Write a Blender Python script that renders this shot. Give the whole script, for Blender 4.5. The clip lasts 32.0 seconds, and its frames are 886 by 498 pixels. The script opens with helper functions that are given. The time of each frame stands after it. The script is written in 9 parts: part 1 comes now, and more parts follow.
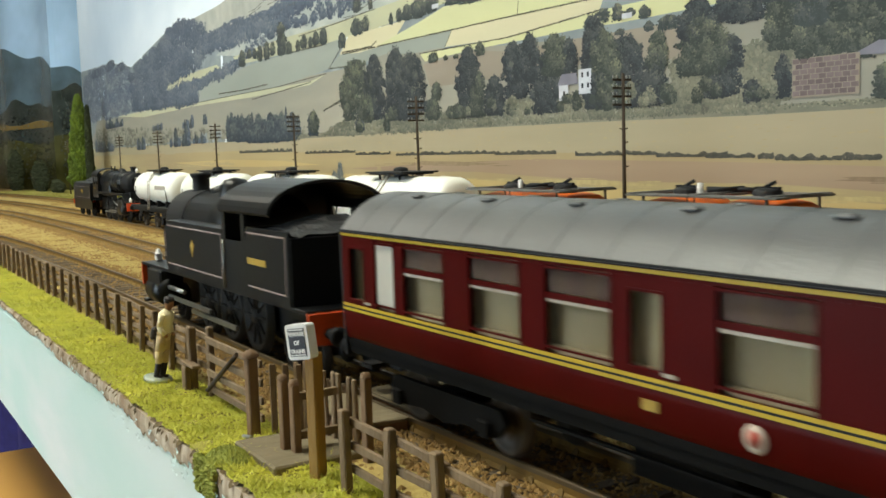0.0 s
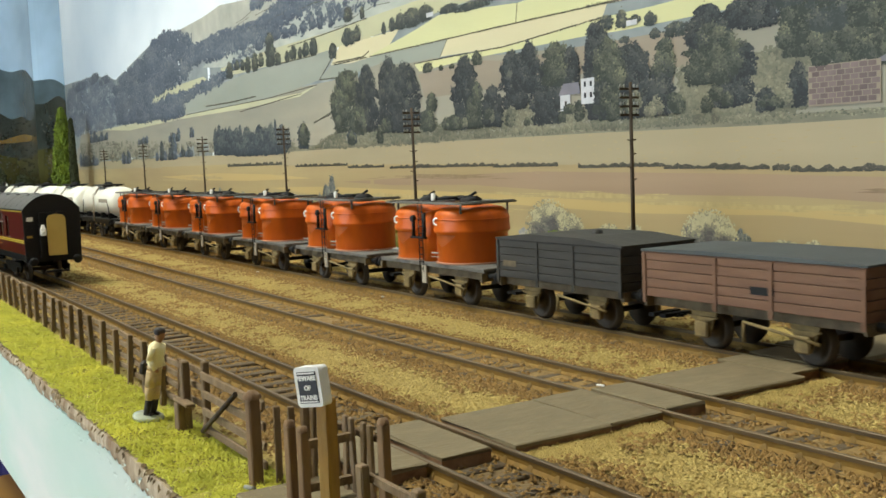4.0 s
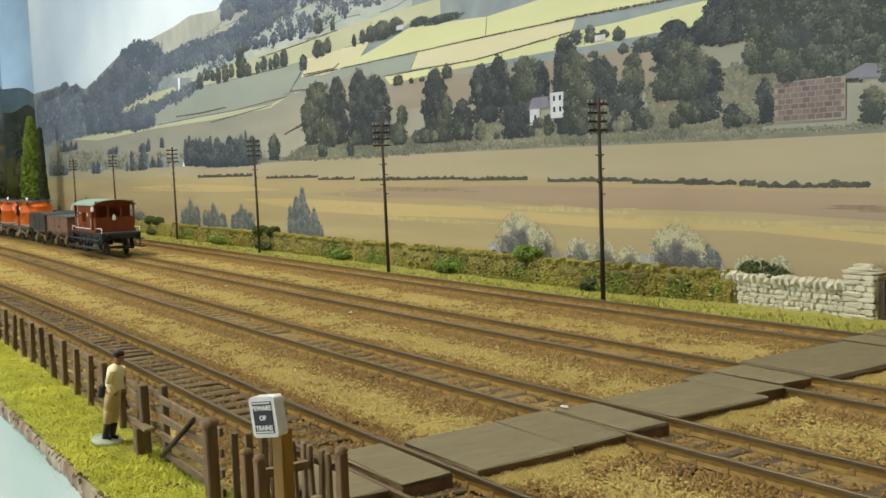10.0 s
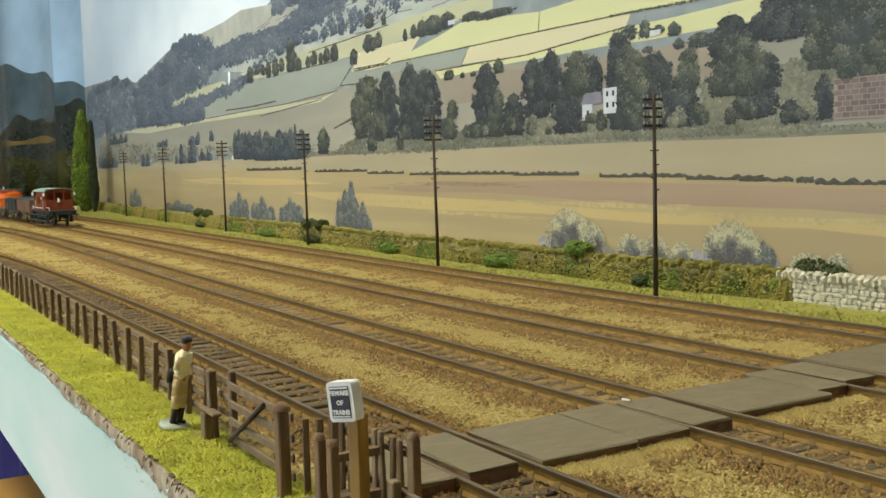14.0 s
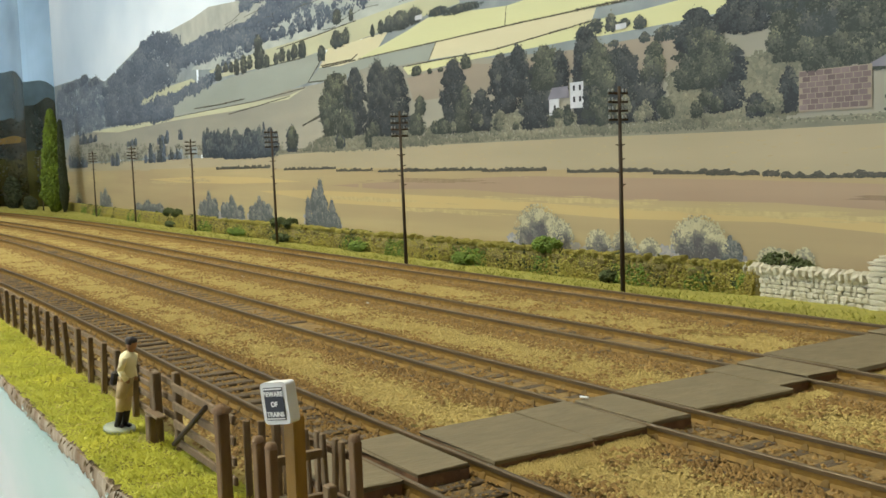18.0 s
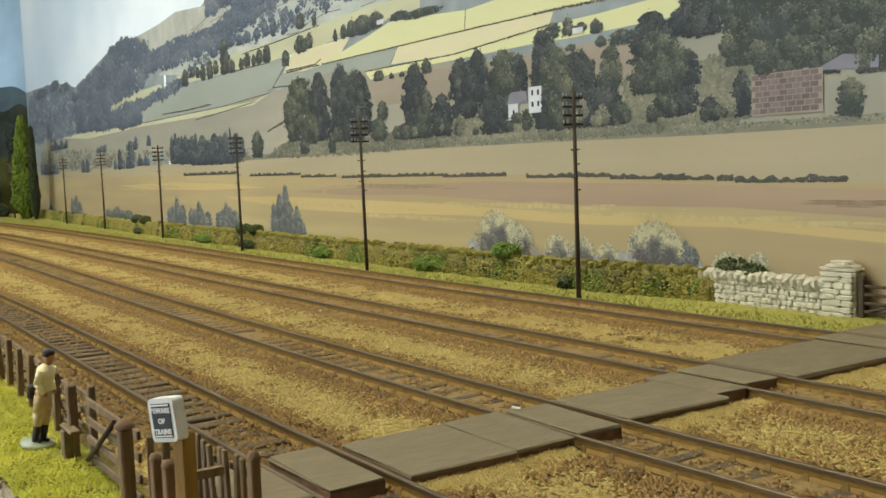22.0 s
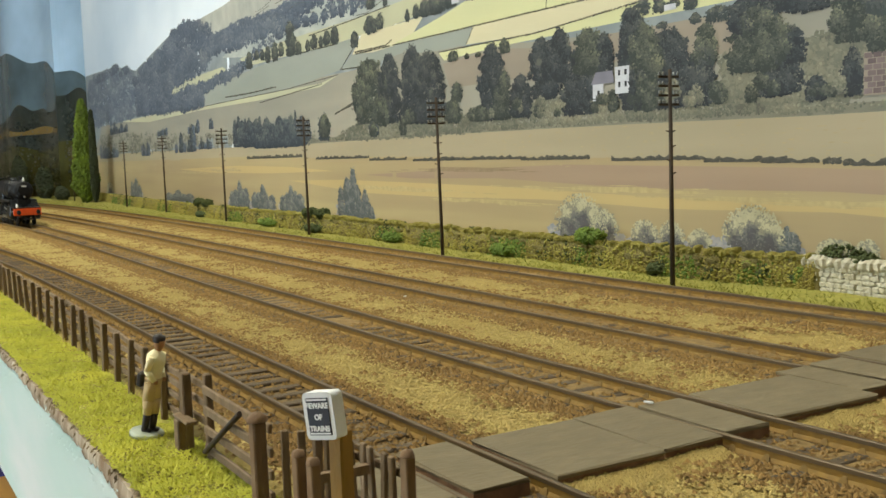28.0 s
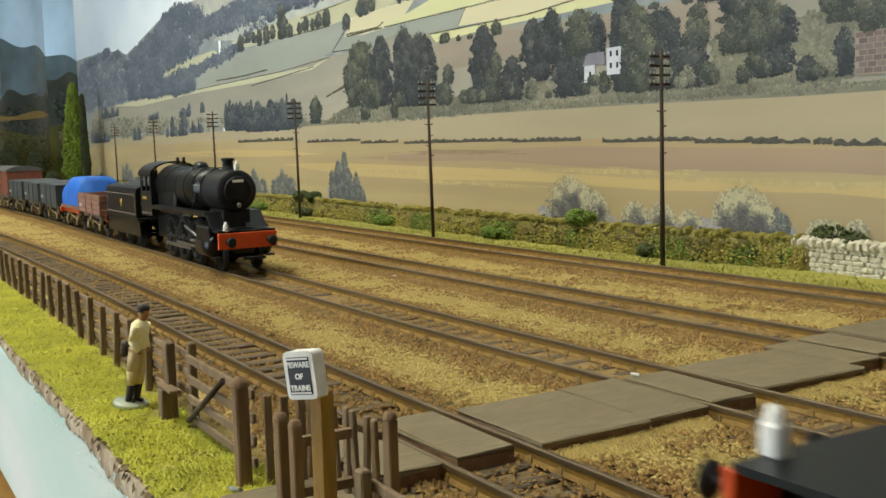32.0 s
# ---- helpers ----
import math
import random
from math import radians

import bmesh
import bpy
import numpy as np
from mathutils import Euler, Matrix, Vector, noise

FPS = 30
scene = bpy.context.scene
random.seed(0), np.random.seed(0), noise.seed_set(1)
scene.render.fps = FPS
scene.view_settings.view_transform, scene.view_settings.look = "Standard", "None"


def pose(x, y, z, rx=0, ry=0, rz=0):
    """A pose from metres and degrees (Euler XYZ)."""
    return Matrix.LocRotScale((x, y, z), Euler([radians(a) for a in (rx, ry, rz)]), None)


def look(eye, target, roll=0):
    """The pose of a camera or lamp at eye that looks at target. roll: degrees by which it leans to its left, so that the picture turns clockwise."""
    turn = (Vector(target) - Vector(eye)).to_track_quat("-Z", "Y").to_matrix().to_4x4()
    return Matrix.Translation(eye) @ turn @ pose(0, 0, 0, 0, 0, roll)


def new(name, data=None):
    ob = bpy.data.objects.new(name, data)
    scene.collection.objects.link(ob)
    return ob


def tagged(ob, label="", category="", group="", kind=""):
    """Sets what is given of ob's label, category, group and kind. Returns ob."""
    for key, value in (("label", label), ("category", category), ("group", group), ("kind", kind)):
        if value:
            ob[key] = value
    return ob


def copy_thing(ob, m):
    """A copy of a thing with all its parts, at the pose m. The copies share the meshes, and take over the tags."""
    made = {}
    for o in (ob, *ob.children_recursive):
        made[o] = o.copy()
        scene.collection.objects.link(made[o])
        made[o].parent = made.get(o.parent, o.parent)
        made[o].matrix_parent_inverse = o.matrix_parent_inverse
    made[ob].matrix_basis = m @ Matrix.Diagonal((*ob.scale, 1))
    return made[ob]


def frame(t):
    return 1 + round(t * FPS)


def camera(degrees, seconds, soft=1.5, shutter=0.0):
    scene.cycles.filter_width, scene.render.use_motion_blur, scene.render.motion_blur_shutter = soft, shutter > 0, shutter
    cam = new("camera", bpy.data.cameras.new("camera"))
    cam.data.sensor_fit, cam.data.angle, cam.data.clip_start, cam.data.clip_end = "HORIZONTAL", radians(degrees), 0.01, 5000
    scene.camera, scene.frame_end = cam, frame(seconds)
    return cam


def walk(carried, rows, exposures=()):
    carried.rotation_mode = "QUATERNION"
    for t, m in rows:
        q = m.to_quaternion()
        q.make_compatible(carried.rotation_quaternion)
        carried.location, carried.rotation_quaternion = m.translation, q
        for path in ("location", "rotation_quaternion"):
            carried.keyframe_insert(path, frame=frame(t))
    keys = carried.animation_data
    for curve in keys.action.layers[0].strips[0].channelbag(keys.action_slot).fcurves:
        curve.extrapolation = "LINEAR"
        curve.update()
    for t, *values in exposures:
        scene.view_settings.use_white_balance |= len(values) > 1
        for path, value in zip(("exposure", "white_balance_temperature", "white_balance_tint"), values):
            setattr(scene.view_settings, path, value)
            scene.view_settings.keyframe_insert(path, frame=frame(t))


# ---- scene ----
# The model railway stands on a baseboard; z = 0 is the top of the rails, x runs along the tracks, y towards the backscene.
cam = camera(46.5, 32.0, 1.55, 0.2)
WALK = [
    (0, 0.0295, -0.0163, 0.0582, 59.472, -5.580, -1.746),
    (0.5, 0.0232, -0.0126, 0.0539, 59.304, -6.267, -1.058),
    (1, 0.0241, -0.0145, 0.0562, 59.699, -5.661, -1.330),
    (1.5, 0.0243, -0.0147, 0.0565, 59.357, -5.552, -1.423),
    (2, 0.0254, -0.0151, 0.0578, 58.844, -4.995, -1.575),
    (2.5, 0.0215, -0.0151, 0.0602, 59.107, -4.662, -1.789),
    (3, 0.0196, -0.0133, 0.0607, 58.927, -4.326, -2.268),
    (3.5, 0.0133, -0.0116, 0.0596, 58.942, -4.914, -2.261),
    (5.5, 0.0002, -0.0106, 0.0612, 58.289, -4.897, -2.248),
    (6, -0.0002, -0.0096, 0.0616, 58.450, -4.900, -2.204),
    (6.5, 0.0024, -0.0074, 0.0615, 58.182, -4.652, -2.287),
    (7, 0.0043, -0.0086, 0.0612, 57.683, -4.581, -2.220),
    (7.5, 0.0035, -0.0115, 0.0609, 57.707, -4.646, -2.268),
    (8, 0.0044, -0.0143, 0.0616, 57.708, -4.628, -2.328),
    (8.5, 0.0064, -0.0132, 0.0618, 57.571, -4.451, -2.149),
    (9, 0.0062, -0.0098, 0.0607, 57.173, -4.715, -1.999),
    (9.5, 0.0071, -0.0087, 0.0618, 57.069, -4.628, -1.997),
    (10, 0.0073, -0.0077, 0.0626, 57.263, -4.615, -2.079),
    (10.5, 0.0085, -0.0039, 0.0630, 57.265, -4.474, -2.089),
    (11, 0.0108, -0.0021, 0.0643, 57.674, -4.297, -1.831),
    (11.5, 0.0123, -0.0005, 0.0642, 58.145, -4.121, -1.929),
    (12, 0.0120, -0.0030, 0.0646, 58.199, -3.970, -1.790),
    (12.5, 0.0115, -0.0034, 0.0657, 58.305, -3.983, -1.864),
    (13, 0.0062, -0.0060, 0.0641, 59.334, -4.350, -2.237),
    (13.5, 0.0042, -0.0109, 0.0609, 60.480, -4.690, -1.692),
    (14, 0.0058, -0.0137, 0.0618, 59.510, -4.756, -1.589),
    (14.5, 0.0060, -0.0156, 0.0615, 58.702, -4.830, -1.491),
    (15, 0.0061, -0.0151, 0.0618, 58.085, -4.926, -1.475),
    (15.5, 0.0041, -0.0096, 0.0609, 58.076, -5.071, -1.738),
    (17.5, 0.0038, -0.0055, 0.0600, 58.450, -4.967, -2.182),
    (18, 0.0034, -0.0050, 0.0603, 58.297, -4.875, -1.945),
    (18.5, 0.0022, -0.0023, 0.0590, 58.133, -5.018, -2.179),
    (19, 0.0016, 0.0003, 0.0577, 58.182, -5.175, -2.361),
    (19.5, 0.0023, 0.0004, 0.0592, 58.033, -5.085, -2.409),
    (20, 0.0021, 0.0033, 0.0585, 58.113, -5.154, -2.570),
    (20.5, 0.0020, 0.0058, 0.0570, 58.067, -5.323, -2.574),
    (21, 0.0020, 0.0050, 0.0578, 57.965, -5.219, -2.367),
    (21.5, 0.0048, 0.0064, 0.0603, 57.818, -4.742, -2.128),
    (22, 0.0058, 0.0093, 0.0600, 57.350, -4.624, -2.144),
    (22.5, 0.0057, 0.0148, 0.0571, 57.213, -4.994, -2.392),
    (23, 0.0037, 0.0130, 0.0566, 57.301, -4.990, -2.364),
    (23.5, 0.0011, 0.0134, 0.0564, 57.815, -5.227, -2.642),
    (24, -0.0042, 0.0098, 0.0565, 58.717, -5.214, -2.650),
    (24.5, -0.0091, 0.0016, 0.0560, 60.031, -5.343, -2.081),
    (25, -0.0092, 0.0017, 0.0550, 60.360, -5.569, -2.345),
    (25.5, -0.0088, -0.0002, 0.0544, 60.018, -5.335, -2.568),
    (27.5, -0.0178, 0.0046, 0.0583, 60.166, -5.107, -1.878),
    (28, -0.0164, 0.0010, 0.0589, 59.919, -5.326, -1.981),
    (28.5, -0.0170, -0.0018, 0.0578, 59.751, -5.575, -1.664),
    (29, -0.0188, -0.0021, 0.0574, 59.668, -5.790, -1.648),
    (29.5, -0.0179, -0.0002, 0.0567, 59.608, -5.767, -1.480),
    (30, -0.0177, 0.0002, 0.0550, 59.563, -5.916, -1.465),
    (30.5, -0.0186, -0.0013, 0.0544, 59.571, -5.843, -1.574),
    (31, -0.0169, -0.0034, 0.0573, 59.476, -5.884, -1.388),
    (31.5, -0.0190, -0.0001, 0.0560, 59.543, -5.969, -1.530),
    (32, -0.0166, 0.0026, 0.0546, 59.547, -5.952, -1.693),
]


def eye_pose(x, y, z, yaw, pitch, roll):
    return Matrix.Translation((x, y, z)) @ Euler((0, 0, radians(yaw))).to_matrix().to_4x4() @ Euler((radians(90 + pitch), 0, 0)).to_matrix().to_4x4() @ Euler((0, 0, radians(roll))).to_matrix().to_4x4()


walk(cam, [(t, eye_pose(*p)) for t, *p in WALK], [(0, 0.10, 6350, 8), (1, 0.24, 6300, 7), (2.5, 0.38, 6300, 7), (3.5, 0.22, 6350, 8), (6, 0.06, 6400, 9), (12, 0.0, 6400, 8), (23, 0.0, 6450, 9), (32, 0.03, 6450, 9)])
# ---- light: a room with ceiling lamps behind and above the layout, and a window at the far end ----
world = bpy.data.worlds.new("room_dusk")
scene.world = world
world.use_nodes = True
wn = world.node_tree
sky = wn.nodes.new("ShaderNodeTexSky")
sky.sky_type, sky.sun_disc = "NISHITA", False
sky.sun_elevation, sky.sun_rotation = radians(30), radians(120)
wn.links.new(sky.outputs[0], wn.nodes["Background"].inputs[0])
wn.nodes["Background"].inputs[1].default_value = 0.08
scene.view_settings.exposure = 0.0


def area_light(name, m, size_x, size_y, watts, colour):
    d = bpy.data.lights.new(name, "AREA")
    d.shape, d.size, d.size_y, d.energy, d.color = "RECTANGLE", size_x, size_y, watts, colour
    ob = new(name, d)
    ob.matrix_world = m
    return ob


area_light("ceiling_lamp_light", look((-0.70, -0.36, 1.13), (-0.70, 0.14, 0)), 0.9, 0.30, 15.9, (1.0, 0.985, 0.80))
area_light("ceiling_lamp_light", look((-2.25, -0.36, 1.13), (-2.15, 0.14, 0)), 1.2, 0.20, 1.2, (1.0, 0.985, 0.80))
area_light("window_light", look((-1.15, -1.93, 0.25), (-1.15, 0.1, 0)), 1.0, 1.2, 10.4, (0.74, 0.92, 1.0))

# ---- materials ----
MATS = {}


def mat(name, col, col2=None, rough=0.6, metal=0.0, scale=250.0, bump=0.25, bscale=1200.0, big=18.0, bigmix=0.25, stretch=(1, 1, 1), island=0.0, random_mix=0.0, spec=0.4):
    """A surface with fine grain, larger stains, and relief; island: tone that differs piece by piece in one mesh; random_mix: object by object."""
    if name in MATS:
        return MATS[name]
    m = bpy.data.materials.new(name)
    m.use_nodes = True
    t = m.node_tree
    b = t.nodes["Principled BSDF"]
    b.inputs["Roughness"].default_value, b.inputs["Metallic"].default_value = rough, metal
    b.inputs["Specular IOR Level"].default_value = spec
    co = t.nodes.new("ShaderNodeTexCoord")
    mp = t.nodes.new("ShaderNodeMapping")
    mp.inputs["Scale"].default_value = stretch
    t.links.new(co.outputs["Object"], mp.inputs[0])

    def grain(s, detail):
        n = t.nodes.new("ShaderNodeTexNoise")
        n.inputs["Scale"].default_value, n.inputs["Detail"].default_value = s, detail
        t.links.new(mp.outputs[0], n.inputs["Vector"])
        r = t.nodes.new("ShaderNodeMapRange")
        r.inputs[1].default_value, r.inputs[2].default_value = 0.3, 0.7
        t.links.new(n.outputs[0], r.inputs[0])
        return r.outputs[0], n.outputs[0]

    def mix(f, a, c, factor=1.0, mode="MIX"):
        n = t.nodes.new("ShaderNodeMix")
        n.data_type, n.blend_type = "RGBA", mode
        k = t.nodes.new("ShaderNodeMath")
        k.operation = "MULTIPLY"
        k.inputs[1].default_value = factor
        t.links.new(f, k.inputs[0])
        t.links.new(k.outputs[0], n.inputs[0])
        for socket, v in ((n.inputs[6], a), (n.inputs[7], c)):
            if isinstance(v, tuple):
                socket.default_value = (*v, 1)
            else:
                t.links.new(v, socket)
        return n.outputs[2]

    col2 = col2 or tuple(c * 0.6 for c in col)
    f1, _ = grain(scale, 4)
    f2, _ = grain(big, 3)
    c = mix(f1, col, col2, 0.85)
    c = mix(f2, c, col2, bigmix)
    if island or random_mix:
        g = t.nodes.new("ShaderNodeNewGeometry").outputs["Random Per Island"] if island else t.nodes.new("ShaderNodeObjectInfo").outputs["Random"]
        c = mix(g, c, tuple(v * 0.45 for v in col2), island or random_mix)
    t.links.new(c, b.inputs["Base Color"])
    if bump:
        n = t.nodes.new("ShaderNodeTexNoise")
        n.inputs["Scale"].default_value, n.inputs["Detail"].default_value = bscale, 3
        t.links.new(mp.outputs[0], n.inputs["Vector"])
        bp = t.nodes.new("ShaderNodeBump")
        bp.inputs["Strength"].default_value, bp.inputs["Distance"].default_value = bump, 0.0006
        t.links.new(n.outputs[0], bp.inputs["Height"])
        t.links.new(bp.outputs[0], b.inputs["Normal"])
    MATS[name] = m
    return m


def glass(name):
    if name in MATS:
        return MATS[name]
    m = bpy.data.materials.new(name)
    m.use_nodes = True
    b = m.node_tree.nodes["Principled BSDF"]
    b.inputs["Base Color"].default_value = (0.95, 0.97, 0.95, 1)
    b.inputs["Roughness"].default_value = 0.04
    b.inputs["Transmission Weight"].default_value = 1.0
    b.inputs["IOR"].default_value = 1.2
    MATS[name] = m
    return m


def glow(name, col, power):
    m = bpy.data.materials.new(name)
    m.use_nodes = True
    b = m.node_tree.nodes["Principled BSDF"]
    b.inputs["Base Color"].default_value = (*col, 1)
    b.inputs["Emission Color"].default_value = (*col, 1)
    b.inputs["Emission Strength"].default_value = power
    MATS[name] = m
    return m


# ---- mesh helpers ----
class Shape:
    """Vertices and faces of one mesh."""

    def __init__(self):
        self.v, self.f, self.smooth = [], [], set()

    def add(self, verts, faces, smooth=False):
        n = len(self.v)
        self.v += [tuple(p) for p in verts]
        for f in faces:
            if smooth:
                self.smooth.add(len(self.f))
            self.f.append(tuple(i + n for i in f))
        return self

    def box(self, x0, x1, y0, y1, z0, z1, c=0.0, m=None):
        """A box, with its edges chamfered by c."""
        lo, hi = (x0, y0, z0), (x1, y1, z1)
        if c <= 0:
            vs = [(a, b, d) for a in (x0, x1) for b in (y0, y1) for d in (z0, z1)]
            fs = [(0, 1, 3, 2), (4, 6, 7, 5), (0, 4, 5, 1), (2, 3, 7, 6), (0, 2, 6, 4), (1, 5, 7, 3)]
        else:
            vs, fs = [], []
            for i in range(8):
                s = ((i >> 2) & 1, (i >> 1) & 1, i & 1)
                for ax in range(3):
                    vs.append(tuple((hi[k] if s[k] else lo[k]) + (0 if k == ax else (-c if s[k] else c)) for k in range(3)))
            quad = {0: (0, 1, 3, 2), 1: (0, 4, 5, 1), 2: (0, 2, 6, 4)}
            for ax, bit in ((0, 4), (1, 2), (2, 1)):
                fs.append(tuple(3 * i + ax for i in quad[ax]))
                fs.append(tuple(3 * (i + bit) + ax for i in reversed(quad[ax])))
            for ax, bit in ((0, 4), (1, 2), (2, 1)):
                others = [k for k in range(3) if k != ax]
                for i in range(8):
                    if not i & bit:
                        j = i | bit
                        fs.append((3 * i + others[0], 3 * j + others[0], 3 * j + others[1], 3 * i + others[1]))
            fs += [(3 * i, 3 * i + 1, 3 * i + 2) for i in range(8)]
        if m is not None:
            vs = [m @ Vector(p) for p in vs]
        return self.add(vs, fs)

    def rod(self, a, b, r, n=8, r2=None, caps=True):
        """A round bar from a to b."""
        a, b = Vector(a), Vector(b)
        d = (b - a).normalized()
        u = d.orthogonal().normalized()
        w = d.cross(u)
        r2 = r if r2 is None else r2
        vs = [p + (u * math.cos(q) + w * math.sin(q)) * k for p, k in ((a, r), (b, r2)) for q in (2 * math.pi * i / n for i in range(n))]
        self.add(vs, [(i, (i + 1) % n, n + (i + 1) % n, n + i) for i in range(n)], True)
        if caps:
            k = len(self.v) - 2 * n
            self.f += [tuple(range(k + n - 1, k - 1, -1)), tuple(range(k + n, k + 2 * n))]
        return self

    def lathe(self, profile, axis="x", at=(0, 0, 0), n=20):
        """A body of revolution; profile: (along, radius)."""
        vs, fs = [], []
        for s, r in profile:
            for i in range(n):
                q = 2 * math.pi * i / n
                c, d = r * math.cos(q), r * math.sin(q)
                p = {"x": (s, c, d), "y": (c, s, d), "z": (c, d, s)}[axis]
                vs.append((p[0] + at[0], p[1] + at[1], p[2] + at[2]))
        for j in range(len(profile) - 1):
            fs += [(j * n + i, j * n + (i + 1) % n, (j + 1) * n + (i + 1) % n, (j + 1) * n + i) for i in range(n)]
        return self.add(vs, fs, True)

    def prism(self, outline, x0, x1, smooth=False):
        """An outline of (y, z) drawn out along x."""
        n = len(outline)
        vs = [(x, y, z) for x in (x0, x1) for y, z in outline]
        self.add(vs, [(i, (i + 1) % n, n + (i + 1) % n, n + i) for i in range(n)], smooth)
        return self.add(vs, [tuple(range(n - 1, -1, -1)), tuple(range(n, 2 * n))])

    def plate(self, outline, y0, y1):
        """An outline of (x, z) drawn out along y."""
        n = len(outline)
        vs = [(x, y, z) for y in (y0, y1) for x, z in outline]
        return self.add(vs, [(i, (i + 1) % n, n + (i + 1) % n, n + i) for i in range(n)] + [tuple(range(n - 1, -1, -1)), tuple(range(n, 2 * n))])

    def mesh(self, name, material):
        me = bpy.data.meshes.new(name)
        me.from_pydata(self.v, [], self.f)
        if self.smooth:
            me.polygons.foreach_set("use_smooth", [i in self.smooth for i in range(len(self.f))])
        if len(self.f) < 4000:
            bm = bmesh.new()
            bm.from_mesh(me)
            bmesh.ops.recalc_face_normals(bm, faces=bm.faces)
            bm.to_mesh(me)
            bm.free()
        me.materials.append(material)
        me.update()
        return me


def part(name, shape, material, parent=None, label=""):
    """One mesh object under a thing or a part."""
    ob = new(name, shape.mesh(name, material) if isinstance(shape, Shape) else shape)
    ob.parent = parent
    if label:
        ob["label"] = label
    return ob


def thing(name, label, category, group="", kind="", at=None):
    ob = tagged(new(name), label, category, group, kind)
    ob.empty_display_size = 0.005
    if at is not None:
        ob.matrix_world = at
    return ob


def triangles(name, verts, tris, material, smooth=False):
    """A mesh of many small pieces from arrays."""
    me = bpy.data.meshes.new(name)
    v, f = np.asarray(verts, np.float32).reshape(-1, 3), np.asarray(tris, np.int32).reshape(-1, 3)
    me.vertices.add(len(v))
    me.vertices.foreach_set("co", v.ravel())
    me.loops.add(f.size)
    me.loops.foreach_set("vertex_index", f.ravel())
    me.polygons.add(len(f))
    me.polygons.foreach_set("loop_start", np.arange(0, f.size, 3, dtype=np.int32))
    me.polygons.foreach_set("use_smooth", np.full(len(f), smooth))
    me.update(calc_edges=True)
    me.materials.append(material)
    return me


def scatter(xyz, size, squash=0.6, rng=None, half=False):
    """Small eight-sided stones at the places given."""
    n = len(xyz)
    base = np.array([(1, 0, 0), (-1, 0, 0), (0, 1, 0), (0, -1, 0), (0, 0, 1), (0, 0, -1)], float)
    face = np.array([(0, 2, 4), (2, 1, 4), (1, 3, 4), (3, 0, 4), (2, 0, 5), (1, 2, 5), (3, 1, 5), (0, 3, 5)])[:4 if half else 8]
    k = base[None] * (0.7 + 0.6 * rng.random((n, 6, 1))) * (size * (0.6 + 0.8 * rng.random((n, 1, 1))))
    k[:, :, 2] *= squash
    a = rng.random(n) * 6.283
    c, s = np.cos(a)[:, None], np.sin(a)[:, None]
    x, y = k[:, :, 0] * c - k[:, :, 1] * s, k[:, :, 0] * s + k[:, :, 1] * c
    v = np.stack([x, y, k[:, :, 2] + 0.35 * x * (rng.random((n, 1)) - 0.5)], 2) + xyz[:, None]
    return v.reshape(-1, 3), (face[None] + 6 * np.arange(n)[:, None, None]).reshape(-1, 3)


def blades(xyz, height, width, lean, rng):
    """Single blades of scenic grass fibre."""
    n = len(xyz)
    a = rng.random(n) * 6.283
    h = height * (0.5 + rng.random(n))
    d = np.stack([np.cos(a), np.sin(a), np.zeros(n)], 1) * width
    b = rng.random(n) * 6.283
    tip = np.stack([np.cos(b) * lean * h, np.sin(b) * lean * h, h], 1)
    v = np.stack([xyz - d, xyz + d, xyz + tip], 1)
    return v.reshape(-1, 3), np.arange(3 * n).reshape(-1, 3)

# ---- the lie of the tracks: y over x for each of the four lines ----
LINES = {1: (0.0975, -0.0068, -0.0136, 0.0543), 2: (0.1585, 0.0121, 0.0722, 0.0648), 3: (0.2231, 0.0117, 0.0370, 0.0305), 4: (0.2914, 0.0207, 0.0469, 0.0284)}
FAR_END = {1: -0.95, 2: -1.35, 3: -1.6, 4: -2.0}
LEFT, RIGHT_END = -4.2, 1.25
GAUGE = 0.0165


def track_y(k, x):
    a, b, c, d = LINES[k]
    lo, hi = FAR_END[k], -0.03
    s = min(max(x, lo), hi) + 0.3
    y = a + b * s + c * s * s + d * s ** 3
    slope = b + 2 * c * s + 3 * d * s * s
    if x < lo:
        y -= slope * 0.2 * (1 - math.exp((x - lo) / 0.2))
    if x > hi:
        y += min(slope, 0.03) * (x - hi)
    if k == 1:
        y += 0.00044 * math.log(1 + math.exp((min(x, 0.2) + 0.235) / 0.02))
    return y


def track_slope(k, x):
    return (track_y(k, x + 0.02) - track_y(k, x - 0.02)) / 0.04


def on_track(k, x, z=0.0, turned=False):
    return pose(x, track_y(k, x), z, 0, 0, math.degrees(math.atan(track_slope(k, x))) + (180 if turned else 0))


def back_y(x):
    """The backscene sheet, which bends gently at its far end."""
    return 0.352 + (0.03 * (-x - 0.6) ** 2 if x < -0.6 else 0.0)


CORNER = -2.06
# White paint; the mint patches put the window's tinted light into the colour.
white_wood = mat("white_painted_wood", (0.82, 0.84, 0.84), (0.58, 0.76, 0.71), rough=0.42, scale=34, bump=0.06, bscale=90, big=9, bigmix=0.7, stretch=(0.5, 1, 1.6))
raw_edge = mat("torn_plaster_edge", (0.74, 0.66, 0.52), (0.20, 0.125, 0.065), rough=0.9, scale=330, bump=0.6, bscale=900, stretch=(1, 1, 0.4), big=70, bigmix=0.75)
ballast_bed = mat("ballast_bed", (0.34, 0.225, 0.085), (0.18, 0.115, 0.044), rough=0.95, scale=500, bump=0.7, bscale=1500)
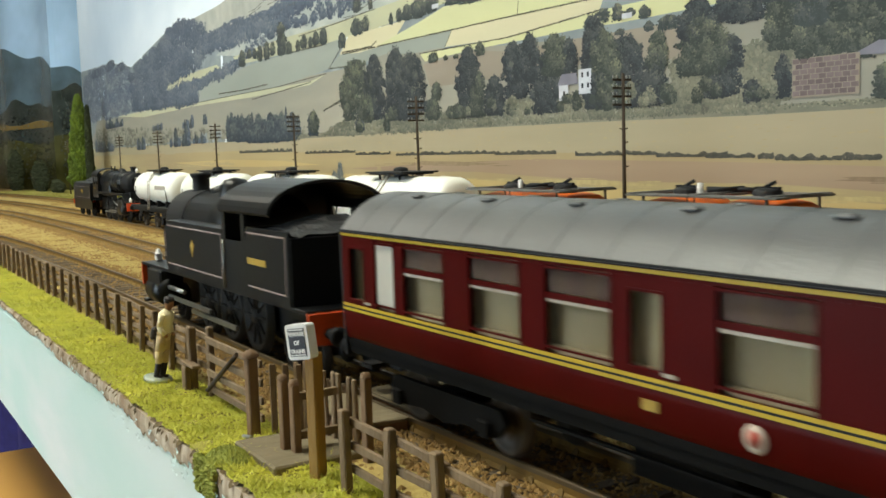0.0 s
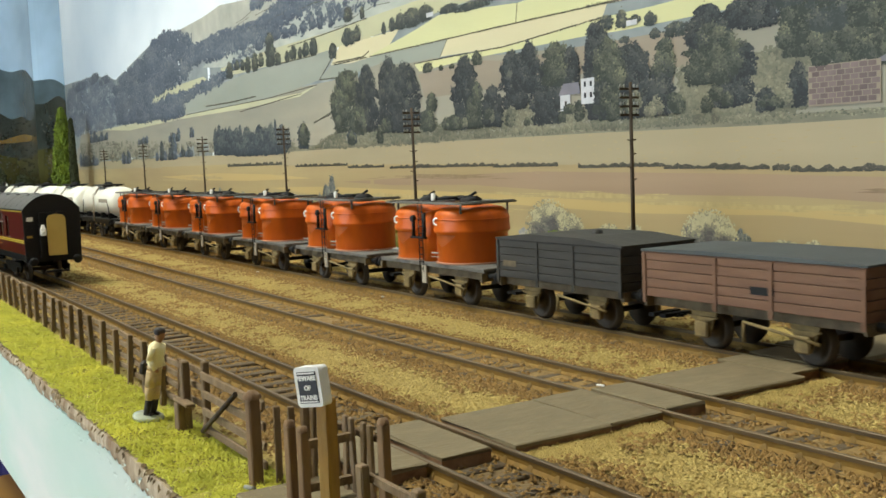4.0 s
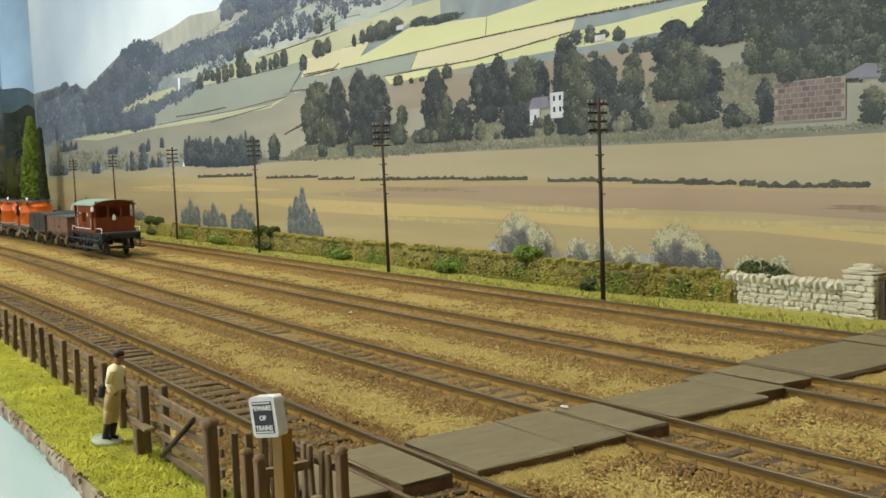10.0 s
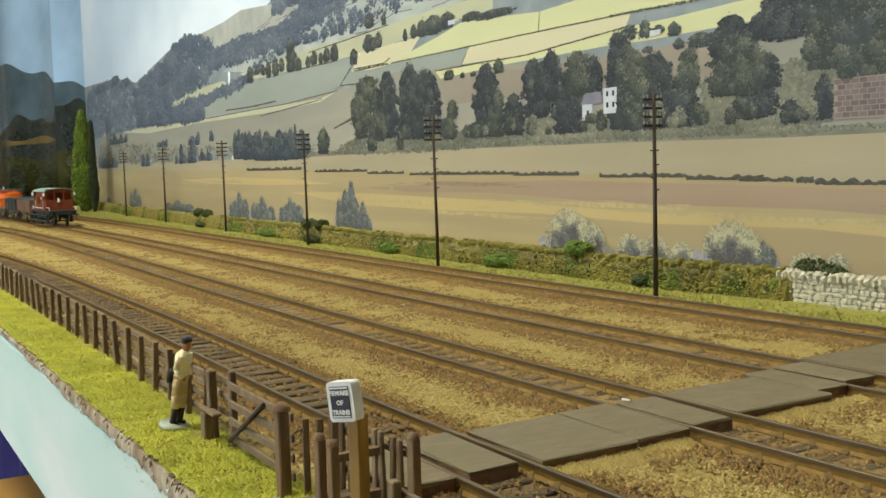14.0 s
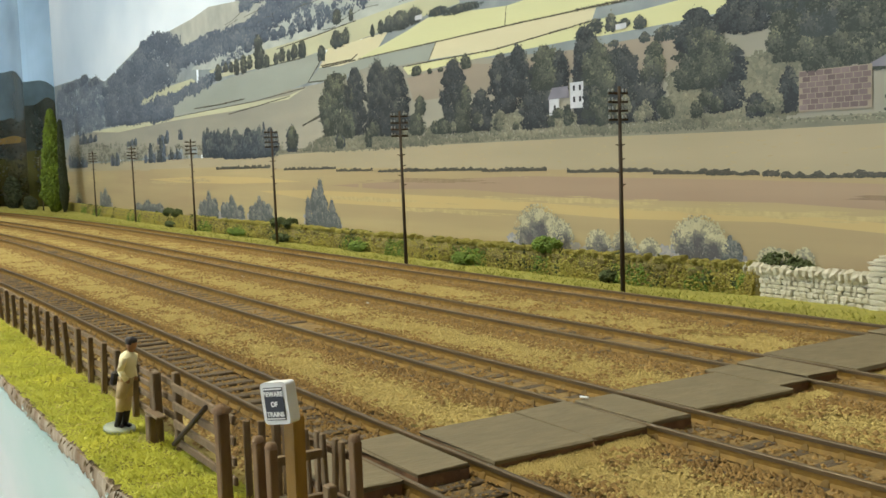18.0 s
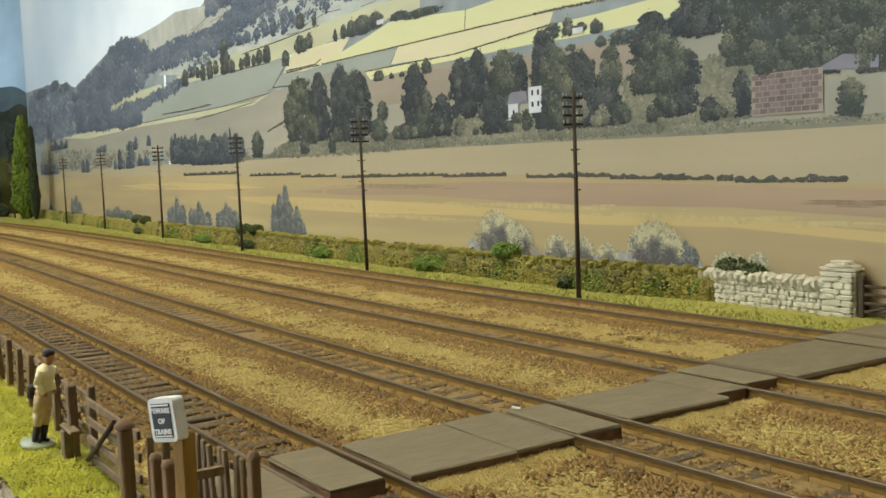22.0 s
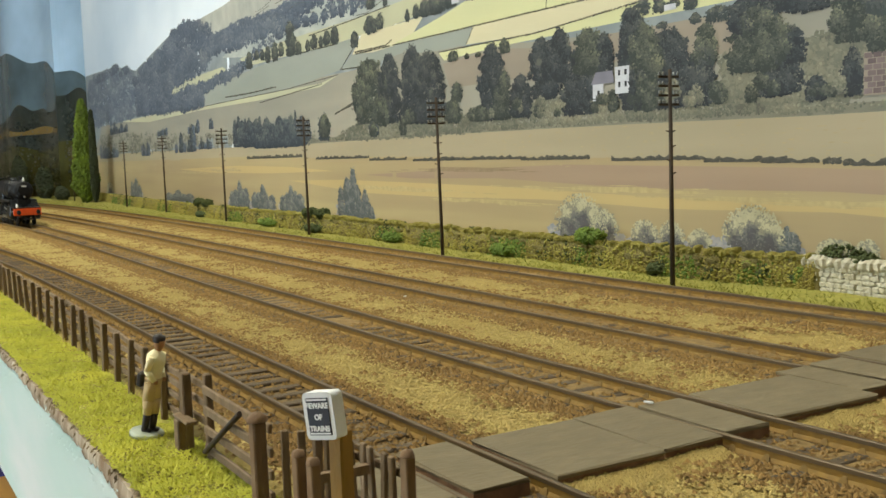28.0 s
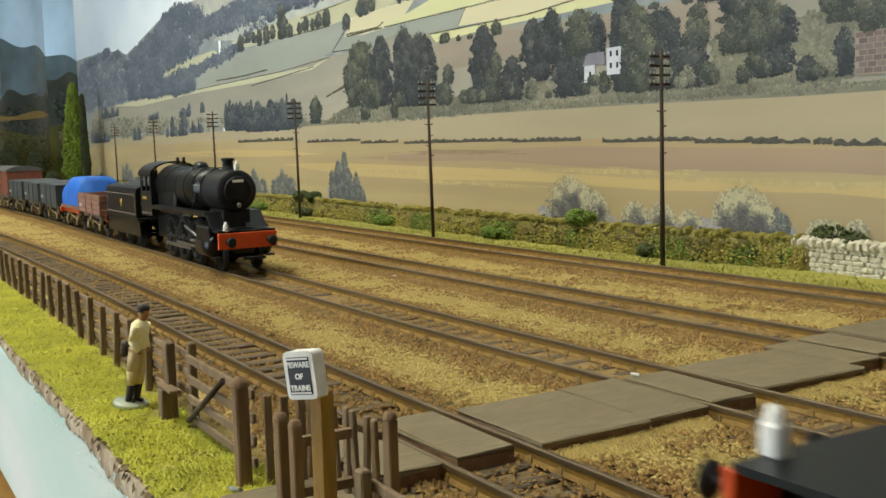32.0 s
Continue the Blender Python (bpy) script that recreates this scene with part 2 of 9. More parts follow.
# Track 1 bed, darker: shade of the slots between sleepers is in its colour.
dark_bed = mat("sooty_ballast_bed", (0.27, 0.185, 0.085), (0.12, 0.080, 0.040), rough=0.95, scale=400, bump=0.7, bscale=1500)
cess_bed = mat("cess_bed", (0.50, 0.38, 0.125), (0.34, 0.24, 0.075), rough=0.95, scale=420, bump=0.7, bscale=1400)
stone_brown = mat("ballast_stone", (0.43, 0.270, 0.086), (0.235, 0.135, 0.042), rough=0.9, scale=160, bump=0.2, island=0.55, big=30, bigmix=0.45)
stone_tan = mat("cess_stone", (0.60, 0.465, 0.165), (0.42, 0.305, 0.098), rough=0.9, scale=160, bump=0.2, island=0.42, big=26, bigmix=0.45)
mat("torn_turf", (0.20, 0.14, 0.065), (0.08, 0.055, 0.03), rough=0.95, scale=300, bump=0.6)
mat("dark_moss", (0.46, 0.47, 0.085), (0.22, 0.25, 0.045), rough=0.9, scale=120, bump=0, island=0.5)
turf = mat("turf_base", (0.40, 0.37, 0.06), (0.24, 0.21, 0.05), rough=0.95, scale=260, bump=0.6, bscale=900)
grass_mat = mat("grass_fibre", (0.80, 0.75, 0.105), (0.46, 0.47, 0.065), rough=0.8, scale=75, bump=0, island=0.22, big=24, bigmix=0.55)
far_turf = mat("far_turf", (0.40, 0.37, 0.075), (0.25, 0.23, 0.05), rough=0.95, scale=260, big=40, bigmix=0.5, bump=0.6, bscale=900)
dull_grass = mat("dull_grass_fibre", (0.42, 0.40, 0.075), (0.26, 0.26, 0.05), rough=0.85, scale=90, bump=0, island=0.5, big=30, bigmix=0.5)
sleeper_mat = mat("weathered_sleeper", (0.180, 0.130, 0.078), (0.100, 0.072, 0.044), rough=0.85, scale=700, bump=0.6, bscale=2500, stretch=(3, 0.4, 1), random_mix=0.35)
rail_mat = mat("rusty_rail", (0.275, 0.158, 0.024), (0.165, 0.092, 0.016), rough=0.7, metal=0.0, scale=350, bump=0.2)
chair_mat = mat("rusty_chair", (0.235, 0.140, 0.030), (0.140, 0.084, 0.022), rough=0.8, scale=400, bump=0.2, island=0.3)
rail_top = mat("worn_rail_head", (0.150, 0.100, 0.045), (0.075, 0.050, 0.025), rough=0.5, metal=0.2, scale=120, bump=0.05, stretch=(0.2, 1, 1))
board_mat = mat("crossing_board", (0.235, 0.188, 0.110), (0.165, 0.130, 0.075), rough=0.8, scale=300, bump=0.5, bscale=900, big=70, bigmix=0.55, stretch=(1, 0.45, 1), random_mix=0.15)
board_edge = mat("crossing_board_edge", (0.29, 0.165, 0.088), (0.14, 0.075, 0.042), rough=0.85, scale=300, bump=0.5)
floor_wood = mat("varnished_floor", (0.74, 0.44, 0.12), (0.55, 0.29, 0.08), rough=0.35, scale=6, bump=0.1, bscale=60, stretch=(0.15, 1, 1), random_mix=0.3)
wall_paint = mat("room_wall_paint", (0.66, 0.64, 0.58), (0.6, 0.58, 0.52), rough=0.8, scale=8, bump=0.1, bscale=120)
navy = mat("navy_cloth", (0.030, 0.026, 0.17), (0.016, 0.014, 0.09), rough=0.9, scale=50, bump=0.3)

# ---- the room ----
def room():
    for name, b in (("wall_north", (-5.2, 2.6, 0.62, 0.72)), ("wall_south", (-5.2, 2.6, -2.1, -2.0)), ("wall_east", (2.5, 2.6, -2.0, 0.62)), ("wall_west", (-5.2, -5.1, -2.0, 0.62))):
        tagged(part(name, Shape().box(b[0], b[1], b[2], b[3], -1.05, 1.3), wall_paint), "plain painted wall of the railway room", "wall", kind="structure")
    tagged(part("ceiling", Shape().box(-5.2, 2.6, -2.1, 0.72, 1.3, 1.36), wall_paint), "plain off-white ceiling of the railway room", "ceiling", kind="structure")
    fl = tagged(part("floor", Shape().box(-5.2, 2.6, -2.1, 0.72, -1.12, -1.062), floor_wood), "orange varnished wooden floor", "floor", kind="structure")
    me = Shape().box(-0.6, 0.6, -0.06, 0.06, -0.008, 0.008, 0.002).mesh("plank", floor_wood)
    for i in range(6):
        for j in range(21):
            part("plank", me, floor_wood, fl).location = (-4.45 + i * 1.21 + (j % 2) * 0.3, -1.92 + j * 0.122, -1.052)
    for x, y, w in ((-0.70, -0.36, 1.0), (-2.25, -0.36, 1.3)):
        lamp = thing("ceiling_lamp", "white strip lamp under the ceiling, switched on", "lamp", "ceiling lamps", at=pose(x, y, 1.3))
        part("housing", Shape().box(-w / 2, w / 2, -0.18, 0.18, -0.06, 0, 0.008), white_wood, lamp)
        part("diffuser", Shape().box(-w / 2 + 0.03, w / 2 - 0.03, -0.15, 0.15, -0.09, -0.062, 0.006), MATS["lamp_diffuser"], lamp, "glowing diffuser")
    win = tagged(new("window_1"), "bright window in the room's long wall", "window", kind="structure")
    win.matrix_world = pose(-1.15, -1.99, 0.3)
    fr = Shape()
    for b in ((-0.6, 0.6, 0.6, 0.66), (-0.6, 0.6, -0.66, -0.6), (-0.62, -0.56, -0.66, 0.66), (0.56, 0.62, -0.66, 0.66), (-0.02, 0.02, -0.6, 0.6)):
        fr.box(b[0], b[1], -0.02, 0.03, b[2], b[3], 0.004)
    part("window_frame", fr, white_wood, win)
    part("pane", Shape().box(-0.57, 0.57, -0.012, -0.004, -0.6, 0.6), MATS["daylight_pane"], win, "bright daylight pane")
    drape = thing("cloth_drape", "dark navy cloth hanging under the layout", "drape", at=pose(0, 0, 0))
    n = 120
    part("cloth", Shape().add([(-4.0 + 3.15 * i / n, 0.16 + d + 0.012 * math.sin(i * 1.3) + 0.006 * math.sin(i * 2.9), z) for d in (0, 0.003) for i in range(n + 1) for z in (-1.04, -0.035)], [(2 * (n + 1) * d + 2 * i, 2 * (n + 1) * d + 2 * i + 2, 2 * (n + 1) * d + 2 * i + 3, 2 * (n + 1) * d + 2 * i + 1) for d in (0, 1) for i in range(n)], True), navy, drape)
    shelf = thing("wooden_shelf", "orange varnished wooden shelf under the layout", "shelf", at=pose(-0.33, 0.22, -1.044))
    part("shelf_board", Shape().box(-0.50, 0.50, -0.165, 0.14, 0.858, 0.876, 0.003), floor_wood, shelf)
    for x in (-0.46, 0.46):
        part("side_board", Shape().box(x - 0.010, x + 0.010, -0.15, 0.13, 0, 0.857, 0.002), floor_wood, shelf)


glow("lamp_diffuser", (1.0, 0.94, 0.82), 4.0)
glow("daylight_pane", (0.75, 0.88, 1.0), 5.0)
room()


# ---- baseboard, ground and verge ----
def strip(edge_a, edge_b, za, zb, x0, x1, step, rows, rough_z, seed, y_jag=0.0):
    """A ground strip between two edges, with a little relief."""
    rng = np.random.default_rng(seed)
    n = int((x1 - x0) / step) + 1
    vs, fs = [], []
    for i in range(n):
        x = x0 + (x1 - x0) * i / (n - 1)
        a, b = edge_a(x), edge_b(x)
        for j in range(rows):
            q = j / (rows - 1)
            jag = y_jag * (noise.noise((x * 60, 3.1, seed)) + 0.6 * noise.noise((x * 190, 1.7, seed))) if j == 0 else 0.0
            z = za + (zb - za) * q + rough_z * noise.noise((x * 90, (a + (b - a) * q) * 90, seed))
            vs.append((x, a + (b - a) * q + jag, z))
    for i in range(n - 1):
        fs += [(i * rows + j, (i + 1) * rows + j, (i + 1) * rows + j + 1, i * rows + j + 1) for j in range(rows - 1)]
    return Shape().add(vs, fs, True)


BED = {1: -0.0036, 2: -0.0032, 3: -0.0029, 4: -0.0029}


def ground():
    base = tagged(part("ground", Shape().box(LEFT, RIGHT_END, 0.046, 0.60, -0.03, -0.0052), ballast_bed), "brown scenic base of the railway layout", "ground", kind="structure")
    tagged(part("layout_fascia", Shape().box(LEFT, RIGHT_END, 0.0448, 0.0575, -0.0544, -0.0068, 0.0008), white_wood), "white-painted wooden edge board of the layout", "edge board", kind="structure")
    lip, flakes, flaps = Shape(), Shape(), Shape()
    n = 2200
    rows = []
    for i in range(n + 1):
        x = -1.4 + 1.75 * i / n
        near = min(1.0, max(0.0, (x + 0.50) / 0.30))
        d = 0.00012 * noise.noise((x * 110, 0.3, 2.0)) + 0.00010 * noise.noise((x * 420, 4.3, 2.0))
        low = -0.0056 - 0.0030 * near - 0.0014 * noise.noise((x * 45, 7.7, 1.0)) - 0.0010 * noise.noise((x * 170, 3.7, 1.0)) - 0.0010 * noise.noise((x * 520, 3.7, 1.0))
        top = -0.0036 - 0.0007 * max(0.0, noise.noise((x * 75, 2.3, 5.0))) - 0.0005 * noise.noise((x * 260, 1.3, 5.0))
        rows += [(x, 0.0446, low), (x, 0.0444, low + 0.0003), (x, 0.0443 + d, 0.5 * (low + top)), (x, 0.0446 + 2 * d, top), (x, 0.0486, -0.0040)]
    lip.add(rows, [(5 * i + q, 5 * i + 5 + q, 5 * i + 6 + q, 5 * i + 1 + q) for i in range(n) for q in range(4)])
    rng = random.Random(6)
    for i in range(260):
        x, z = -0.08 - 0.40 * rng.random() ** 1.4, rng.uniform(-0.0112, -0.0056)
        w, k = rng.uniform(0.0008, 0.0030), rng.uniform(0.0004, 0.0013)
        flakes.add([(x, 0.0440, z), (x + w * 0.6, 0.0438, z - k * 0.6), (x + w, 0.0440, z + k * 0.3), (x + w * 0.5, 0.0436, z + k)], [(0, 1, 2, 3)])
    for i in range(150):
        x, w, k = rng.uniform(-0.75, 0.05), rng.uniform(0.0010, 0.0042), rng.uniform(0.0006, 0.0022)
        flaps.add([(x, 0.0452, -0.0033), (x + w * 0.35, 0.0441, -0.0034 - k * 0.5), (x + w * 0.6, 0.0438, -0.0034 - k), (x + w, 0.0452, -0.0033), (x + w * 0.5, 0.0458, -0.0030)], [(0, 1, 4), (1, 2, 4), (2, 3, 4)])
    tagged(part("turf_flaps", flaps, MATS["torn_turf"]), "ragged brown flaps of torn scenery hanging over the edge", "flaps", kind="stuff")
    tagged(part("paint_flakes", flakes, white_wood), "white paint and filler flakes under the torn edge", "flakes", kind="stuff")
    tagged(part("torn_scenery_edge", lip, raw_edge), "torn brown plaster edge of the scenery over the white board", "edge", kind="structure")
    for k in (1, 2, 3, 4):
        tagged(part("ballast_%d" % k, strip(lambda x: track_y(k, x) - 0.020, lambda x: track_y(k, x) + 0.020, BED[k], BED[k], LEFT + 0.2, RIGHT_END, 0.012, 9, 0.0006, k), dark_bed if k == 1 else ballast_bed), "brown stone ballast under the track", "ballast", kind="structure")
    for i, (a, b) in enumerate(((lambda x: min(0.063, track_y(1, x) - 0.03), lambda x: track_y(1, x) - 0.019), (lambda x: track_y(1, x) + 0.019, lambda x: track_y(2, x) - 0.019), (lambda x: track_y(2, x) + 0.019, lambda x: track_y(3, x) - 0.019), (lambda x: track_y(3, x) + 0.019, lambda x: track_y(4, x) - 0.019))):
        tagged(part("cess_%d" % (i + 1), strip(a, b, -0.0033, -0.0033, LEFT + 0.2, RIGHT_END, 0.012, 8, 0.0007, 20 + i), cess_bed), "tan gravel between the tracks", "gravel", kind="structure")
    tagged(part("verge_front", strip(lambda x: 0.0454, lambda x: 0.0665, -0.0034, -0.0034, -1.6, RIGHT_END, 0.004, 8, 0.0008, 31, 0.0012), turf), "mossy turf strip along the layout edge", "turf", kind="structure")
    tagged(part("verge_back", strip(lambda x: track_y(4, x) + 0.0185, lambda x: back_y(x) + 0.002, -0.0038, -0.0022, -2.3, RIGHT_END, 0.01, 6, 0.0008, 32), far_turf), "grassy strip behind the far track", "turf", kind="structure")
    rng = np.random.default_rng(5)

    def sown(n, x0, x1, ya, yb, z, power=1.0):
        x = x1 + (x0 - x1) * rng.random(n) ** power
        q = rng.random(n)
        a, b = np.array([ya(v) for v in x]), np.array([yb(v) for v in x])
        return np.stack([x, a + (b - a) * q, np.full(n, z) + 0.0004 * rng.random(n)], 1)

    def stuff(name, data, material, label, category):
        tagged(new(name, triangles(name, *data, material)), label, category, kind="stuff")

    def patchy(p, level, scale, wave):
        """Keeps the stones where a drifting pattern allows them."""
        keep = np.array([noise.noise((x * scale, y * scale, wave)) + 0.5 * noise.noise((x * scale * 3, y * scale * 3, wave)) for x, y, _ in p]) > level
        return p[keep]

    p = np.concatenate([patchy(sown(m, -1.7, 0.12, lambda x, k=k: track_y(k, x) - 0.019, lambda x, k=k: track_y(k, x) + 0.019, BED[k], 1.5), -0.28, 26, k) for k, m in ((1, 22000), (2, 20000), (3, 20000), (4, 15000))] + [sown(5000, -0.24, 0.12, lambda x: track_y(1, x) - 0.017, lambda x: track_y(1, x) + 0.017, -0.0030)])
    stuff("ballast_stones", scatter(p, 0.00056, 0.75, rng, True), stone_brown, "loose brown ballast stones between the sleepers", "ballast")
    p = np.concatenate([sown(m, -1.7, 0.12, lambda x, k=k: track_y(k, x) + 0.019, lambda x, k=k: track_y(k + 1, x) - 0.019, -0.0030, 1.5) for k, m in ((1, 42000), (2, 40000), (3, 26000))] + [sown(12000, -0.9, 0.12, lambda x: 0.066, lambda x: track_y(1, x) - 0.017, -0.0036, 1.3)])
    stuff("cess_stones", scatter(p, 0.00044, 0.7, rng, True), stone_tan, "loose tan gravel between the tracks", "gravel")
    p = np.concatenate([sown(15000, -1.7, 0.12, lambda x, k=k: track_y(k, x) + 0.0105, lambda x, k=k: track_y(k, x) + 0.023 + 0.006 * noise.noise((x * 40, 1.0, k)), -0.0031, 1.5) for k in (1, 2, 3)] + [sown(15000, -1.7, 0.12, lambda x, k=k: track_y(k, x) - 0.024 - 0.007 * noise.noise((x * 40, 5.0, k)), lambda x, k=k: track_y(k, x) - 0.0105, -0.0031, 1.5) for k in (1, 2, 3, 4)])
    stuff("ballast_shoulder", scatter(p, 0.00062, 0.75, rng, True), stone_brown, "brown ballast stones along the track shoulders", "ballast")
    p = np.concatenate([patchy(sown(16000, -1.5, 0.12, lambda x, k=k: track_y(k, x) + 0.016, lambda x, k=k: track_y(k + 1, x) - 0.016, -0.0029, 1.5), 0.10, 60, 9 + k) for k in (1, 2, 3)] + [patchy(sown(7000, -0.9, 0.12, lambda x: 0.068, lambda x: track_y(1, x) - 0.012, -0.0034, 1.3), -0.1, 60, 4)])
    stuff("strewn_ballast", scatter(p, 0.00078, 0.6, rng, True), stone_brown, "brown stones strewn in drifts over the gravel", "ballast")
    p = sown(126000, -1.2, 0.1, lambda x: 0.0450 + 0.0008 * noise.noise((x * 120, 2.0, 7.0)), lambda x: 0.0655, -0.0036, 1.6)
    lump = np.array([noise.noise((a * 160, b * 160, 2.2)) for a, b, _ in p])
    p[:, 2] += 0.0012 * np.clip(lump, -0.35, 1) + 0.0004
    crumbs, flock = scatter(p, 0.00030, 1.0, rng, True), blades(p[:36000], 0.0012, 0.00014, 1.1, rng)
    stuff("verge_grass", (np.concatenate([crumbs[0], flock[0]]), np.concatenate([crumbs[1], flock[1] + len(crumbs[0])])), grass_mat, "yellow-green scenic grass along the front edge", "grass")
    n = 2600
    a, q = rng.random(n) * 6.283, np.sqrt(rng.random(n))
    p = np.stack([-0.1690 + 0.0068 * q * np.cos(a), 0.0488 + 0.0045 * q * np.sin(a), -0.0058 + 0.0042 * np.sqrt(1 - 0.9 * q * q) + 0.0005 * rng.random(n)], 1)
    q = rng.random(1300)
    p = np.concatenate([p, np.stack([-0.1690 + 0.006 * (2 * rng.random(1300) - 1), 0.0443 - 0.0008 * rng.random(1300), -0.0100 + 0.0075 * q], 1)])
    stuff("edge_moss", scatter(p, 0.00050, 1.0, rng), MATS["dark_moss"], "dark green moss clump over the layout edge by the slab", "moss")
    p = np.concatenate([np.stack([x1 + 0.008 * rng.random(m), ya + (yb - ya) * rng.random(m), np.zeros(m)], 1) for x1, ya, yb, m in ((-0.1642, 0.1088, 0.1347, 2600), (-0.1652, 0.1357, 0.1500, 1400), (-0.1690, 0.1720, 0.2150, 3600), (-0.1735, 0.2352, 0.2845, 3200))])
    edge = np.array([noise.noise((b * 150, 3.0, 8.0)) for _, b, _ in p])
    away = np.concatenate([np.full(m, x1) for x1, m in ((-0.1642, 2600), (-0.1652, 1400), (-0.1690, 3600), (-0.1735, 3200))])
    p[:, 2] = -0.0034 + (0.0015 + 0.0006 * edge) * np.clip(1 - (p[:, 0] - away) / (0.006 + 0.003 * edge), 0, 1)
    stuff("heaped_gravel", scatter(p, 0.00055, 0.7, rng, True), stone_tan, "tan gravel heaped against the crossing boards", "gravel")
    p = sown(26000, -2.0, 0.1, lambda x: track_y(4, x) + 0.017, lambda x: back_y(x) - 0.004, -0.0038, 1.3)
    stuff("far_grass", blades(p, 0.0015, 0.0003, 0.9, rng), dull_grass, "short green grass behind the far track", "grass")


ground()


# ---- tracks ----
def tracks():
    sleeper = Shape().box(-0.00168, 0.00168, -0.0166, 0.0166, -0.0052, -0.0029, 0.0003).mesh("sleeper", sleeper_mat)
    for k in (1, 2, 3, 4):
        road = thing("track_%d" % k, "model railway track with brown sleepers and rusty rails", "track", "railway tracks", "structure")
        n = 340
        xs = [LEFT + 0.25 + (RIGHT_END - LEFT - 0.25) * (i / n) for i in range(n + 1)]
        for side in (-1, 1):
            web, head = Shape(), Shape()
            for shape, outline in ((web, ((-0.0010, -0.0030), (0.0010, -0.0030), (0.0004, -0.0022), (0.0004, -0.0009), (-0.0004, -0.0009), (-0.0004, -0.0022))), (head, ((-0.00055, -0.0010), (0.00055, -0.0010), (0.00055, -0.00018), (0.00036, 0.0), (-0.00036, 0.0), (-0.00055, -0.00018)))):
                m = len(outline)
                vs = []
                for x in xs:
                    s = track_slope(k, x)
                    for oy, z in outline:
                        y = side * GAUGE / 2 + side * 0.0005 + oy
                        vs.append((x - s * y, track_y(k, x) + y, z))
                shape.add(vs, [(i * m + j, i * m + (j + 1) % m, (i + 1) * m + (j + 1) % m, (i + 1) * m + j) for i in range(n) for j in range(m)])
            r = part("rail", web, rail_mat, road)
            part("rail_head", head, rail_top, r, "worn brown rail head")
        x = -2.2
        chairs = Shape()
        rng = random.Random(k)
        while x < 0.34:
            ob = part("sleeper", sleeper, sleeper_mat, road)
            ob.matrix_world = on_track(k, x, rng.uniform(-0.0003, 0.0001)) @ pose(0, 0, 0, 0, 0, rng.uniform(-1.5, 1.5))
            if -1.5 < x < 0.3:
                m = on_track(k, x)
                for side in (-1, 1):
                    for e in (-1, 1):
                        y = side * (GAUGE / 2 + 0.0005)
                        chairs.add([m @ Vector(p) for p in ((-0.0004, y + e * 0.0004, -0.0017), (0.0004, y + e * 0.0004, -0.0017), (0.0009, y + e * 0.0009, -0.0025), (-0.0009, y + e * 0.0009, -0.0025), (-0.0010, y + e * 0.0012, -0.0030), (0.0010, y + e * 0.0012, -0.0030), (-0.0006, y + e * 0.0004, -0.0030), (0.0009, y + e * 0.0004, -0.0030))], [(0, 1, 2, 3), (3, 2, 5, 4), (0, 3, 4, 6), (1, 7, 5, 2)])
            x += 0.0087
        tagged(part("rail_chairs", chairs, chair_mat, road), kind="stuff")


tracks()


# ---- foot crossing of boards ----
def crossing():
    ob = thing("board_crossing", "dark brown boarded foot crossing over the four tracks", "crossing", at=pose(0, 0, 0))
    rng = random.Random(31)
    for x0, x1, y0, y1 in ((-0.1940, -0.1650, 0.0760, 0.0882), (-0.1948, -0.1660, 0.0921, 0.1042), (-0.1936, -0.1642, 0.1088, 0.1347), (-0.1950, -0.1652, 0.1357, 0.1512), (-0.1945, -0.1668, 0.1538, 0.1664), (-0.1955, -0.1690, 0.1702, 0.2040), (-0.1995, -0.1735, 0.2046, 0.2158), (-0.2010, -0.1765, 0.2190, 0.2312), (-0.2050, -0.1735, 0.2352, 0.2845), (-0.2080, -0.1775, 0.2880, 0.3000), (-0.2100, -0.1780, 0.3045, 0.3260)):
        worn = Shape().box(x0, x1, y0, y1, -0.0010, 0.0001, 0.00022)
        worn.v = [(x + rng.uniform(-0.0004, 0.0004), y + rng.uniform(-0.0003, 0.0003), z + rng.uniform(-0.00018, 0.00018)) for x, y, z in worn.v]
        b = part("panel", worn, board_mat, ob)
        part("edging", Shape().box(x0 + 0.0001, x1 - 0.0001, y0 + 0.0001, y1 - 0.0001, -0.0045, -0.00080), board_edge, b, "dark rough board edge")


crossing()

# ---- backscene: a printed landscape sheet behind the tracks; its inks lie on the paper in thin layers ----
WARM = (1.05, 1.04, 1.18)


def printed(name, a, b, **k):
    k.setdefault("bump", 0.03)
    return mat("print_" + name, tuple(q * c for q, c in zip(WARM, a)), tuple(q * c for q, c in zip(WARM, b)), rough=0.45, spec=0.15, bscale=200, **k)


def sky_ink(name, white, grey, rough, tilt):
    """Streaked clouds, on slightly wavy paper."""
    m = mat(name, white, grey, rough=rough, scale=4.5, big=2.0, bigmix=0.75, bump=0, stretch=(0.55, 1, 0.9))
    t = m.node_tree
    mp = [n for n in t.nodes if n.type == "MAPPING"][0]
    mp.inputs["Rotation"].default_value = (0, tilt, 0)
    return m


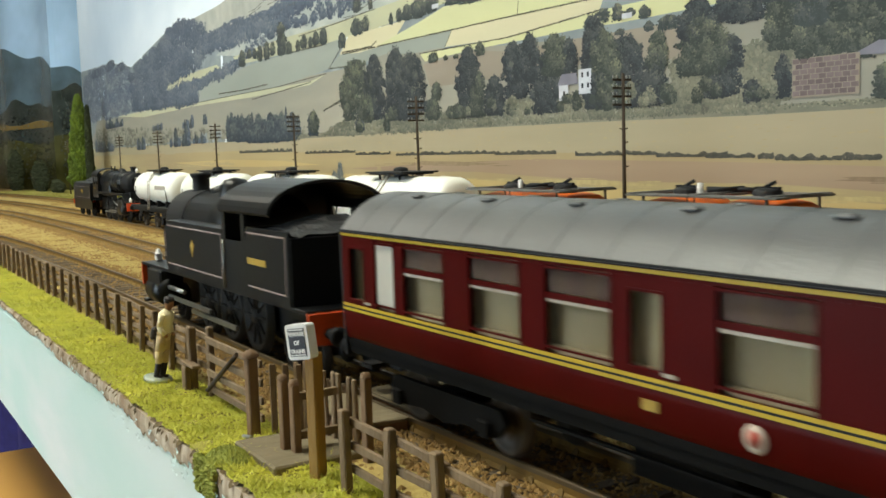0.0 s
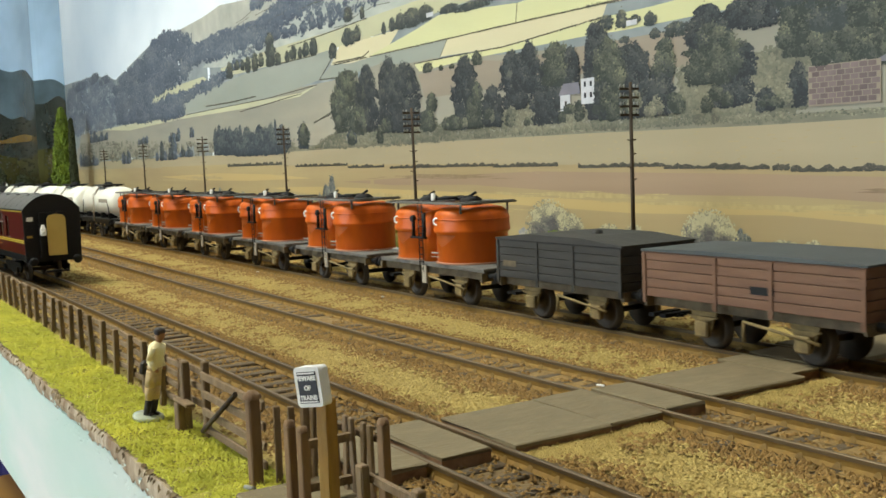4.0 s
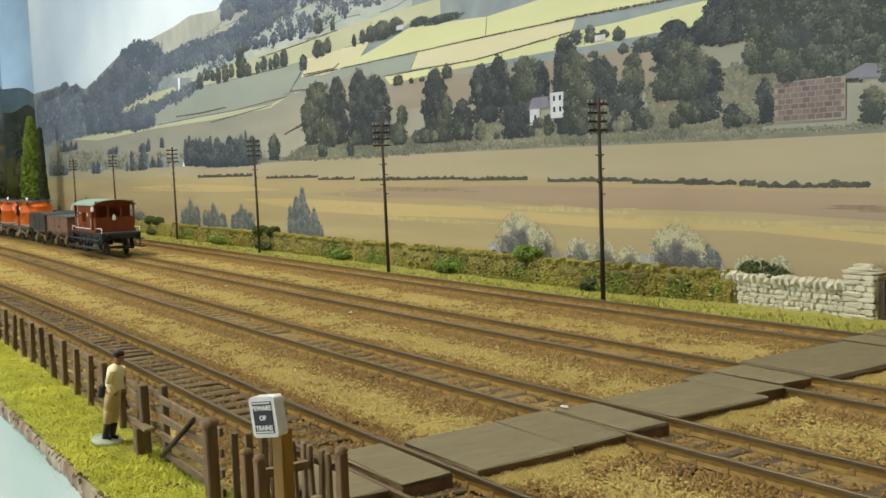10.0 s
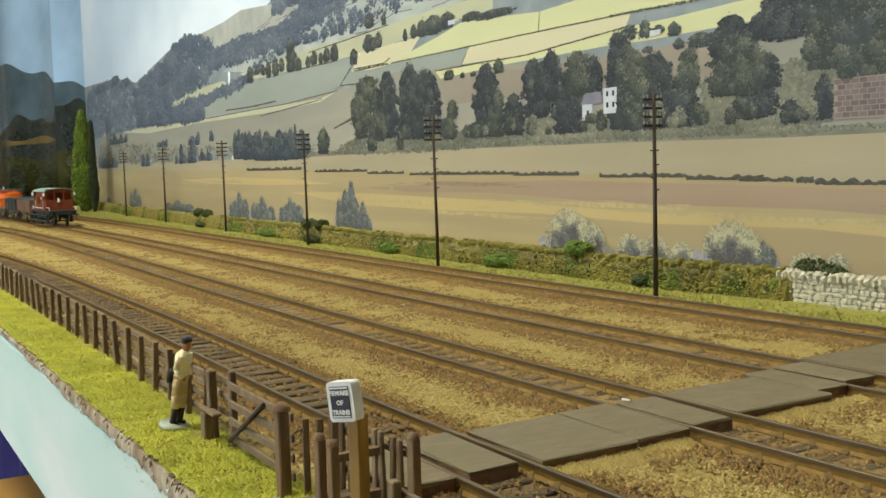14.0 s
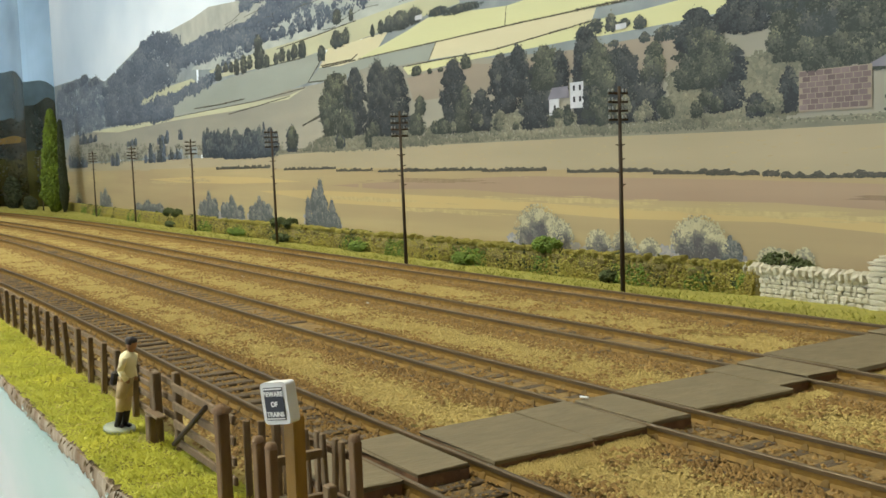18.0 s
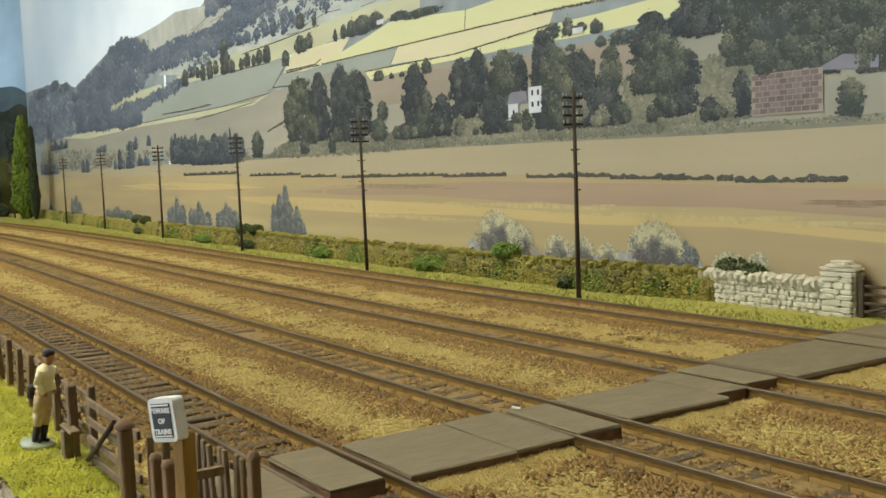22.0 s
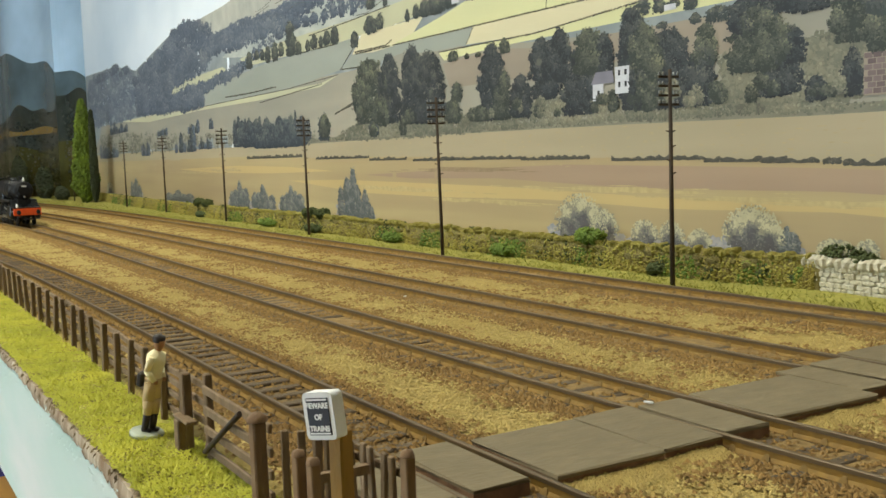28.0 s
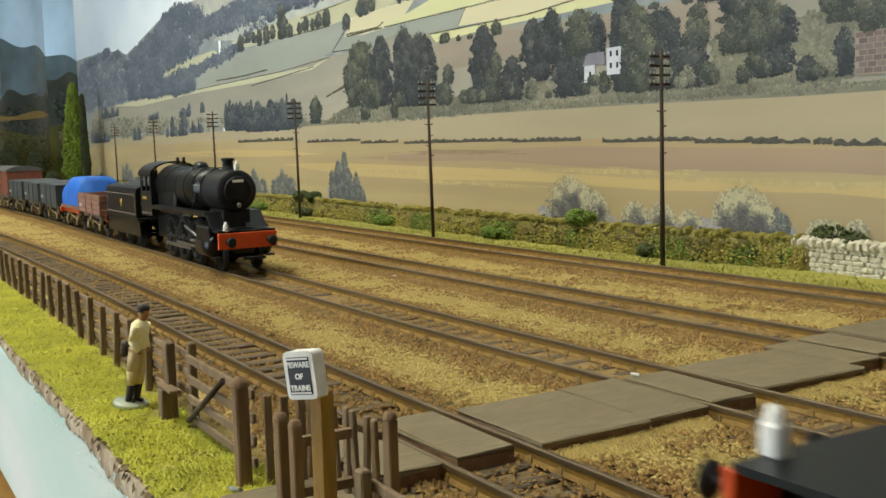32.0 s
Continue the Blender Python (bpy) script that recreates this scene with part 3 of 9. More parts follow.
sky_print = sky_ink("print_sky", (0.94, 0.97, 0.99), (0.40, 0.50, 0.61), 0.40, 0.5)
PRINT = {
    "hill": printed("hill", (0.30, 0.33, 0.29), (0.18, 0.21, 0.20), scale=60, big=12, bigmix=0.5),
    "ridge": printed("ridge", (0.44, 0.44, 0.34), (0.28, 0.29, 0.23), scale=45, big=12),
    "rock": printed("rock", (0.46, 0.48, 0.38), (0.29, 0.32, 0.27), scale=70, big=14, bigmix=0.4, stretch=(0.5, 1, 1.4)),
    "pale": printed("pale", (0.47, 0.46, 0.26), (0.38, 0.38, 0.24), scale=30, stretch=(0.4, 1, 1.6)),
    "green": printed("green", (0.30, 0.32, 0.25), (0.25, 0.27, 0.21), scale=22, stretch=(0.3, 1, 1.8)),
    "yellow": printed("yellow", (0.58, 0.57, 0.27), (0.49, 0.49, 0.26), scale=12, stretch=(0.3, 1, 2.5)),
    "cream": printed("cream", (0.58, 0.53, 0.31), (0.50, 0.46, 0.27), scale=16, stretch=(0.3, 1, 2.5)),
    "mauve": printed("mauve", (0.30, 0.255, 0.18), (0.25, 0.215, 0.15), scale=18, stretch=(0.3, 1, 2.5)),
    "tan": printed("tan", (0.33, 0.305, 0.215), (0.24, 0.235, 0.175), scale=20, big=9, bigmix=0.4, stretch=(0.3, 1, 2)),
    "verge": printed("verge", (0.24, 0.23, 0.15), (0.15, 0.15, 0.105), scale=130, stretch=(0.4, 1, 1.6)),
    "stubble": printed("stubble", (0.375, 0.315, 0.185), (0.305, 0.265, 0.155), scale=14, stretch=(0.3, 1, 3)),
    "ploughed": printed("ploughed", (0.39, 0.285, 0.165), (0.27, 0.195, 0.125), scale=14, big=40, bigmix=0.5, stretch=(0.08, 1, 2.6)),
    "gold": printed("gold", (0.50, 0.39, 0.155), (0.43, 0.32, 0.135), scale=14, big=40, bigmix=0.5, stretch=(0.08, 1, 2.6)),
    "barley": printed("barley", (0.45, 0.37, 0.165), (0.30, 0.225, 0.12), scale=14, big=30, bigmix=0.5, stretch=(0.10, 1, 2.4)),
}


def inks(name, *tones):
    return [printed("%s_%d" % (name, i), c, tuple(v * 0.75 for v in c), scale=300, bump=0) for i, c in enumerate(tones)]


INK = {
    "dark": inks("dark_tree", (0.042, 0.047, 0.046), (0.060, 0.067, 0.063), (0.084, 0.091, 0.078), (0.125, 0.130, 0.098)),
    "leafy": inks("leafy_tree", (0.054, 0.062, 0.050), (0.085, 0.094, 0.070), (0.122, 0.130, 0.088), (0.185, 0.186, 0.115)),
    "far": inks("far_tree", (0.046, 0.057, 0.062), (0.072, 0.086, 0.088), (0.108, 0.120, 0.108), (0.160, 0.168, 0.130)),
    "row": inks("row_tree", (0.060, 0.070, 0.062), (0.085, 0.095, 0.080), (0.130, 0.135, 0.100), (0.200, 0.200, 0.130)),
    "hillwood": inks("hill_wood", (0.080, 0.098, 0.116), (0.108, 0.130, 0.147), (0.145, 0.168, 0.174), (0.200, 0.220, 0.205)),
    "farwood": inks("far_wood", (0.108, 0.135, 0.160), (0.138, 0.166, 0.188), (0.172, 0.198, 0.208), (0.245, 0.260, 0.236)),
    "scrub": inks("scrub", (0.130, 0.132, 0.092), (0.175, 0.174, 0.118), (0.225, 0.218, 0.142), (0.290, 0.275, 0.175)),
    "bush": inks("grey_bush", (0.115, 0.112, 0.100), (0.180, 0.175, 0.140), (0.290, 0.275, 0.180), (0.520, 0.480, 0.270)),
    "spire": inks("blue_bush", (0.105, 0.118, 0.105), (0.180, 0.190, 0.160), (0.265, 0.265, 0.200), (0.370, 0.350, 0.240)),
    "mist": inks("mist", (0.30, 0.305, 0.295), (0.34, 0.335, 0.30), (0.38, 0.365, 0.31), (0.42, 0.395, 0.32)),
    "wall": inks("wall", (0.075, 0.073, 0.055), (0.095, 0.090, 0.066), (0.120, 0.112, 0.078), (0.160, 0.146, 0.095)),
    "straw": inks("straw", (0.270, 0.195, 0.115), (0.300, 0.225, 0.125), (0.430, 0.340, 0.165), (0.480, 0.385, 0.170)),
    "night": inks("shiny_hill", (0.010, 0.012, 0.010), (0.018, 0.021, 0.015), (0.030, 0.034, 0.022), (0.045, 0.050, 0.032)),
}
white_print = printed("white_house", (0.58, 0.59, 0.55), (0.42, 0.43, 0.41), scale=260, big=90, bigmix=0.5)
roof_print = printed("slate_roof", (0.22, 0.21, 0.22), (0.15, 0.15, 0.16), scale=80)
ink_dark = printed("window_dark", (0.03, 0.03, 0.035), (0.02, 0.02, 0.02), scale=80)
brick_print = printed("red_barn", (0.235, 0.180, 0.158), (0.165, 0.128, 0.112), scale=160, random_mix=0.6)
BACK = thing("backdrop_1", "printed landscape backscene sheet of hills, fields and trees", "backdrop", kind="structure")
LAYER = [0]


def on_sheet(x):
    return 0.352 + np.where(x < -0.6, 0.03 * (-x - 0.6) ** 2, 0.0)


def dabs(name, x, z, r, tone, palette, lift, rng, parent=None, place=on_sheet, wide=1.15):
    """Many small four-cornered dabs of ink, each of one of the palette's tones."""
    n = len(x)
    a = rng.random((n, 1)) * 6.283 + np.arange(4)[None] * 1.5708
    k = r[:, None] * (0.6 + 0.7 * rng.random((n, 4)))
    stretch = wide + np.clip(-x - 0.6, 0, 2)[:, None] * 1.3
    px_, pz = x[:, None] + k * np.cos(a) * stretch, z[:, None] + k * np.sin(a)
    py = place(px_) - lift[:, None] if np.ndim(lift) else place(px_) - lift
    v = np.stack([px_, py - 0.00002 * rng.random((n, 1)), pz], 2).reshape(-1, 3).astype(np.float32)
    me = bpy.data.meshes.new(name)
    me.vertices.add(4 * n)
    me.vertices.foreach_set("co", v.ravel())
    me.loops.add(4 * n)
    me.loops.foreach_set("vertex_index", np.arange(4 * n, dtype=np.int32))
    me.polygons.add(n)
    me.polygons.foreach_set("loop_start", np.arange(0, 4 * n, 4, dtype=np.int32))
    for m in INK[palette]:
        me.materials.append(m)
    me.polygons.foreach_set("material_index", np.clip(tone, 0, 3).astype(np.int32))
    me.update(calc_edges=True)
    ob = new(name, me)
    ob.parent = parent or BACK
    return ob


def inside(points, n, rng):
    """Random places within an outline of (x, z)."""
    p = np.array(points)
    lo, hi = p.min(0), p.max(0)
    out = np.zeros((0, 2))
    while len(out) < n:
        c = lo + (hi - lo) * rng.random((4 * n, 2))
        hit = np.zeros(len(c), bool)
        for (xa, za), (xb, zb) in zip(p, np.roll(p, -1, 0)):
            cross = (c[:, 1] > za) != (c[:, 1] > zb)
            with np.errstate(divide="ignore", invalid="ignore"):
                hit ^= cross & (c[:, 0] < (xb - xa) * (c[:, 1] - za) / (zb - za) + xa)
        out = np.concatenate([out, c[hit]])
    return out[:n]


def area(name, key, points):
    """A printed field, cut into narrow upright slices along the bent sheet."""
    LAYER[0] += 1
    lift = 0.00002 + 0.000004 * LAYER[0]
    xs = sorted({p[0] for p in points})
    lo, hi = xs[0], xs[-1]
    cuts = sorted(set([lo + (hi - lo) * i / 50 for i in range(51)] + xs))
    sh = Shape()

    def spans(x):
        hits = []
        for (xa, za), (xb, zb) in zip(points, points[1:] + points[:1]):
            if (xa <= x < xb) or (xb <= x < xa):
                hits.append(za + (zb - za) * (x - xa) / (xb - xa))
        return sorted(hits)

    for a, b in zip(cuts, cuts[1:]):
        e = (b - a) * 1e-4
        A, B = spans(a + e), spans(b - e)
        if len(A) == len(B) and len(A) >= 2:
            for j in range(0, len(A) - 1, 2):
                ya, yb_ = back_y(a) - lift, back_y(b) - lift
                sh.add([(a, ya, A[j]), (b, yb_, B[j]), (b, yb_, B[j + 1]), (a, ya, A[j + 1])], [(0, 1, 2, 3)])
    return part(name, sh, PRINT[key], BACK)


def wood(name, palette, count, size, points):
    """Woodland or scrub: many small crowns, lit from above."""
    LAYER[0] += 1
    rng = np.random.default_rng(LAYER[0])
    c = inside(points, count, rng)
    c = c[np.argsort(-c[:, 1])]
    L = 16
    rc = size * (0.55 + 0.9 * rng.random(count))
    q, s = rng.random((count, L)) * 6.283, np.sqrt(rng.random((count, L)))
    wide = (1.2 + np.clip(-c[:, 0] - 0.6, 0, 2) * 1.3)[:, None]
    dx, dz = s * np.cos(q), s * np.sin(q)
    tint = np.array([noise.noise((x * 22, z * 60, 3.3)) for x, z in c])[:, None]
    tone = 1.45 + 0.95 * (0.9 * dz + 0.45 * dx) + 1.6 * tint + 0.18 * rng.standard_normal((count, L)) + 0.3 * rng.standard_normal((count, 1))
    order = np.repeat(np.arange(count) / count, L) * 0.00008
    lift = 0.00014 + order
    dabs(name, (c[:, :1] + rc[:, None] * dx * wide).ravel(), (c[:, 1:] + rc[:, None] * dz * 0.9).ravel(), np.repeat(rc, L) * 0.30, np.floor(tone).ravel(), palette, lift, rng)


def stroke(name, width, points):
    """A field wall or hedge drawn as a broken dark line."""
    LAYER[0] += 1
    rng = np.random.default_rng(LAYER[0])
    p = np.array(points)
    seg = np.hypot(*np.diff(p, axis=0).T)
    n = int(max(12, seg.sum() / (width * 0.45)))
    t = rng.random(n) * seg.sum()
    cum = np.concatenate([[0], np.cumsum(seg)])
    x, z = np.interp(t, cum, p[:, 0]), np.interp(t, cum, p[:, 1])
    dabs(name, x, z + width * 0.35 * rng.standard_normal(n), np.full(n, width * 0.8), rng.integers(0, 4, n) * (rng.random(n) < 0.6), "wall", 0.00017, rng)


def tree(name, x, z, w, h, palette, seed, shape="tall", leaf=0.00062, lift=0.00018):
    """A printed tree: overlapping leaf masses lit from above, with a ragged outline."""
    rng = np.random.default_rng(seed)
    asp = max(1.0, 1.2 + max(0.0, -x - 0.6) * 1.3)
    wv = w / asp
    m = int(np.clip(9 + wv * h / 0.0052 ** 2, 10, 80))
    rc0 = 0.66 * math.sqrt(wv * h / m)
    rc0 = min(rc0, 0.24 * wv, 0.24 * h)

    def half(q):
        if shape == "spire":
            return 0.5 * max(0.05, 1.0 - q) ** 0.8
        if shape == "hedge":
            return 0.5
        if shape == "round":
            return 0.5 * math.sqrt(max(0.03, 1 - ((q - 0.40) / 0.61) ** 2))
        return 0.5 * min(1.0, (q + 0.25) * 3, math.sqrt(max(0.03, 1 - (max(0.0, q - 0.45) / 0.56) ** 2)))

    qs = np.sort(rng.random(m))[::-1]
    if shape != "hedge":
        qs[0] = 0.98
    X, Z, R, T, O = [], [], [], [], []
    for i, q in enumerate(qs):
        rc = rc0 * (0.65 + 0.7 * rng.random()) * (0.6 if (shape == "spire" and q > 0.5) else 1.0)
        rc *= 1.0 if i % 3 else 0.6
        reach = max(0.0, half(q) * w * (1.0 if i % 3 else 1.16) - rc * asp * 0.85)
        cx, cz = x + reach * rng.uniform(-1, 1), z + rc * 0.7 + q * max(0.0, h - 1.7 * rc)
        n = int(np.clip(3.6 * rc * rc / leaf ** 2, 14, 700))
        a, s = rng.random(n) * 6.283, np.sqrt(rng.random(n)) * (1 + 0.30 * rng.standard_normal(n))
        dx, dz = s * np.cos(a), s * np.sin(a)
        X.append(cx + 0.85 * rc * dx * asp)
        Z.append(np.maximum(cz + 1.2 * rc * dz, z - 0.0006))
        R.append(leaf * (0.6 + 0.8 * rng.random(n)))
        T.append((1.15 if palette not in ("bush", "spire") else 0.75) + 1.05 * (0.95 * dz + 0.40 * dx) + 0.60 * (q - 0.4) + 0.32 * rng.standard_normal(n) + 0.75 * rng.standard_normal())
        O.append(np.full(n, i / m * 0.00006))
    n = int(np.clip(1.3 * w / asp * h / leaf ** 2, 40, 5000))
    q, u = rng.random(n), rng.uniform(-1, 1, n)
    wide_at = np.array([half(v) for v in q])
    edge = 0.80 + 0.16 * np.sin(q * 19 + seed) + 0.10 * np.sin(q * 47 + 2 * seed)
    X.append(x + u * wide_at * w * edge)
    Z.append(z + q * h * 0.96)
    R.append(leaf * (0.7 + 0.8 * rng.random(n)))
    T.append(0.75 + 0.55 * (q - 0.4) + 0.35 * u + 0.6 * rng.standard_normal(n) + 0.7 * np.array([noise.noise((a * 160, b * 160, seed)) for a, b in zip(X[-1], Z[-1])]))
    O.append(np.full(n, -0.00003))
    r = np.concatenate
    if palette == "bush":
        out = np.sqrt(((r(X) - x) / (0.5 * w)) ** 2 + ((r(Z) - z) / h) ** 2)
        patch = np.array([noise.noise((a * 130, b * 130, seed)) for a, b in zip(r(X), r(Z))])
        T = [0.4 + 3.0 * np.clip((out - 0.45) / 0.35, 0, 1) * np.clip((r(Z) - z) / h * 1.9, 0, 1) + 2.2 * patch + 0.5 * rng.standard_normal(len(out))]
    return dabs(name, r(X), r(Z), r(R), np.floor(r(T)), palette, lift + r(O), rng)


part("sky_sheet", Shape().add([(x, back_y(x) + d, z) for d in (0.0, 0.003) for x in [CORNER + (RIGHT_END - CORNER) * i / 60 for i in range(61)] for z in (-0.03, 0.62)], [(122 * d + 2 * i, 122 * d + 2 * i + 2, 122 * d + 2 * i + 3, 122 * d + 2 * i + 1) for d in (0, 1) for i in range(60)]), sky_print, BACK, "pale cloudy sky print")
# fields and hills, far to near
area("hillside", "hill", [(-2.076, 0.2262), (-1.69, 0.2113), (-1.528, 0.1912), (-1.371, 0.2084), (-1.254, 0.2221), (-1.111, 0.2137), (-1.029, 0.2163), (-0.941, 0.2171), (-0.878, 0.2309), (-0.785, 0.2435), (-0.48, 0.256), (1.2, 0.30), (1.2, 0.03), (-0.187, 0.0562), (-0.625, 0.0564), (-2.066, 0.0558)])
area("rocky_hillside", "rock", [(-0.95, 0.2108), (-0.854, 0.2124), (-0.726, 0.2063), (-0.684, 0.2056), (-0.577, 0.1932), (-0.579, 0.1682), (-0.687, 0.1651), (-0.756, 0.1636), (-0.84, 0.1622), (-0.958, 0.1556), (-1.085, 0.1667)])
area("high_meadow", "ridge", [(-1.196, 0.2167), (-1.076, 0.2191), (-1.018, 0.2233), (-0.93, 0.2164), (-0.904, 0.2097), (-0.842, 0.2053), (-0.855, 0.2005), (-0.906, 0.1933), (-1.004, 0.1925), (-1.123, 0.1945)])
area("tan_slope", "tan", [(-1.922, 0.1036), (-1.312, 0.1183), (-0.922, 0.1251), (-0.752, 0.1252), (-0.671, 0.1349), (-0.589, 0.1267), (-0.508, 0.1207), (-0.432, 0.1173), (-0.329, 0.118), (-0.187, 0.1081), (1.2, 0.10), (1.2, 0.06), (-0.187, 0.0693), (-0.434, 0.0727), (-0.624, 0.0739), (-0.829, 0.0741), (-1.321, 0.0767), (-2.012, 0.0803)])
area("pale_strip", "pale", [(-1.027, 0.1602), (-0.895, 0.1641), (-0.756, 0.1643), (-0.687, 0.1661), (-0.617, 0.1679), (-0.545, 0.1676), (-0.545, 0.1581), (-0.688, 0.1512), (-0.786, 0.1493), (-0.959, 0.1502), (-1.01, 0.1511)])
area("green_field", "green", [(-1.169, 0.1373), (-1.03, 0.1447), (-0.959, 0.1481), (-0.862, 0.1491), (-0.75, 0.1494), (-0.753, 0.1417), (-0.777, 0.1279), (-0.845, 0.1233), (-0.901, 0.121), (-1.16, 0.1203)])
area("small_field", "pale", [(-1.306, 0.1509), (-1.228, 0.1559), (-1.087, 0.1573), (-1.068, 0.1519), (-1.155, 0.1469), (-1.315, 0.1427)])
area("cream_patch", "cream", [(-0.736, 0.1511), (-0.688, 0.1512), (-0.638, 0.1522), (-0.661, 0.1377), (-0.717, 0.1357), (-0.754, 0.1377)])
area("green_patch", "green", [(-0.777, 0.1279), (-0.754, 0.1377), (-0.717, 0.1357), (-0.661, 0.1377), (-0.67, 0.1305), (-0.718, 0.1271), (-0.771, 0.1268)])
area("upper_yellow", "yellow", [(-0.687, 0.1376), (-0.613, 0.1489), (-0.584, 0.1543), (-0.545, 0.1526), (-0.495, 0.1493), (-0.446, 0.1515), (-0.345, 0.1562), (-0.203, 0.1563), (-0.203, 0.1408), (-0.345, 0.1367), (-0.404, 0.1371), (-0.493, 0.1379), (-0.575, 0.1376), (-0.629, 0.1369)])
area("olive_patch", "green", [(-0.681, 0.137), (-0.622, 0.137), (-0.574, 0.1375), (-0.584, 0.127), (-0.622, 0.1268), (-0.658, 0.1288)])
area("cream_field", "cream", [(-0.575, 0.1376), (-0.493, 0.1379), (-0.415, 0.1372), (-0.419, 0.1306), (-0.51, 0.1254), (-0.584, 0.127)])
area("lower_yellow", "yellow", [(-0.619, 0.1254), (-0.559, 0.1257), (-0.51, 0.1254), (-0.419, 0.1306), (-0.382, 0.131), (-0.342, 0.1325), (-0.278, 0.1334), (-0.203, 0.1343), (-0.203, 0.1232), (-0.313, 0.1227), (-0.404, 0.1219), (-0.433, 0.1226), (-0.488, 0.1222), (-0.546, 0.122), (-0.612, 0.1197)])
area("mauve_field", "mauve", [(-0.614, 0.1177), (-0.547, 0.1208), (-0.511, 0.1173), (-0.465, 0.1169), (-0.433, 0.1176), (-0.383, 0.1172), (-0.329, 0.1163), (-0.329, 0.0971), (-0.425, 0.1033), (-0.473, 0.101), (-0.548, 0.1011), (-0.606, 0.1011)])
area("left_slope", "tan", [(-1.884, 0.1248), (-1.401, 0.1227), (-1.16, 0.12), (-0.901, 0.1208), (-0.783, 0.1242), (-0.708, 0.1232), (-0.641, 0.122), (-0.644, 0.0825), (-0.765, 0.0799), (-1.059, 0.085), (-1.466, 0.0795), (-1.937, 0.0863)])
area("lane_field", "pale", [(-1.674, 0.1243), (-1.401, 0.1234), (-1.16, 0.12), (-0.963, 0.1202), (-0.819, 0.1202), (-0.783, 0.1242), (-0.82, 0.1173), (-0.964, 0.1154), (-1.185, 0.1167), (-1.457, 0.115)])
area("rough_verge", "verge", [(-0.855, 0.0747), (-0.624, 0.0754), (-0.434, 0.0746), (-0.313, 0.073), (-0.187, 0.0736), (1.2, 0.07), (1.2, 0.066), (-0.187, 0.0693), (-0.313, 0.069), (-0.434, 0.0703), (-0.624, 0.0711), (-0.856, 0.0706)])
area("stubble_field", "stubble", [(-2.058, 0.0765), (-1.322, 0.0739), (-0.856, 0.0706), (-0.624, 0.0711), (-0.434, 0.0703), (-0.313, 0.069), (-0.187, 0.0693), (1.2, 0.066), (1.2, 0.03), (-0.187, 0.0454), (-0.298, 0.0489), (-0.389, 0.0518), (-0.625, 0.0556), (-1.016, 0.0605), (-1.357, 0.0609), (-2.058, 0.0559)])
area("barley_field", "barley", [(-2.06, 0.0635), (-1.356, 0.0624), (-1.015, 0.0617), (-0.625, 0.0564), (-0.389, 0.0523), (-0.298, 0.0496), (-0.187, 0.0464), (1.2, 0.031), (1.2, -0.006), (-0.186, -0.006), (-0.332, -0.006), (-0.629, -0.006), (-2.06, -0.006)])
area("ploughed_band", "ploughed", [(-0.74, 0.0440), (-0.62, 0.0475), (-0.48, 0.0500), (-0.32, 0.0475), (-0.187, 0.0440), (1.2, 0.029), (1.2, 0.012), (-0.187, 0.0330), (-0.30, 0.0375), (-0.42, 0.0372), (-0.55, 0.0420), (-0.66, 0.0415)])
area("gold_band", "gold", [(-0.90, 0.0385), (-0.78, 0.0400), (-0.66, 0.0385), (-0.55, 0.0370), (-0.42, 0.0335), (-0.30, 0.0330), (-0.22, 0.0290), (-0.22, 0.0250), (-0.30, 0.0290), (-0.40, 0.0275), (-0.50, 0.0300), (-0.62, 0.0290), (-0.75, 0.0300)])
area("gold_band", "gold", [(-1.30, 0.0500), (-1.05, 0.0530), (-0.90, 0.0510), (-0.80, 0.0470), (-0.95, 0.0450), (-1.15, 0.0455)])
wood("hill_wood", "hillwood", 1500, 0.0042, [(-1.548, 0.1849), (-1.436, 0.1954), (-1.339, 0.2067), (-1.268, 0.2218), (-1.196, 0.2183), (-1.127, 0.2057), (-1.125, 0.1855), (-1.13, 0.1706), (-1.153, 0.1594), (-1.228, 0.1559), (-1.306, 0.1509), (-1.316, 0.1375), (-1.532, 0.1292), (-1.544, 0.1622)])
wood("far_wood", "farwood", 700, 0.0045, [(-2.019, 0.215), (-1.711, 0.2126), (-1.675, 0.1987), (-1.567, 0.1965), (-1.534, 0.1818), (-1.537, 0.1293), (-1.674, 0.1243), (-2.06, 0.1306)])
wood("valley_wood", "hillwood", 500, 0.0042, [(-1.308, 0.1413), (-1.23, 0.146), (-1.155, 0.146), (-1.067, 0.1527), (-1.001, 0.1537), (-1.011, 0.1483), (-1.09, 0.1425), (-1.169, 0.137), (-1.167, 0.121), (-1.351, 0.1231), (-1.528, 0.129)])
wood("wood_belt", "hillwood", 620, 0.0042, [(-1.128, 0.1914), (-1.041, 0.1939), (-0.906, 0.1931), (-0.842, 0.2039), (-0.808, 0.1972), (-0.772, 0.2021), (-0.747, 0.2053), (-0.761, 0.1965), (-0.838, 0.1841), (-0.886, 0.1758), (-0.955, 0.1746), (-1.007, 0.1711), (-1.084, 0.1755), (-1.132, 0.1738)])
wood("cliff_wood", "hillwood", 420, 0.0042, [(-0.927, 0.215), (-0.91, 0.222), (-0.873, 0.2264), (-0.826, 0.2295), (-0.7, 0.2146), (-0.731, 0.2061), (-0.772, 0.2021), (-0.808, 0.1981), (-0.842, 0.2058), (-0.882, 0.2086), (-0.923, 0.2077)])
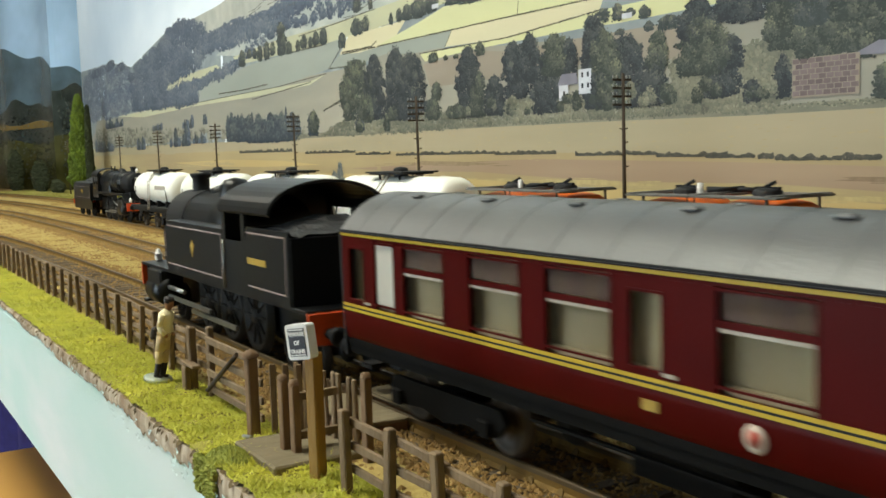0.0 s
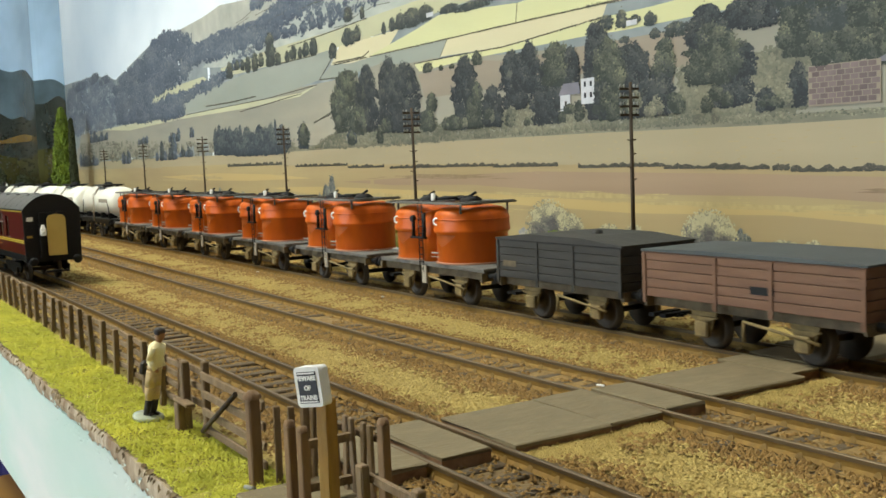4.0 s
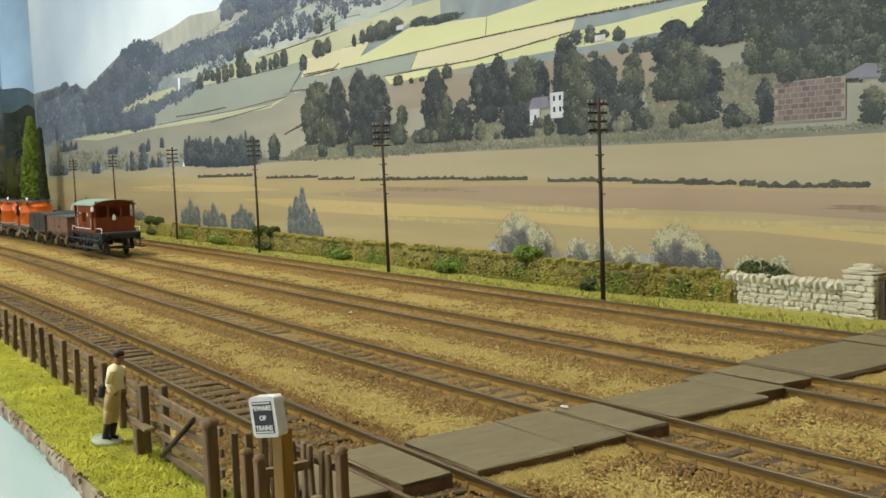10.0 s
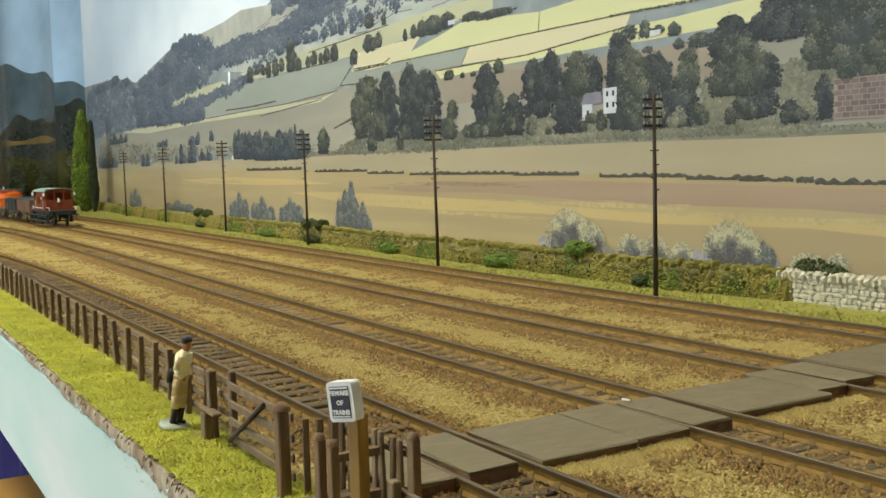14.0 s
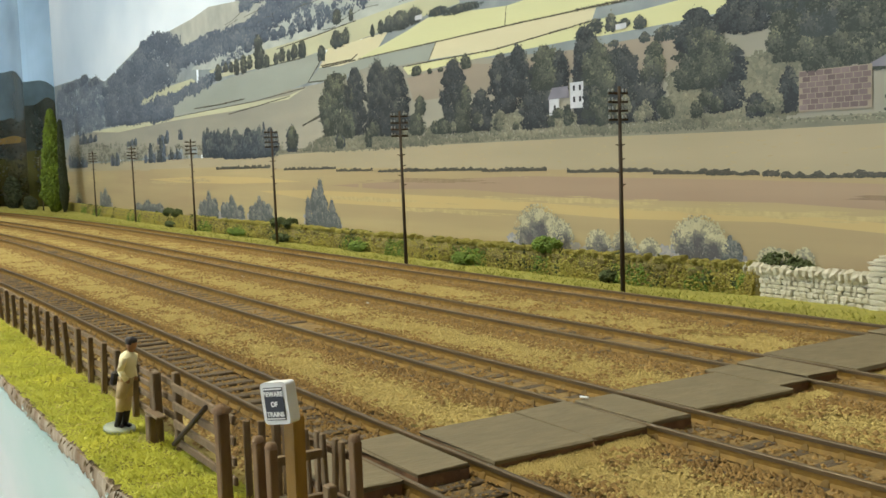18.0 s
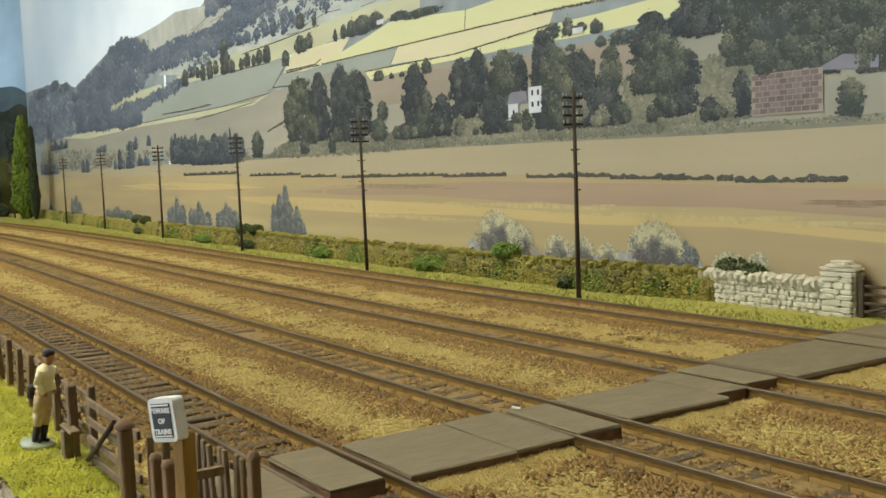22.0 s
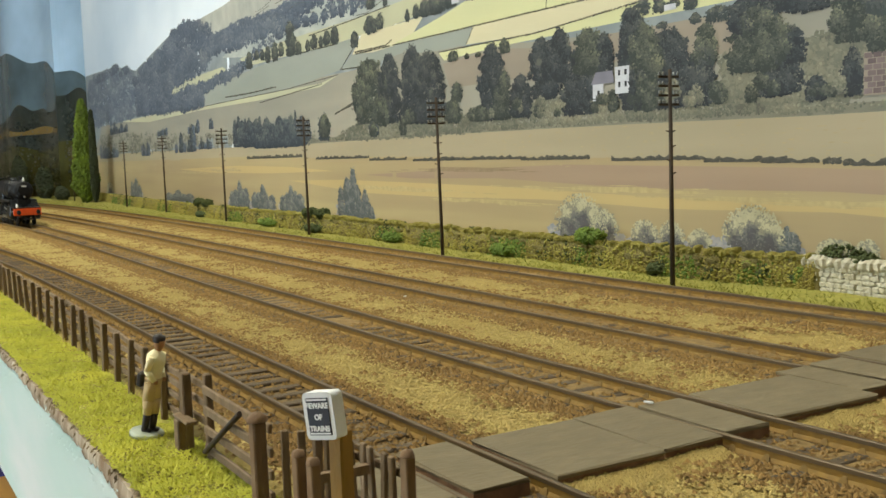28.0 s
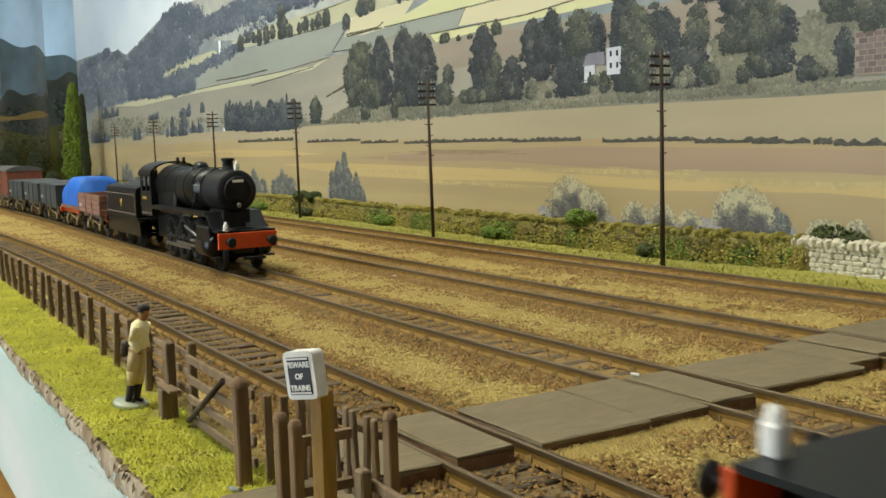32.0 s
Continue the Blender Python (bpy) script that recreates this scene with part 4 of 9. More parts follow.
wood("hill_scrub", "hillwood", 150, 0.004, [(-1.009, 0.16), (-0.955, 0.1736), (-0.838, 0.1832), (-0.764, 0.1925), (-0.721, 0.2013), (-0.615, 0.1959), (-0.616, 0.1773), (-0.686, 0.1753), (-0.756, 0.1713), (-0.88, 0.1688), (-0.966, 0.159)])
wood("low_scrub", "scrub", 600, 0.0024, [(-1.89, 0.1102), (-1.407, 0.0974), (-1.059, 0.085), (-0.824, 0.0815), (-0.825, 0.0695), (-1.061, 0.0732), (-1.468, 0.0736), (-1.94, 0.0788)])
wood("garden_scrub", "scrub", 1500, 0.0020, [(-0.75, 0.084), (-0.633, 0.0859), (-0.549, 0.0809), (-0.506, 0.0889), (-0.437, 0.084), (-0.365, 0.078), (-0.299, 0.074), (-0.299, 0.0711), (-0.404, 0.0728), (-0.531, 0.0736), (-0.676, 0.0708), (-0.794, 0.0732)])
wood("park_scrub", "scrub", 1100, 0.0030, [(-0.362, 0.0966), (-0.314, 0.0992), (-0.298, 0.1015), (-0.289, 0.0971), (-0.286, 0.0921), (-0.287, 0.0768), (-0.314, 0.0756), (-0.358, 0.0761)])
stroke("field_wall", 0.0006, [(-0.75, 0.1489), (-0.753, 0.1417), (-0.777, 0.1279), (-0.728, 0.1264)])
stroke("field_wall", 0.0005, [(-0.972, 0.1131), (-0.887, 0.1164), (-0.816, 0.1195)])
stroke("field_wall", 0.0008, [(-1.082, 0.1252), (-0.997, 0.1241), (-0.926, 0.125)])
stroke("field_wall", 0.0006, [(-0.748, 0.1373), (-0.689, 0.1374)])
stroke("field_wall", 0.0005, [(-0.84, 0.1617), (-0.756, 0.1636), (-0.687, 0.1661)])
stroke("field_wall", 0.0006, [(-0.89, 0.1496), (-0.78, 0.1488)])
stroke("field_wall", 0.0004, [(-1.16, 0.1203), (-0.901, 0.1208), (-0.783, 0.1242)])
stroke("field_wall", 0.0006, [(-0.792, 0.0935), (-0.752, 0.0997)])
stroke("field_wall", 0.0005, [(-0.685, 0.1374), (-0.575, 0.1376), (-0.493, 0.1379), (-0.424, 0.1377)])
stroke("field_wall", 0.0005, [(-0.619, 0.1257), (-0.559, 0.1257), (-0.51, 0.1254), (-0.419, 0.1306)])
stroke("field_wall", 0.0005, [(-0.495, 0.1493), (-0.497, 0.1384)])
stroke("field_wall", 0.0004, [(-0.584, 0.127), (-0.574, 0.1375)])
stroke("field_wall", 0.0006, [(-0.75, 0.1388), (-0.696, 0.1385), (-0.686, 0.1415)])
stroke("field_wall", 0.0007, [(-0.792, 0.0932), (-0.753, 0.1012)])
stroke("field_wall", 0.0007, [(-0.432, 0.138), (-0.378, 0.1373), (-0.322, 0.1363), (-0.268, 0.1326)])
# trees and bushes: x, foot, width, height
BROAD = [(-0.726, 0.0832, 0.056, 0.0493), (-0.692, 0.0821, 0.031, 0.0506), (-0.657, 0.081, 0.037, 0.0523), (-0.635, 0.0803, 0.043, 0.0474), (-0.555, 0.0786, 0.031, 0.0465), (-0.544, 0.0782, 0.019, 0.0293), (-0.524, 0.0783, 0.022, 0.0253), (-0.503, 0.0983, 0.02, 0.0244), (-0.491, 0.096, 0.028, 0.0248), (-0.485, 0.0972, 0.019, 0.0284), (-0.46, 0.0985, 0.025, 0.0245), (-0.446, 0.0962, 0.014, 0.0225), (-0.469, 0.0772, 0.03, 0.0351), (-0.501, 0.0879, 0.026, 0.011), (-0.424, 0.0777, 0.022, 0.0513), (-0.415, 0.0767, 0.026, 0.0437)]
UNDER = [(-0.706, 0.0805, 0.025, 0.0223), (-0.663, 0.0802, 0.019, 0.0106), (-0.673, 0.0727, 0.012, 0.0118), (-0.721, 0.0731, 0.014, 0.011), (-0.814, 0.0759, 0.024, 0.0181), (-0.597, 0.0917, 0.016, 0.0125), (-0.603, 0.0793, 0.025, 0.0144), (-0.57, 0.0785, 0.02, 0.0092), (-0.54, 0.1176, 0.013, 0.008), (-0.601, 0.1185, 0.015, 0.006), (-0.583, 0.1181, 0.006, 0.0031), (-0.569, 0.118, 0.007, 0.0027), (-0.44, 0.0776, 0.009, 0.0109), (-0.506, 0.0777, 0.011, 0.008)]
RIGHT = [(-0.42, 0.0779, 0.026, 0.0458), (-0.399, 0.0771, 0.037, 0.038), (-0.373, 0.0948, 0.015, 0.0199), (-0.376, 0.0769, 0.018, 0.0277), (-0.314, 0.1122, 0.025, 0.0258), (-0.327, 0.1137, 0.015, 0.0113), (-0.345, 0.1058, 0.025, 0.0215), (-0.342, 0.0899, 0.034, 0.0279), (-0.324, 0.09, 0.018, 0.0176), (-0.329, 0.0788, 0.024, 0.0141), (-0.292, 0.0764, 0.01, 0.0186), (-0.31, 0.0755, 0.011, 0.0099)]
MASS = [(-0.294, 0.0976, 0.021, 0.028), (-0.278, 0.095, 0.021, 0.03), (-0.261, 0.0935, 0.022, 0.029), (-0.247, 0.1174, 0.017, 0.0119), (-0.245, 0.0922, 0.016, 0.0265), (-0.269, 0.0908, 0.02, 0.0204), (-0.253, 0.0901, 0.02, 0.0236), (-0.28, 0.0923, 0.012, 0.0098), (-0.254, 0.0897, 0.01, 0.0088), (-0.24, 0.0735, 0.013, 0.014), (-0.263, 0.1234, 0.018, 0.0073), (-0.23, 0.0889, 0.019, 0.0314)]
FARTREES = [(-1.032, 0.0728, 0.057, 0.033), (-0.988, 0.0721, 0.078, 0.0318), (-0.94, 0.07, 0.094, 0.0265), (-0.894, 0.0703, 0.064, 0.0353), (-0.852, 0.0724, 0.016, 0.0190), (-1.26, 0.0712, 0.096, 0.0272), (-1.489, 0.0699, 0.059, 0.0197), (-1.722, 0.108, 0.11, 0.02), (-1.655, 0.1084, 0.075, 0.015), (-1.375, 0.0947, 0.057, 0.0128), (-1.215, 0.0922, 0.051, 0.0164), (-1.141, 0.0949, 0.015, 0.011), (-0.816, 0.0729, 0.027, 0.0214), (-1.169, 0.0733, 0.053, 0.0144), (-1.812, 0.0703, 0.187, 0.0234), (-0.72, 0.0732, 0.017, 0.0119)]
ROW = [(-0.997, 0.1479, 0.023, 0.0164), (-0.974, 0.1542, 0.015, 0.0094), (-0.958, 0.1529, 0.013, 0.0098), (-0.943, 0.1489, 0.018, 0.0152), (-0.923, 0.1486, 0.021, 0.0168), (-0.907, 0.1512, 0.015, 0.0127), (-0.883, 0.149, 0.028, 0.031), (-0.865, 0.1486, 0.017, 0.0111), (-0.843, 0.1492, 0.012, 0.0096), (-0.829, 0.1503, 0.017, 0.0111), (-0.814, 0.1501, 0.01, 0.0082), (-0.802, 0.1502, 0.015, 0.0108), (-0.785, 0.1492, 0.016, 0.0141), (-0.749, 0.1429, 0.016, 0.012), (-0.718, 0.1501, 0.019, 0.0123), (-0.704, 0.1513, 0.013, 0.0111), (-0.719, 0.168, 0.016, 0.0105), (-0.694, 0.167, 0.008, 0.0082)]
HILLROW = [(-0.866, 0.1711, 0.02, 0.0109), (-0.846, 0.1701, 0.018, 0.0096), (-0.827, 0.1703, 0.019, 0.0094), (-0.804, 0.1702, 0.015, 0.0092), (-0.786, 0.1705, 0.015, 0.0113), (-0.77, 0.1685, 0.014, 0.0133), (-0.75, 0.1674, 0.009, 0.0087), (-0.909, 0.1668, 0.023, 0.0114), (-0.734, 0.1752, 0.01, 0.0085), (-0.722, 0.1801, 0.01, 0.0053), (-1.703, 0.2008, 0.09, 0.015), (-1.616, 0.192, 0.094, 0.0123), (-1.856, 0.2005, 0.132, 0.014)]
TOPROW = [(-0.717, 0.1679, 0.014, 0.01), (-0.694, 0.168, 0.007, 0.0069), (-0.722, 0.151, 0.017, 0.0121), (-0.704, 0.1512, 0.013, 0.0109), (-0.661, 0.1514, 0.007, 0.0081), (-0.648, 0.1519, 0.01, 0.0093), (-0.636, 0.1515, 0.016, 0.011), (-0.621, 0.1515, 0.026, 0.0127), (-0.602, 0.1529, 0.022, 0.0106), (-0.786, 0.1501, 0.016, 0.0129), (-0.802, 0.1506, 0.015, 0.011), (-0.748, 0.1433, 0.014, 0.0114), (-0.542, 0.1522, 0.046, 0.005), (-0.571, 0.1543, 0.027, 0.0051)]
HOUSETREES = [(-0.404, 0.1237, 0.009, 0.0086), (-0.416, 0.1243, 0.013, 0.0066), (-0.394, 0.1246, 0.009, 0.0039), (-0.383, 0.122, 0.01, 0.0062), (-0.402, 0.1158, 0.009, 0.0026), (-0.379, 0.1153, 0.008, 0.0045), (-0.365, 0.1145, 0.018, 0.0068), (-0.279, 0.1218, 0.007, 0.0069), (-0.427, 0.121, 0.012, 0.0075)]
BUSH = [(-0.764, 0.0106, 0.054, 0.0418), (-0.74, 0.0116, 0.025, 0.0182), (-1.052, 0.0133, 0.063, 0.0259), (-0.978, 0.0139, 0.059, 0.0216), (-0.899, 0.0134, 0.056, 0.0222), (-1.577, 0.0109, 0.082, 0.0289), (-1.303, 0.0134, 0.131, 0.0115), (-1.824, 0.0075, 0.09, 0.0224), (-0.47, 0.0124, 0.051, 0.023), (-0.449, 0.0126, 0.026, 0.0144), (-0.417, 0.0117, 0.023, 0.0104), (-0.397, 0.0118, 0.02, 0.0106), (-0.378, 0.0119, 0.017, 0.0069), (-0.345, 0.013, 0.041, 0.0195), (-0.325, 0.0133, 0.013, 0.0099), (-0.3, 0.0113, 0.022, 0.0072), (-0.285, 0.0116, 0.013, 0.0078)]
HEDGES = [(-0.944, 0.0595, 0.152, 0.0049), (-0.784, 0.0571, 0.105, 0.0038), (-0.7, 0.055, 0.061, 0.0035), (-0.593, 0.0539, 0.135, 0.0038), (-0.493, 0.053, 0.065, 0.0034), (-0.408, 0.0517, 0.068, 0.0036), (-0.35, 0.0504, 0.049, 0.0035), (-0.324, 0.0497, 0.031, 0.0036), (-0.302, 0.0491, 0.009, 0.0044), (-0.269, 0.0483, 0.055, 0.004)]


def printed_trees():
    seed = 1000
    for name, lst, palette, shape, leaf in (("printed_tree", FARTREES, "far", "tall", 0.0008), ("printed_tree", ROW, "row", "round", 0.0006), ("printed_tree", HILLROW, "hillwood", "round", 0.0007), ("printed_tree", TOPROW, "row", "round", 0.0006), ("printed_tree", HOUSETREES, "row", "round", 0.0006), ("printed_tree", MASS, "leafy", "round", 0.00058), ("printed_tree", RIGHT, "dark", "round", 0.00056), ("printed_tree", BROAD, "dark", "tall", 0.00060), ("printed_tree", UNDER, "leafy", "round", 0.00060)):
        for i, (x, z, w, h) in enumerate(lst):
            seed += 1
            if lst is FARTREES and x < -1.1:
                pick = random.Random(seed)
                for j in range(7):
                    u = -0.45 + 0.15 * j + pick.uniform(-0.06, 0.06)
                    tree(name, x + u * w, z - 0.0004, w * pick.uniform(0.16, 0.30), h * pick.uniform(0.35, 1.05), "far" if j % 3 else "hillwood", 7000 + 10 * seed + j, "spire" if j % 3 == 1 else "tall", 0.0008, 0.00026 + 0.00003 * j)
                continue
            if lst is FARTREES and w > 0.03:
                pick = random.Random(seed)
                for j in range(5):
                    u = -0.42 + 0.21 * j + pick.uniform(-0.05, 0.05)
                    tree(name, x + u * w, z - 0.0004, w * pick.uniform(0.30, 0.46), h * pick.uniform(0.70, 1.02) * (1 - 0.25 * abs(u)), palette, 5000 + 10 * seed + j, "spire" if j == 3 else "tall", leaf, 0.00026 + 0.00003 * j)
                continue
            tree(name, x, z, w * (1.14 if palette == "dark" else 1.0), h, palette if not (palette == "dark" and seed % 5 == 0) else "leafy", seed, shape, leaf, 0.00024 + 0.00004 * (i % 4) + (0.00006 if palette in ("dark", "leafy") else 0) + (0.00010 if lst is UNDER else 0))
    copse = random.Random(21)
    for i in range(22):
        seed += 1
        x = copse.uniform(-0.300, -0.170)
        w = copse.uniform(0.020, 0.034)
        tree("printed_tree", x, 0.094 + 0.040 * copse.random() - 0.10 * max(0.0, -0.262 - x), w, w * copse.uniform(0.9, 1.2), "leafy" if i % 3 else "row", seed, "round", 0.0006, 0.00030 + 0.00001 * i)
    seed += 1
    tree("printed_tree", -0.4240, 0.0850, 0.0060, 0.0125, "dark", seed, "tall", 0.0005, 0.00070)
    tree("printed_bush", -0.4480, 0.0820, 0.0140, 0.0050, "leafy", seed + 1, "round", 0.0005, 0.00070)
    seed += 1
    brush = random.Random(8)
    for i in range(26):
        seed += 1
        x = brush.uniform(-0.405, -0.292) if i < 15 else brush.uniform(-0.60, -0.41)
        w = brush.uniform(0.005, 0.012)
        tree("printed_bush", x, brush.uniform(0.0765, 0.0835) - 0.02 * (x + 0.4) * (x > -0.4) * 0.5, w, w * brush.uniform(0.55, 0.95), "leafy" if i % 3 else "scrub", seed, "round", 0.00055, 0.00046)
    for x, z, w, h in HEDGES:
        seed += 1
        n = int(w / 0.0006 * 11)
        rng = np.random.default_rng(seed)
        q = rng.random(n)
        hx = x + w * (rng.random(n) - 0.5)
        tall = np.array([0.75 + 0.8 * noise.noise((v * 260, seed, 0.5)) for v in hx])
        dabs("printed_hedge", hx, z + 0.55 * h * q * np.clip(tall, 0.3, 1.5), np.full(n, 0.00050), np.floor(0.2 + 1.6 * q + 0.7 * rng.standard_normal(n)), "wall", 0.00019, rng)
    for x, z, w, h in BUSH:
        seed += 1
        slim = h / w > 0.6 or -1.7 < x < -0.85
        rng = np.random.default_rng(seed)
        n = 260
        dabs("printed_mist", x + w * 0.75 * (rng.random(n) - 0.5) * 1.6, z + h * 0.30 * rng.random(n) - 0.004, np.full(n, 0.0016), rng.integers(0, 4, n), "mist", 0.00024, rng)
        if slim:
            pick = random.Random(seed)
            for j in range(5):
                u = -0.40 + 0.20 * j + pick.uniform(-0.06, 0.06)
                tree("printed_bush", x + u * w, z - 0.003, w * pick.uniform(0.26, 0.42), (h + 0.003) * (pick.uniform(0.6, 0.92) if j != 2 else 0.95) * (1 - 0.5 * abs(u)), "spire", 9000 + 10 * seed + j, "tall", 0.00050, 0.00034 + 0.00003 * j)
            continue
        tree("printed_bush", x, z - 0.003, 0.88 * w, 0.84 * h + 0.003, "bush", seed, "round", 0.00060, 0.00034)
        n = int(110 * w / 0.02)
        a = rng.random(n) * 3.1416
        k = 0.70 + 0.24 * rng.random(n)
        dabs("printed_blossom", x + 0.5 * w * k * np.cos(a), z + h * k * np.sin(a) ** 0.8, np.full(n, 0.0006), 2 + (rng.random(n) < 0.6), "bush", 0.00046, rng)
    rng = np.random.default_rng(5)
    # brown and gold drifts over the barley, ripples over the stubble, tufts along the verge
    for i, (z, x0, x1, tone) in enumerate(((0.043, -0.70, 0.3, 1), (0.037, -0.55, 0.3, 0), (0.047, -0.62, 0.2, 1), (0.030, -0.60, 0.2, 3), (0.034, -0.75, -0.36, 3), (0.026, -0.45, 0.3, 2), (0.040, -0.48, 0.3, 0), (0.046, -1.3, -0.75, 2))):
        for k in range(2):
            n = 70
            cx, cz = rng.uniform(x0, x1), z + rng.uniform(-0.003, 0.003)
            x = cx + 0.035 * rng.standard_normal(n)
            lo = cz + (x - cx) * -0.006 + 0.0007 * rng.standard_normal(n)
            ob = dabs("printed_drift", x, lo, np.full(n, 0.0004), np.full(n, tone), "straw", 0.00016, rng, wide=34.0)
    n = 2600
    x = -0.86 + 1.0 * rng.random(n)
    dabs("printed_tufts", x, 0.0722 + 0.0026 * (rng.random(n) - 0.5) - 0.002 * (x + 0.3), np.full(n, 0.0005), rng.integers(0, 4, n), "scrub", 0.00017, rng, wide=1.6)
    n = 500
    x = -0.90 + 1.1 * rng.random(n)
    dabs("printed_stubble", x, 0.0485 + 0.021 * rng.random(n) + 0.006 * (-x - 0.4), np.full(n, 0.00022), np.full(n, 2), "straw", 0.00016, rng, wide=9.0)
    # hillside fissures and paths
    for i in range(22):
        x, z = rng.uniform(-0.98, -0.62), rng.uniform(0.166, 0.205)
        stroke("printed_path", 0.0003, [(x, z), (x + 0.02, z + rng.uniform(-0.001, 0.004)), (x + 0.045, z + rng.uniform(-0.002, 0.006))])


printed_trees()


def printed_box(name, x0, x1, z0, z1, material, lift):
    return part(name, Shape().box(x0, x1, back_y(-0.4) - lift - 0.000005, back_y(-0.4) - lift, z0, z1), material, BACK)


def printed_houses():
    printed_box("printed_house", -0.4375, -0.4262, 0.0862, 0.1000, white_print, 0.00062)
    printed_box("printed_house", -0.4560, -0.4470, 0.0835, 0.0925, white_print, 0.00062)
    part("printed_roof", Shape().plate([(-0.4575, 0.0922), (-0.4530, 0.0985), (-0.4395, 0.0985), (-0.4380, 0.0922)], back_y(-0.4) - 0.00064, back_y(-0.4) - 0.00063), roof_print, BACK)
    for x, z in ((-0.4350, 0.0955), (-0.4300, 0.0955), (-0.4350, 0.0895), (-0.4300, 0.0895), (-0.4520, 0.0860)):
        printed_box("printed_window", x, x + 0.0018, z, z + 0.0028, ink_dark, 0.00066)
    for i, (x, z, w, h) in enumerate(((-0.5950, 0.1545, 0.009, 0.0030), (-0.3960, 0.1235, 0.008, 0.0028))):
        printed_box("printed_barn", x - w / 2, x + w / 2, z, z + h, white_print, 0.00045)
    for r in range(7):
        for c in range(8):
            w = 0.0041
            x = -0.2865 + c * w + (r % 2) * 0.0016
            printed_box("printed_bale", x, x + w - 0.0004, 0.0763 + r * 0.0023, 0.0763 + r * 0.0023 + 0.0020, brick_print, 0.00052)
    printed_box("printed_bale_stack", -0.2868, -0.2520, 0.0755, 0.0925, PRINT["mauve"], 0.00047)
    part("printed_roof", Shape().plate([(-0.256, 0.0915), (-0.243, 0.0965), (-0.228, 0.0945), (-0.228, 0.0900)], back_y(-0.4) - 0.00046, back_y(-0.4) - 0.00045), roof_print, BACK)
    part("sheet_seam", Shape().box(-0.2222, -0.2214, back_y(-0.3) - 0.00052, back_y(-0.3) - 0.00051, -0.006, 0.30), PRINT["verge"], BACK, "thin dark seam in the sheet")


printed_houses()


# ---- second sheet, past the corner: darker, shiny and creased ----
def side_sheet():
    side = thing("backdrop_2", "dark shiny creased backscene sheet past the corner", "backdrop", kind="structure")
    x0, y0, x1, y1 = CORNER, back_y(CORNER), -4.2, 0.10
    place = lambda x: y0 + (y1 - y0) * (x - x0) / (x1 - x0)
    # Pale blue of the sky print also holds the window's glare on the paper.
    gsky = sky_ink("shiny_sky_print", (0.46, 0.64, 0.84), (0.13, 0.21, 0.30), 0.22, 0.7)
    grey = mat("shiny_far_hill", (0.10, 0.150, 0.185), (0.045, 0.070, 0.082), rough=0.2, scale=9, bump=0, stretch=(1, 1, 1.5))
    dark = mat("shiny_dark_print", (0.040, 0.052, 0.048), (0.014, 0.019, 0.016), rough=0.22, scale=30, bump=0, stretch=(1, 1, 1.5))
    olive = mat("shiny_olive_print", (0.085, 0.080, 0.022), (0.040, 0.042, 0.014), rough=0.25, scale=30, bump=0)
    amber = mat("shiny_amber_print", (0.26, 0.17, 0.05), (0.15, 0.10, 0.035), rough=0.25, scale=20, bump=0)
    n = 160
    for name, za, tops, m, lift in (("sky_sheet", -0.03, lambda a: 0.62, gsky, 0.0), ("far_hill", -0.02, lambda a: 0.225 + 0.42 * a - 0.15 * a * a + 0.006 * math.sin(a * 70), grey, 0.0004), ("dark_hill", -0.02, lambda a: 0.196 - 0.10 * a + 0.012 * math.sin(a * 43) + 0.006 * math.sin(a * 110), dark, 0.0008), ("amber_field", 0.128, lambda a: 0.140 + 0.004 * math.sin(a * 60), amber, 0.0012), ("olive_field", -0.02, lambda a: 0.100 + 0.008 * math.sin(a * 37), olive, 0.0016)):
        sh = Shape()
        for i in range(n):
            a, b = i / n, (i + 1) / n
            if name == "amber_field" and (a < 0.06 or a > 0.5):
                continue
            wave = [0.010 * math.sin(q * 38) * min(1, 6 * q) + 0.016 * math.exp(-abs(q - 0.058) / 0.012) for q in (a, b)]
            sh.add([(x0 + (x1 - x0) * a, place(x0 + (x1 - x0) * a) - lift - wave[0], za), (x0 + (x1 - x0) * b, place(x0 + (x1 - x0) * b) - lift - wave[1], za), (x0 + (x1 - x0) * b, place(x0 + (x1 - x0) * b) - lift - wave[1], tops(b)), (x0 + (x1 - x0) * a, place(x0 + (x1 - x0) * a) - lift - wave[0], tops(a))], [(0, 1, 2, 3)], True)
        part(name, sh, m, side)
    rng = np.random.default_rng(44)
    k = 700
    q = 0.01 + rng.random(k) * 0.6
    x = x0 + (x1 - x0) * q
    dabs("printed_wood", x, 0.02 + 0.15 * rng.random(k), 0.0022 * (0.5 + rng.random(k)), rng.integers(1, 4, k), "night", 0.012 + 0 * x, rng, side, place, 1.0)


side_sheet()
# ---- lineside things ----
pole_mat = mat("creosoted_pole", (0.075, 0.052, 0.034), (0.040, 0.028, 0.019), rough=0.8, scale=300, bump=0.4, stretch=(1, 1, 0.1))
insulator = mat("grey_insulator", (0.30, 0.30, 0.28), (0.2, 0.2, 0.19), rough=0.4, scale=400, bump=0)
fence_mat = mat("weathered_fence_wood", (0.27, 0.185, 0.105), (0.15, 0.098, 0.054), rough=0.85, scale=420, bump=0.6, bscale=1800, stretch=(1, 1, 0.25), random_mix=0.3)
post_mat = mat("brown_post_wood", (0.25, 0.150, 0.075), (0.15, 0.085, 0.042), rough=0.75, scale=350, bump=0.4, stretch=(1, 1, 0.2), random_mix=0.25)
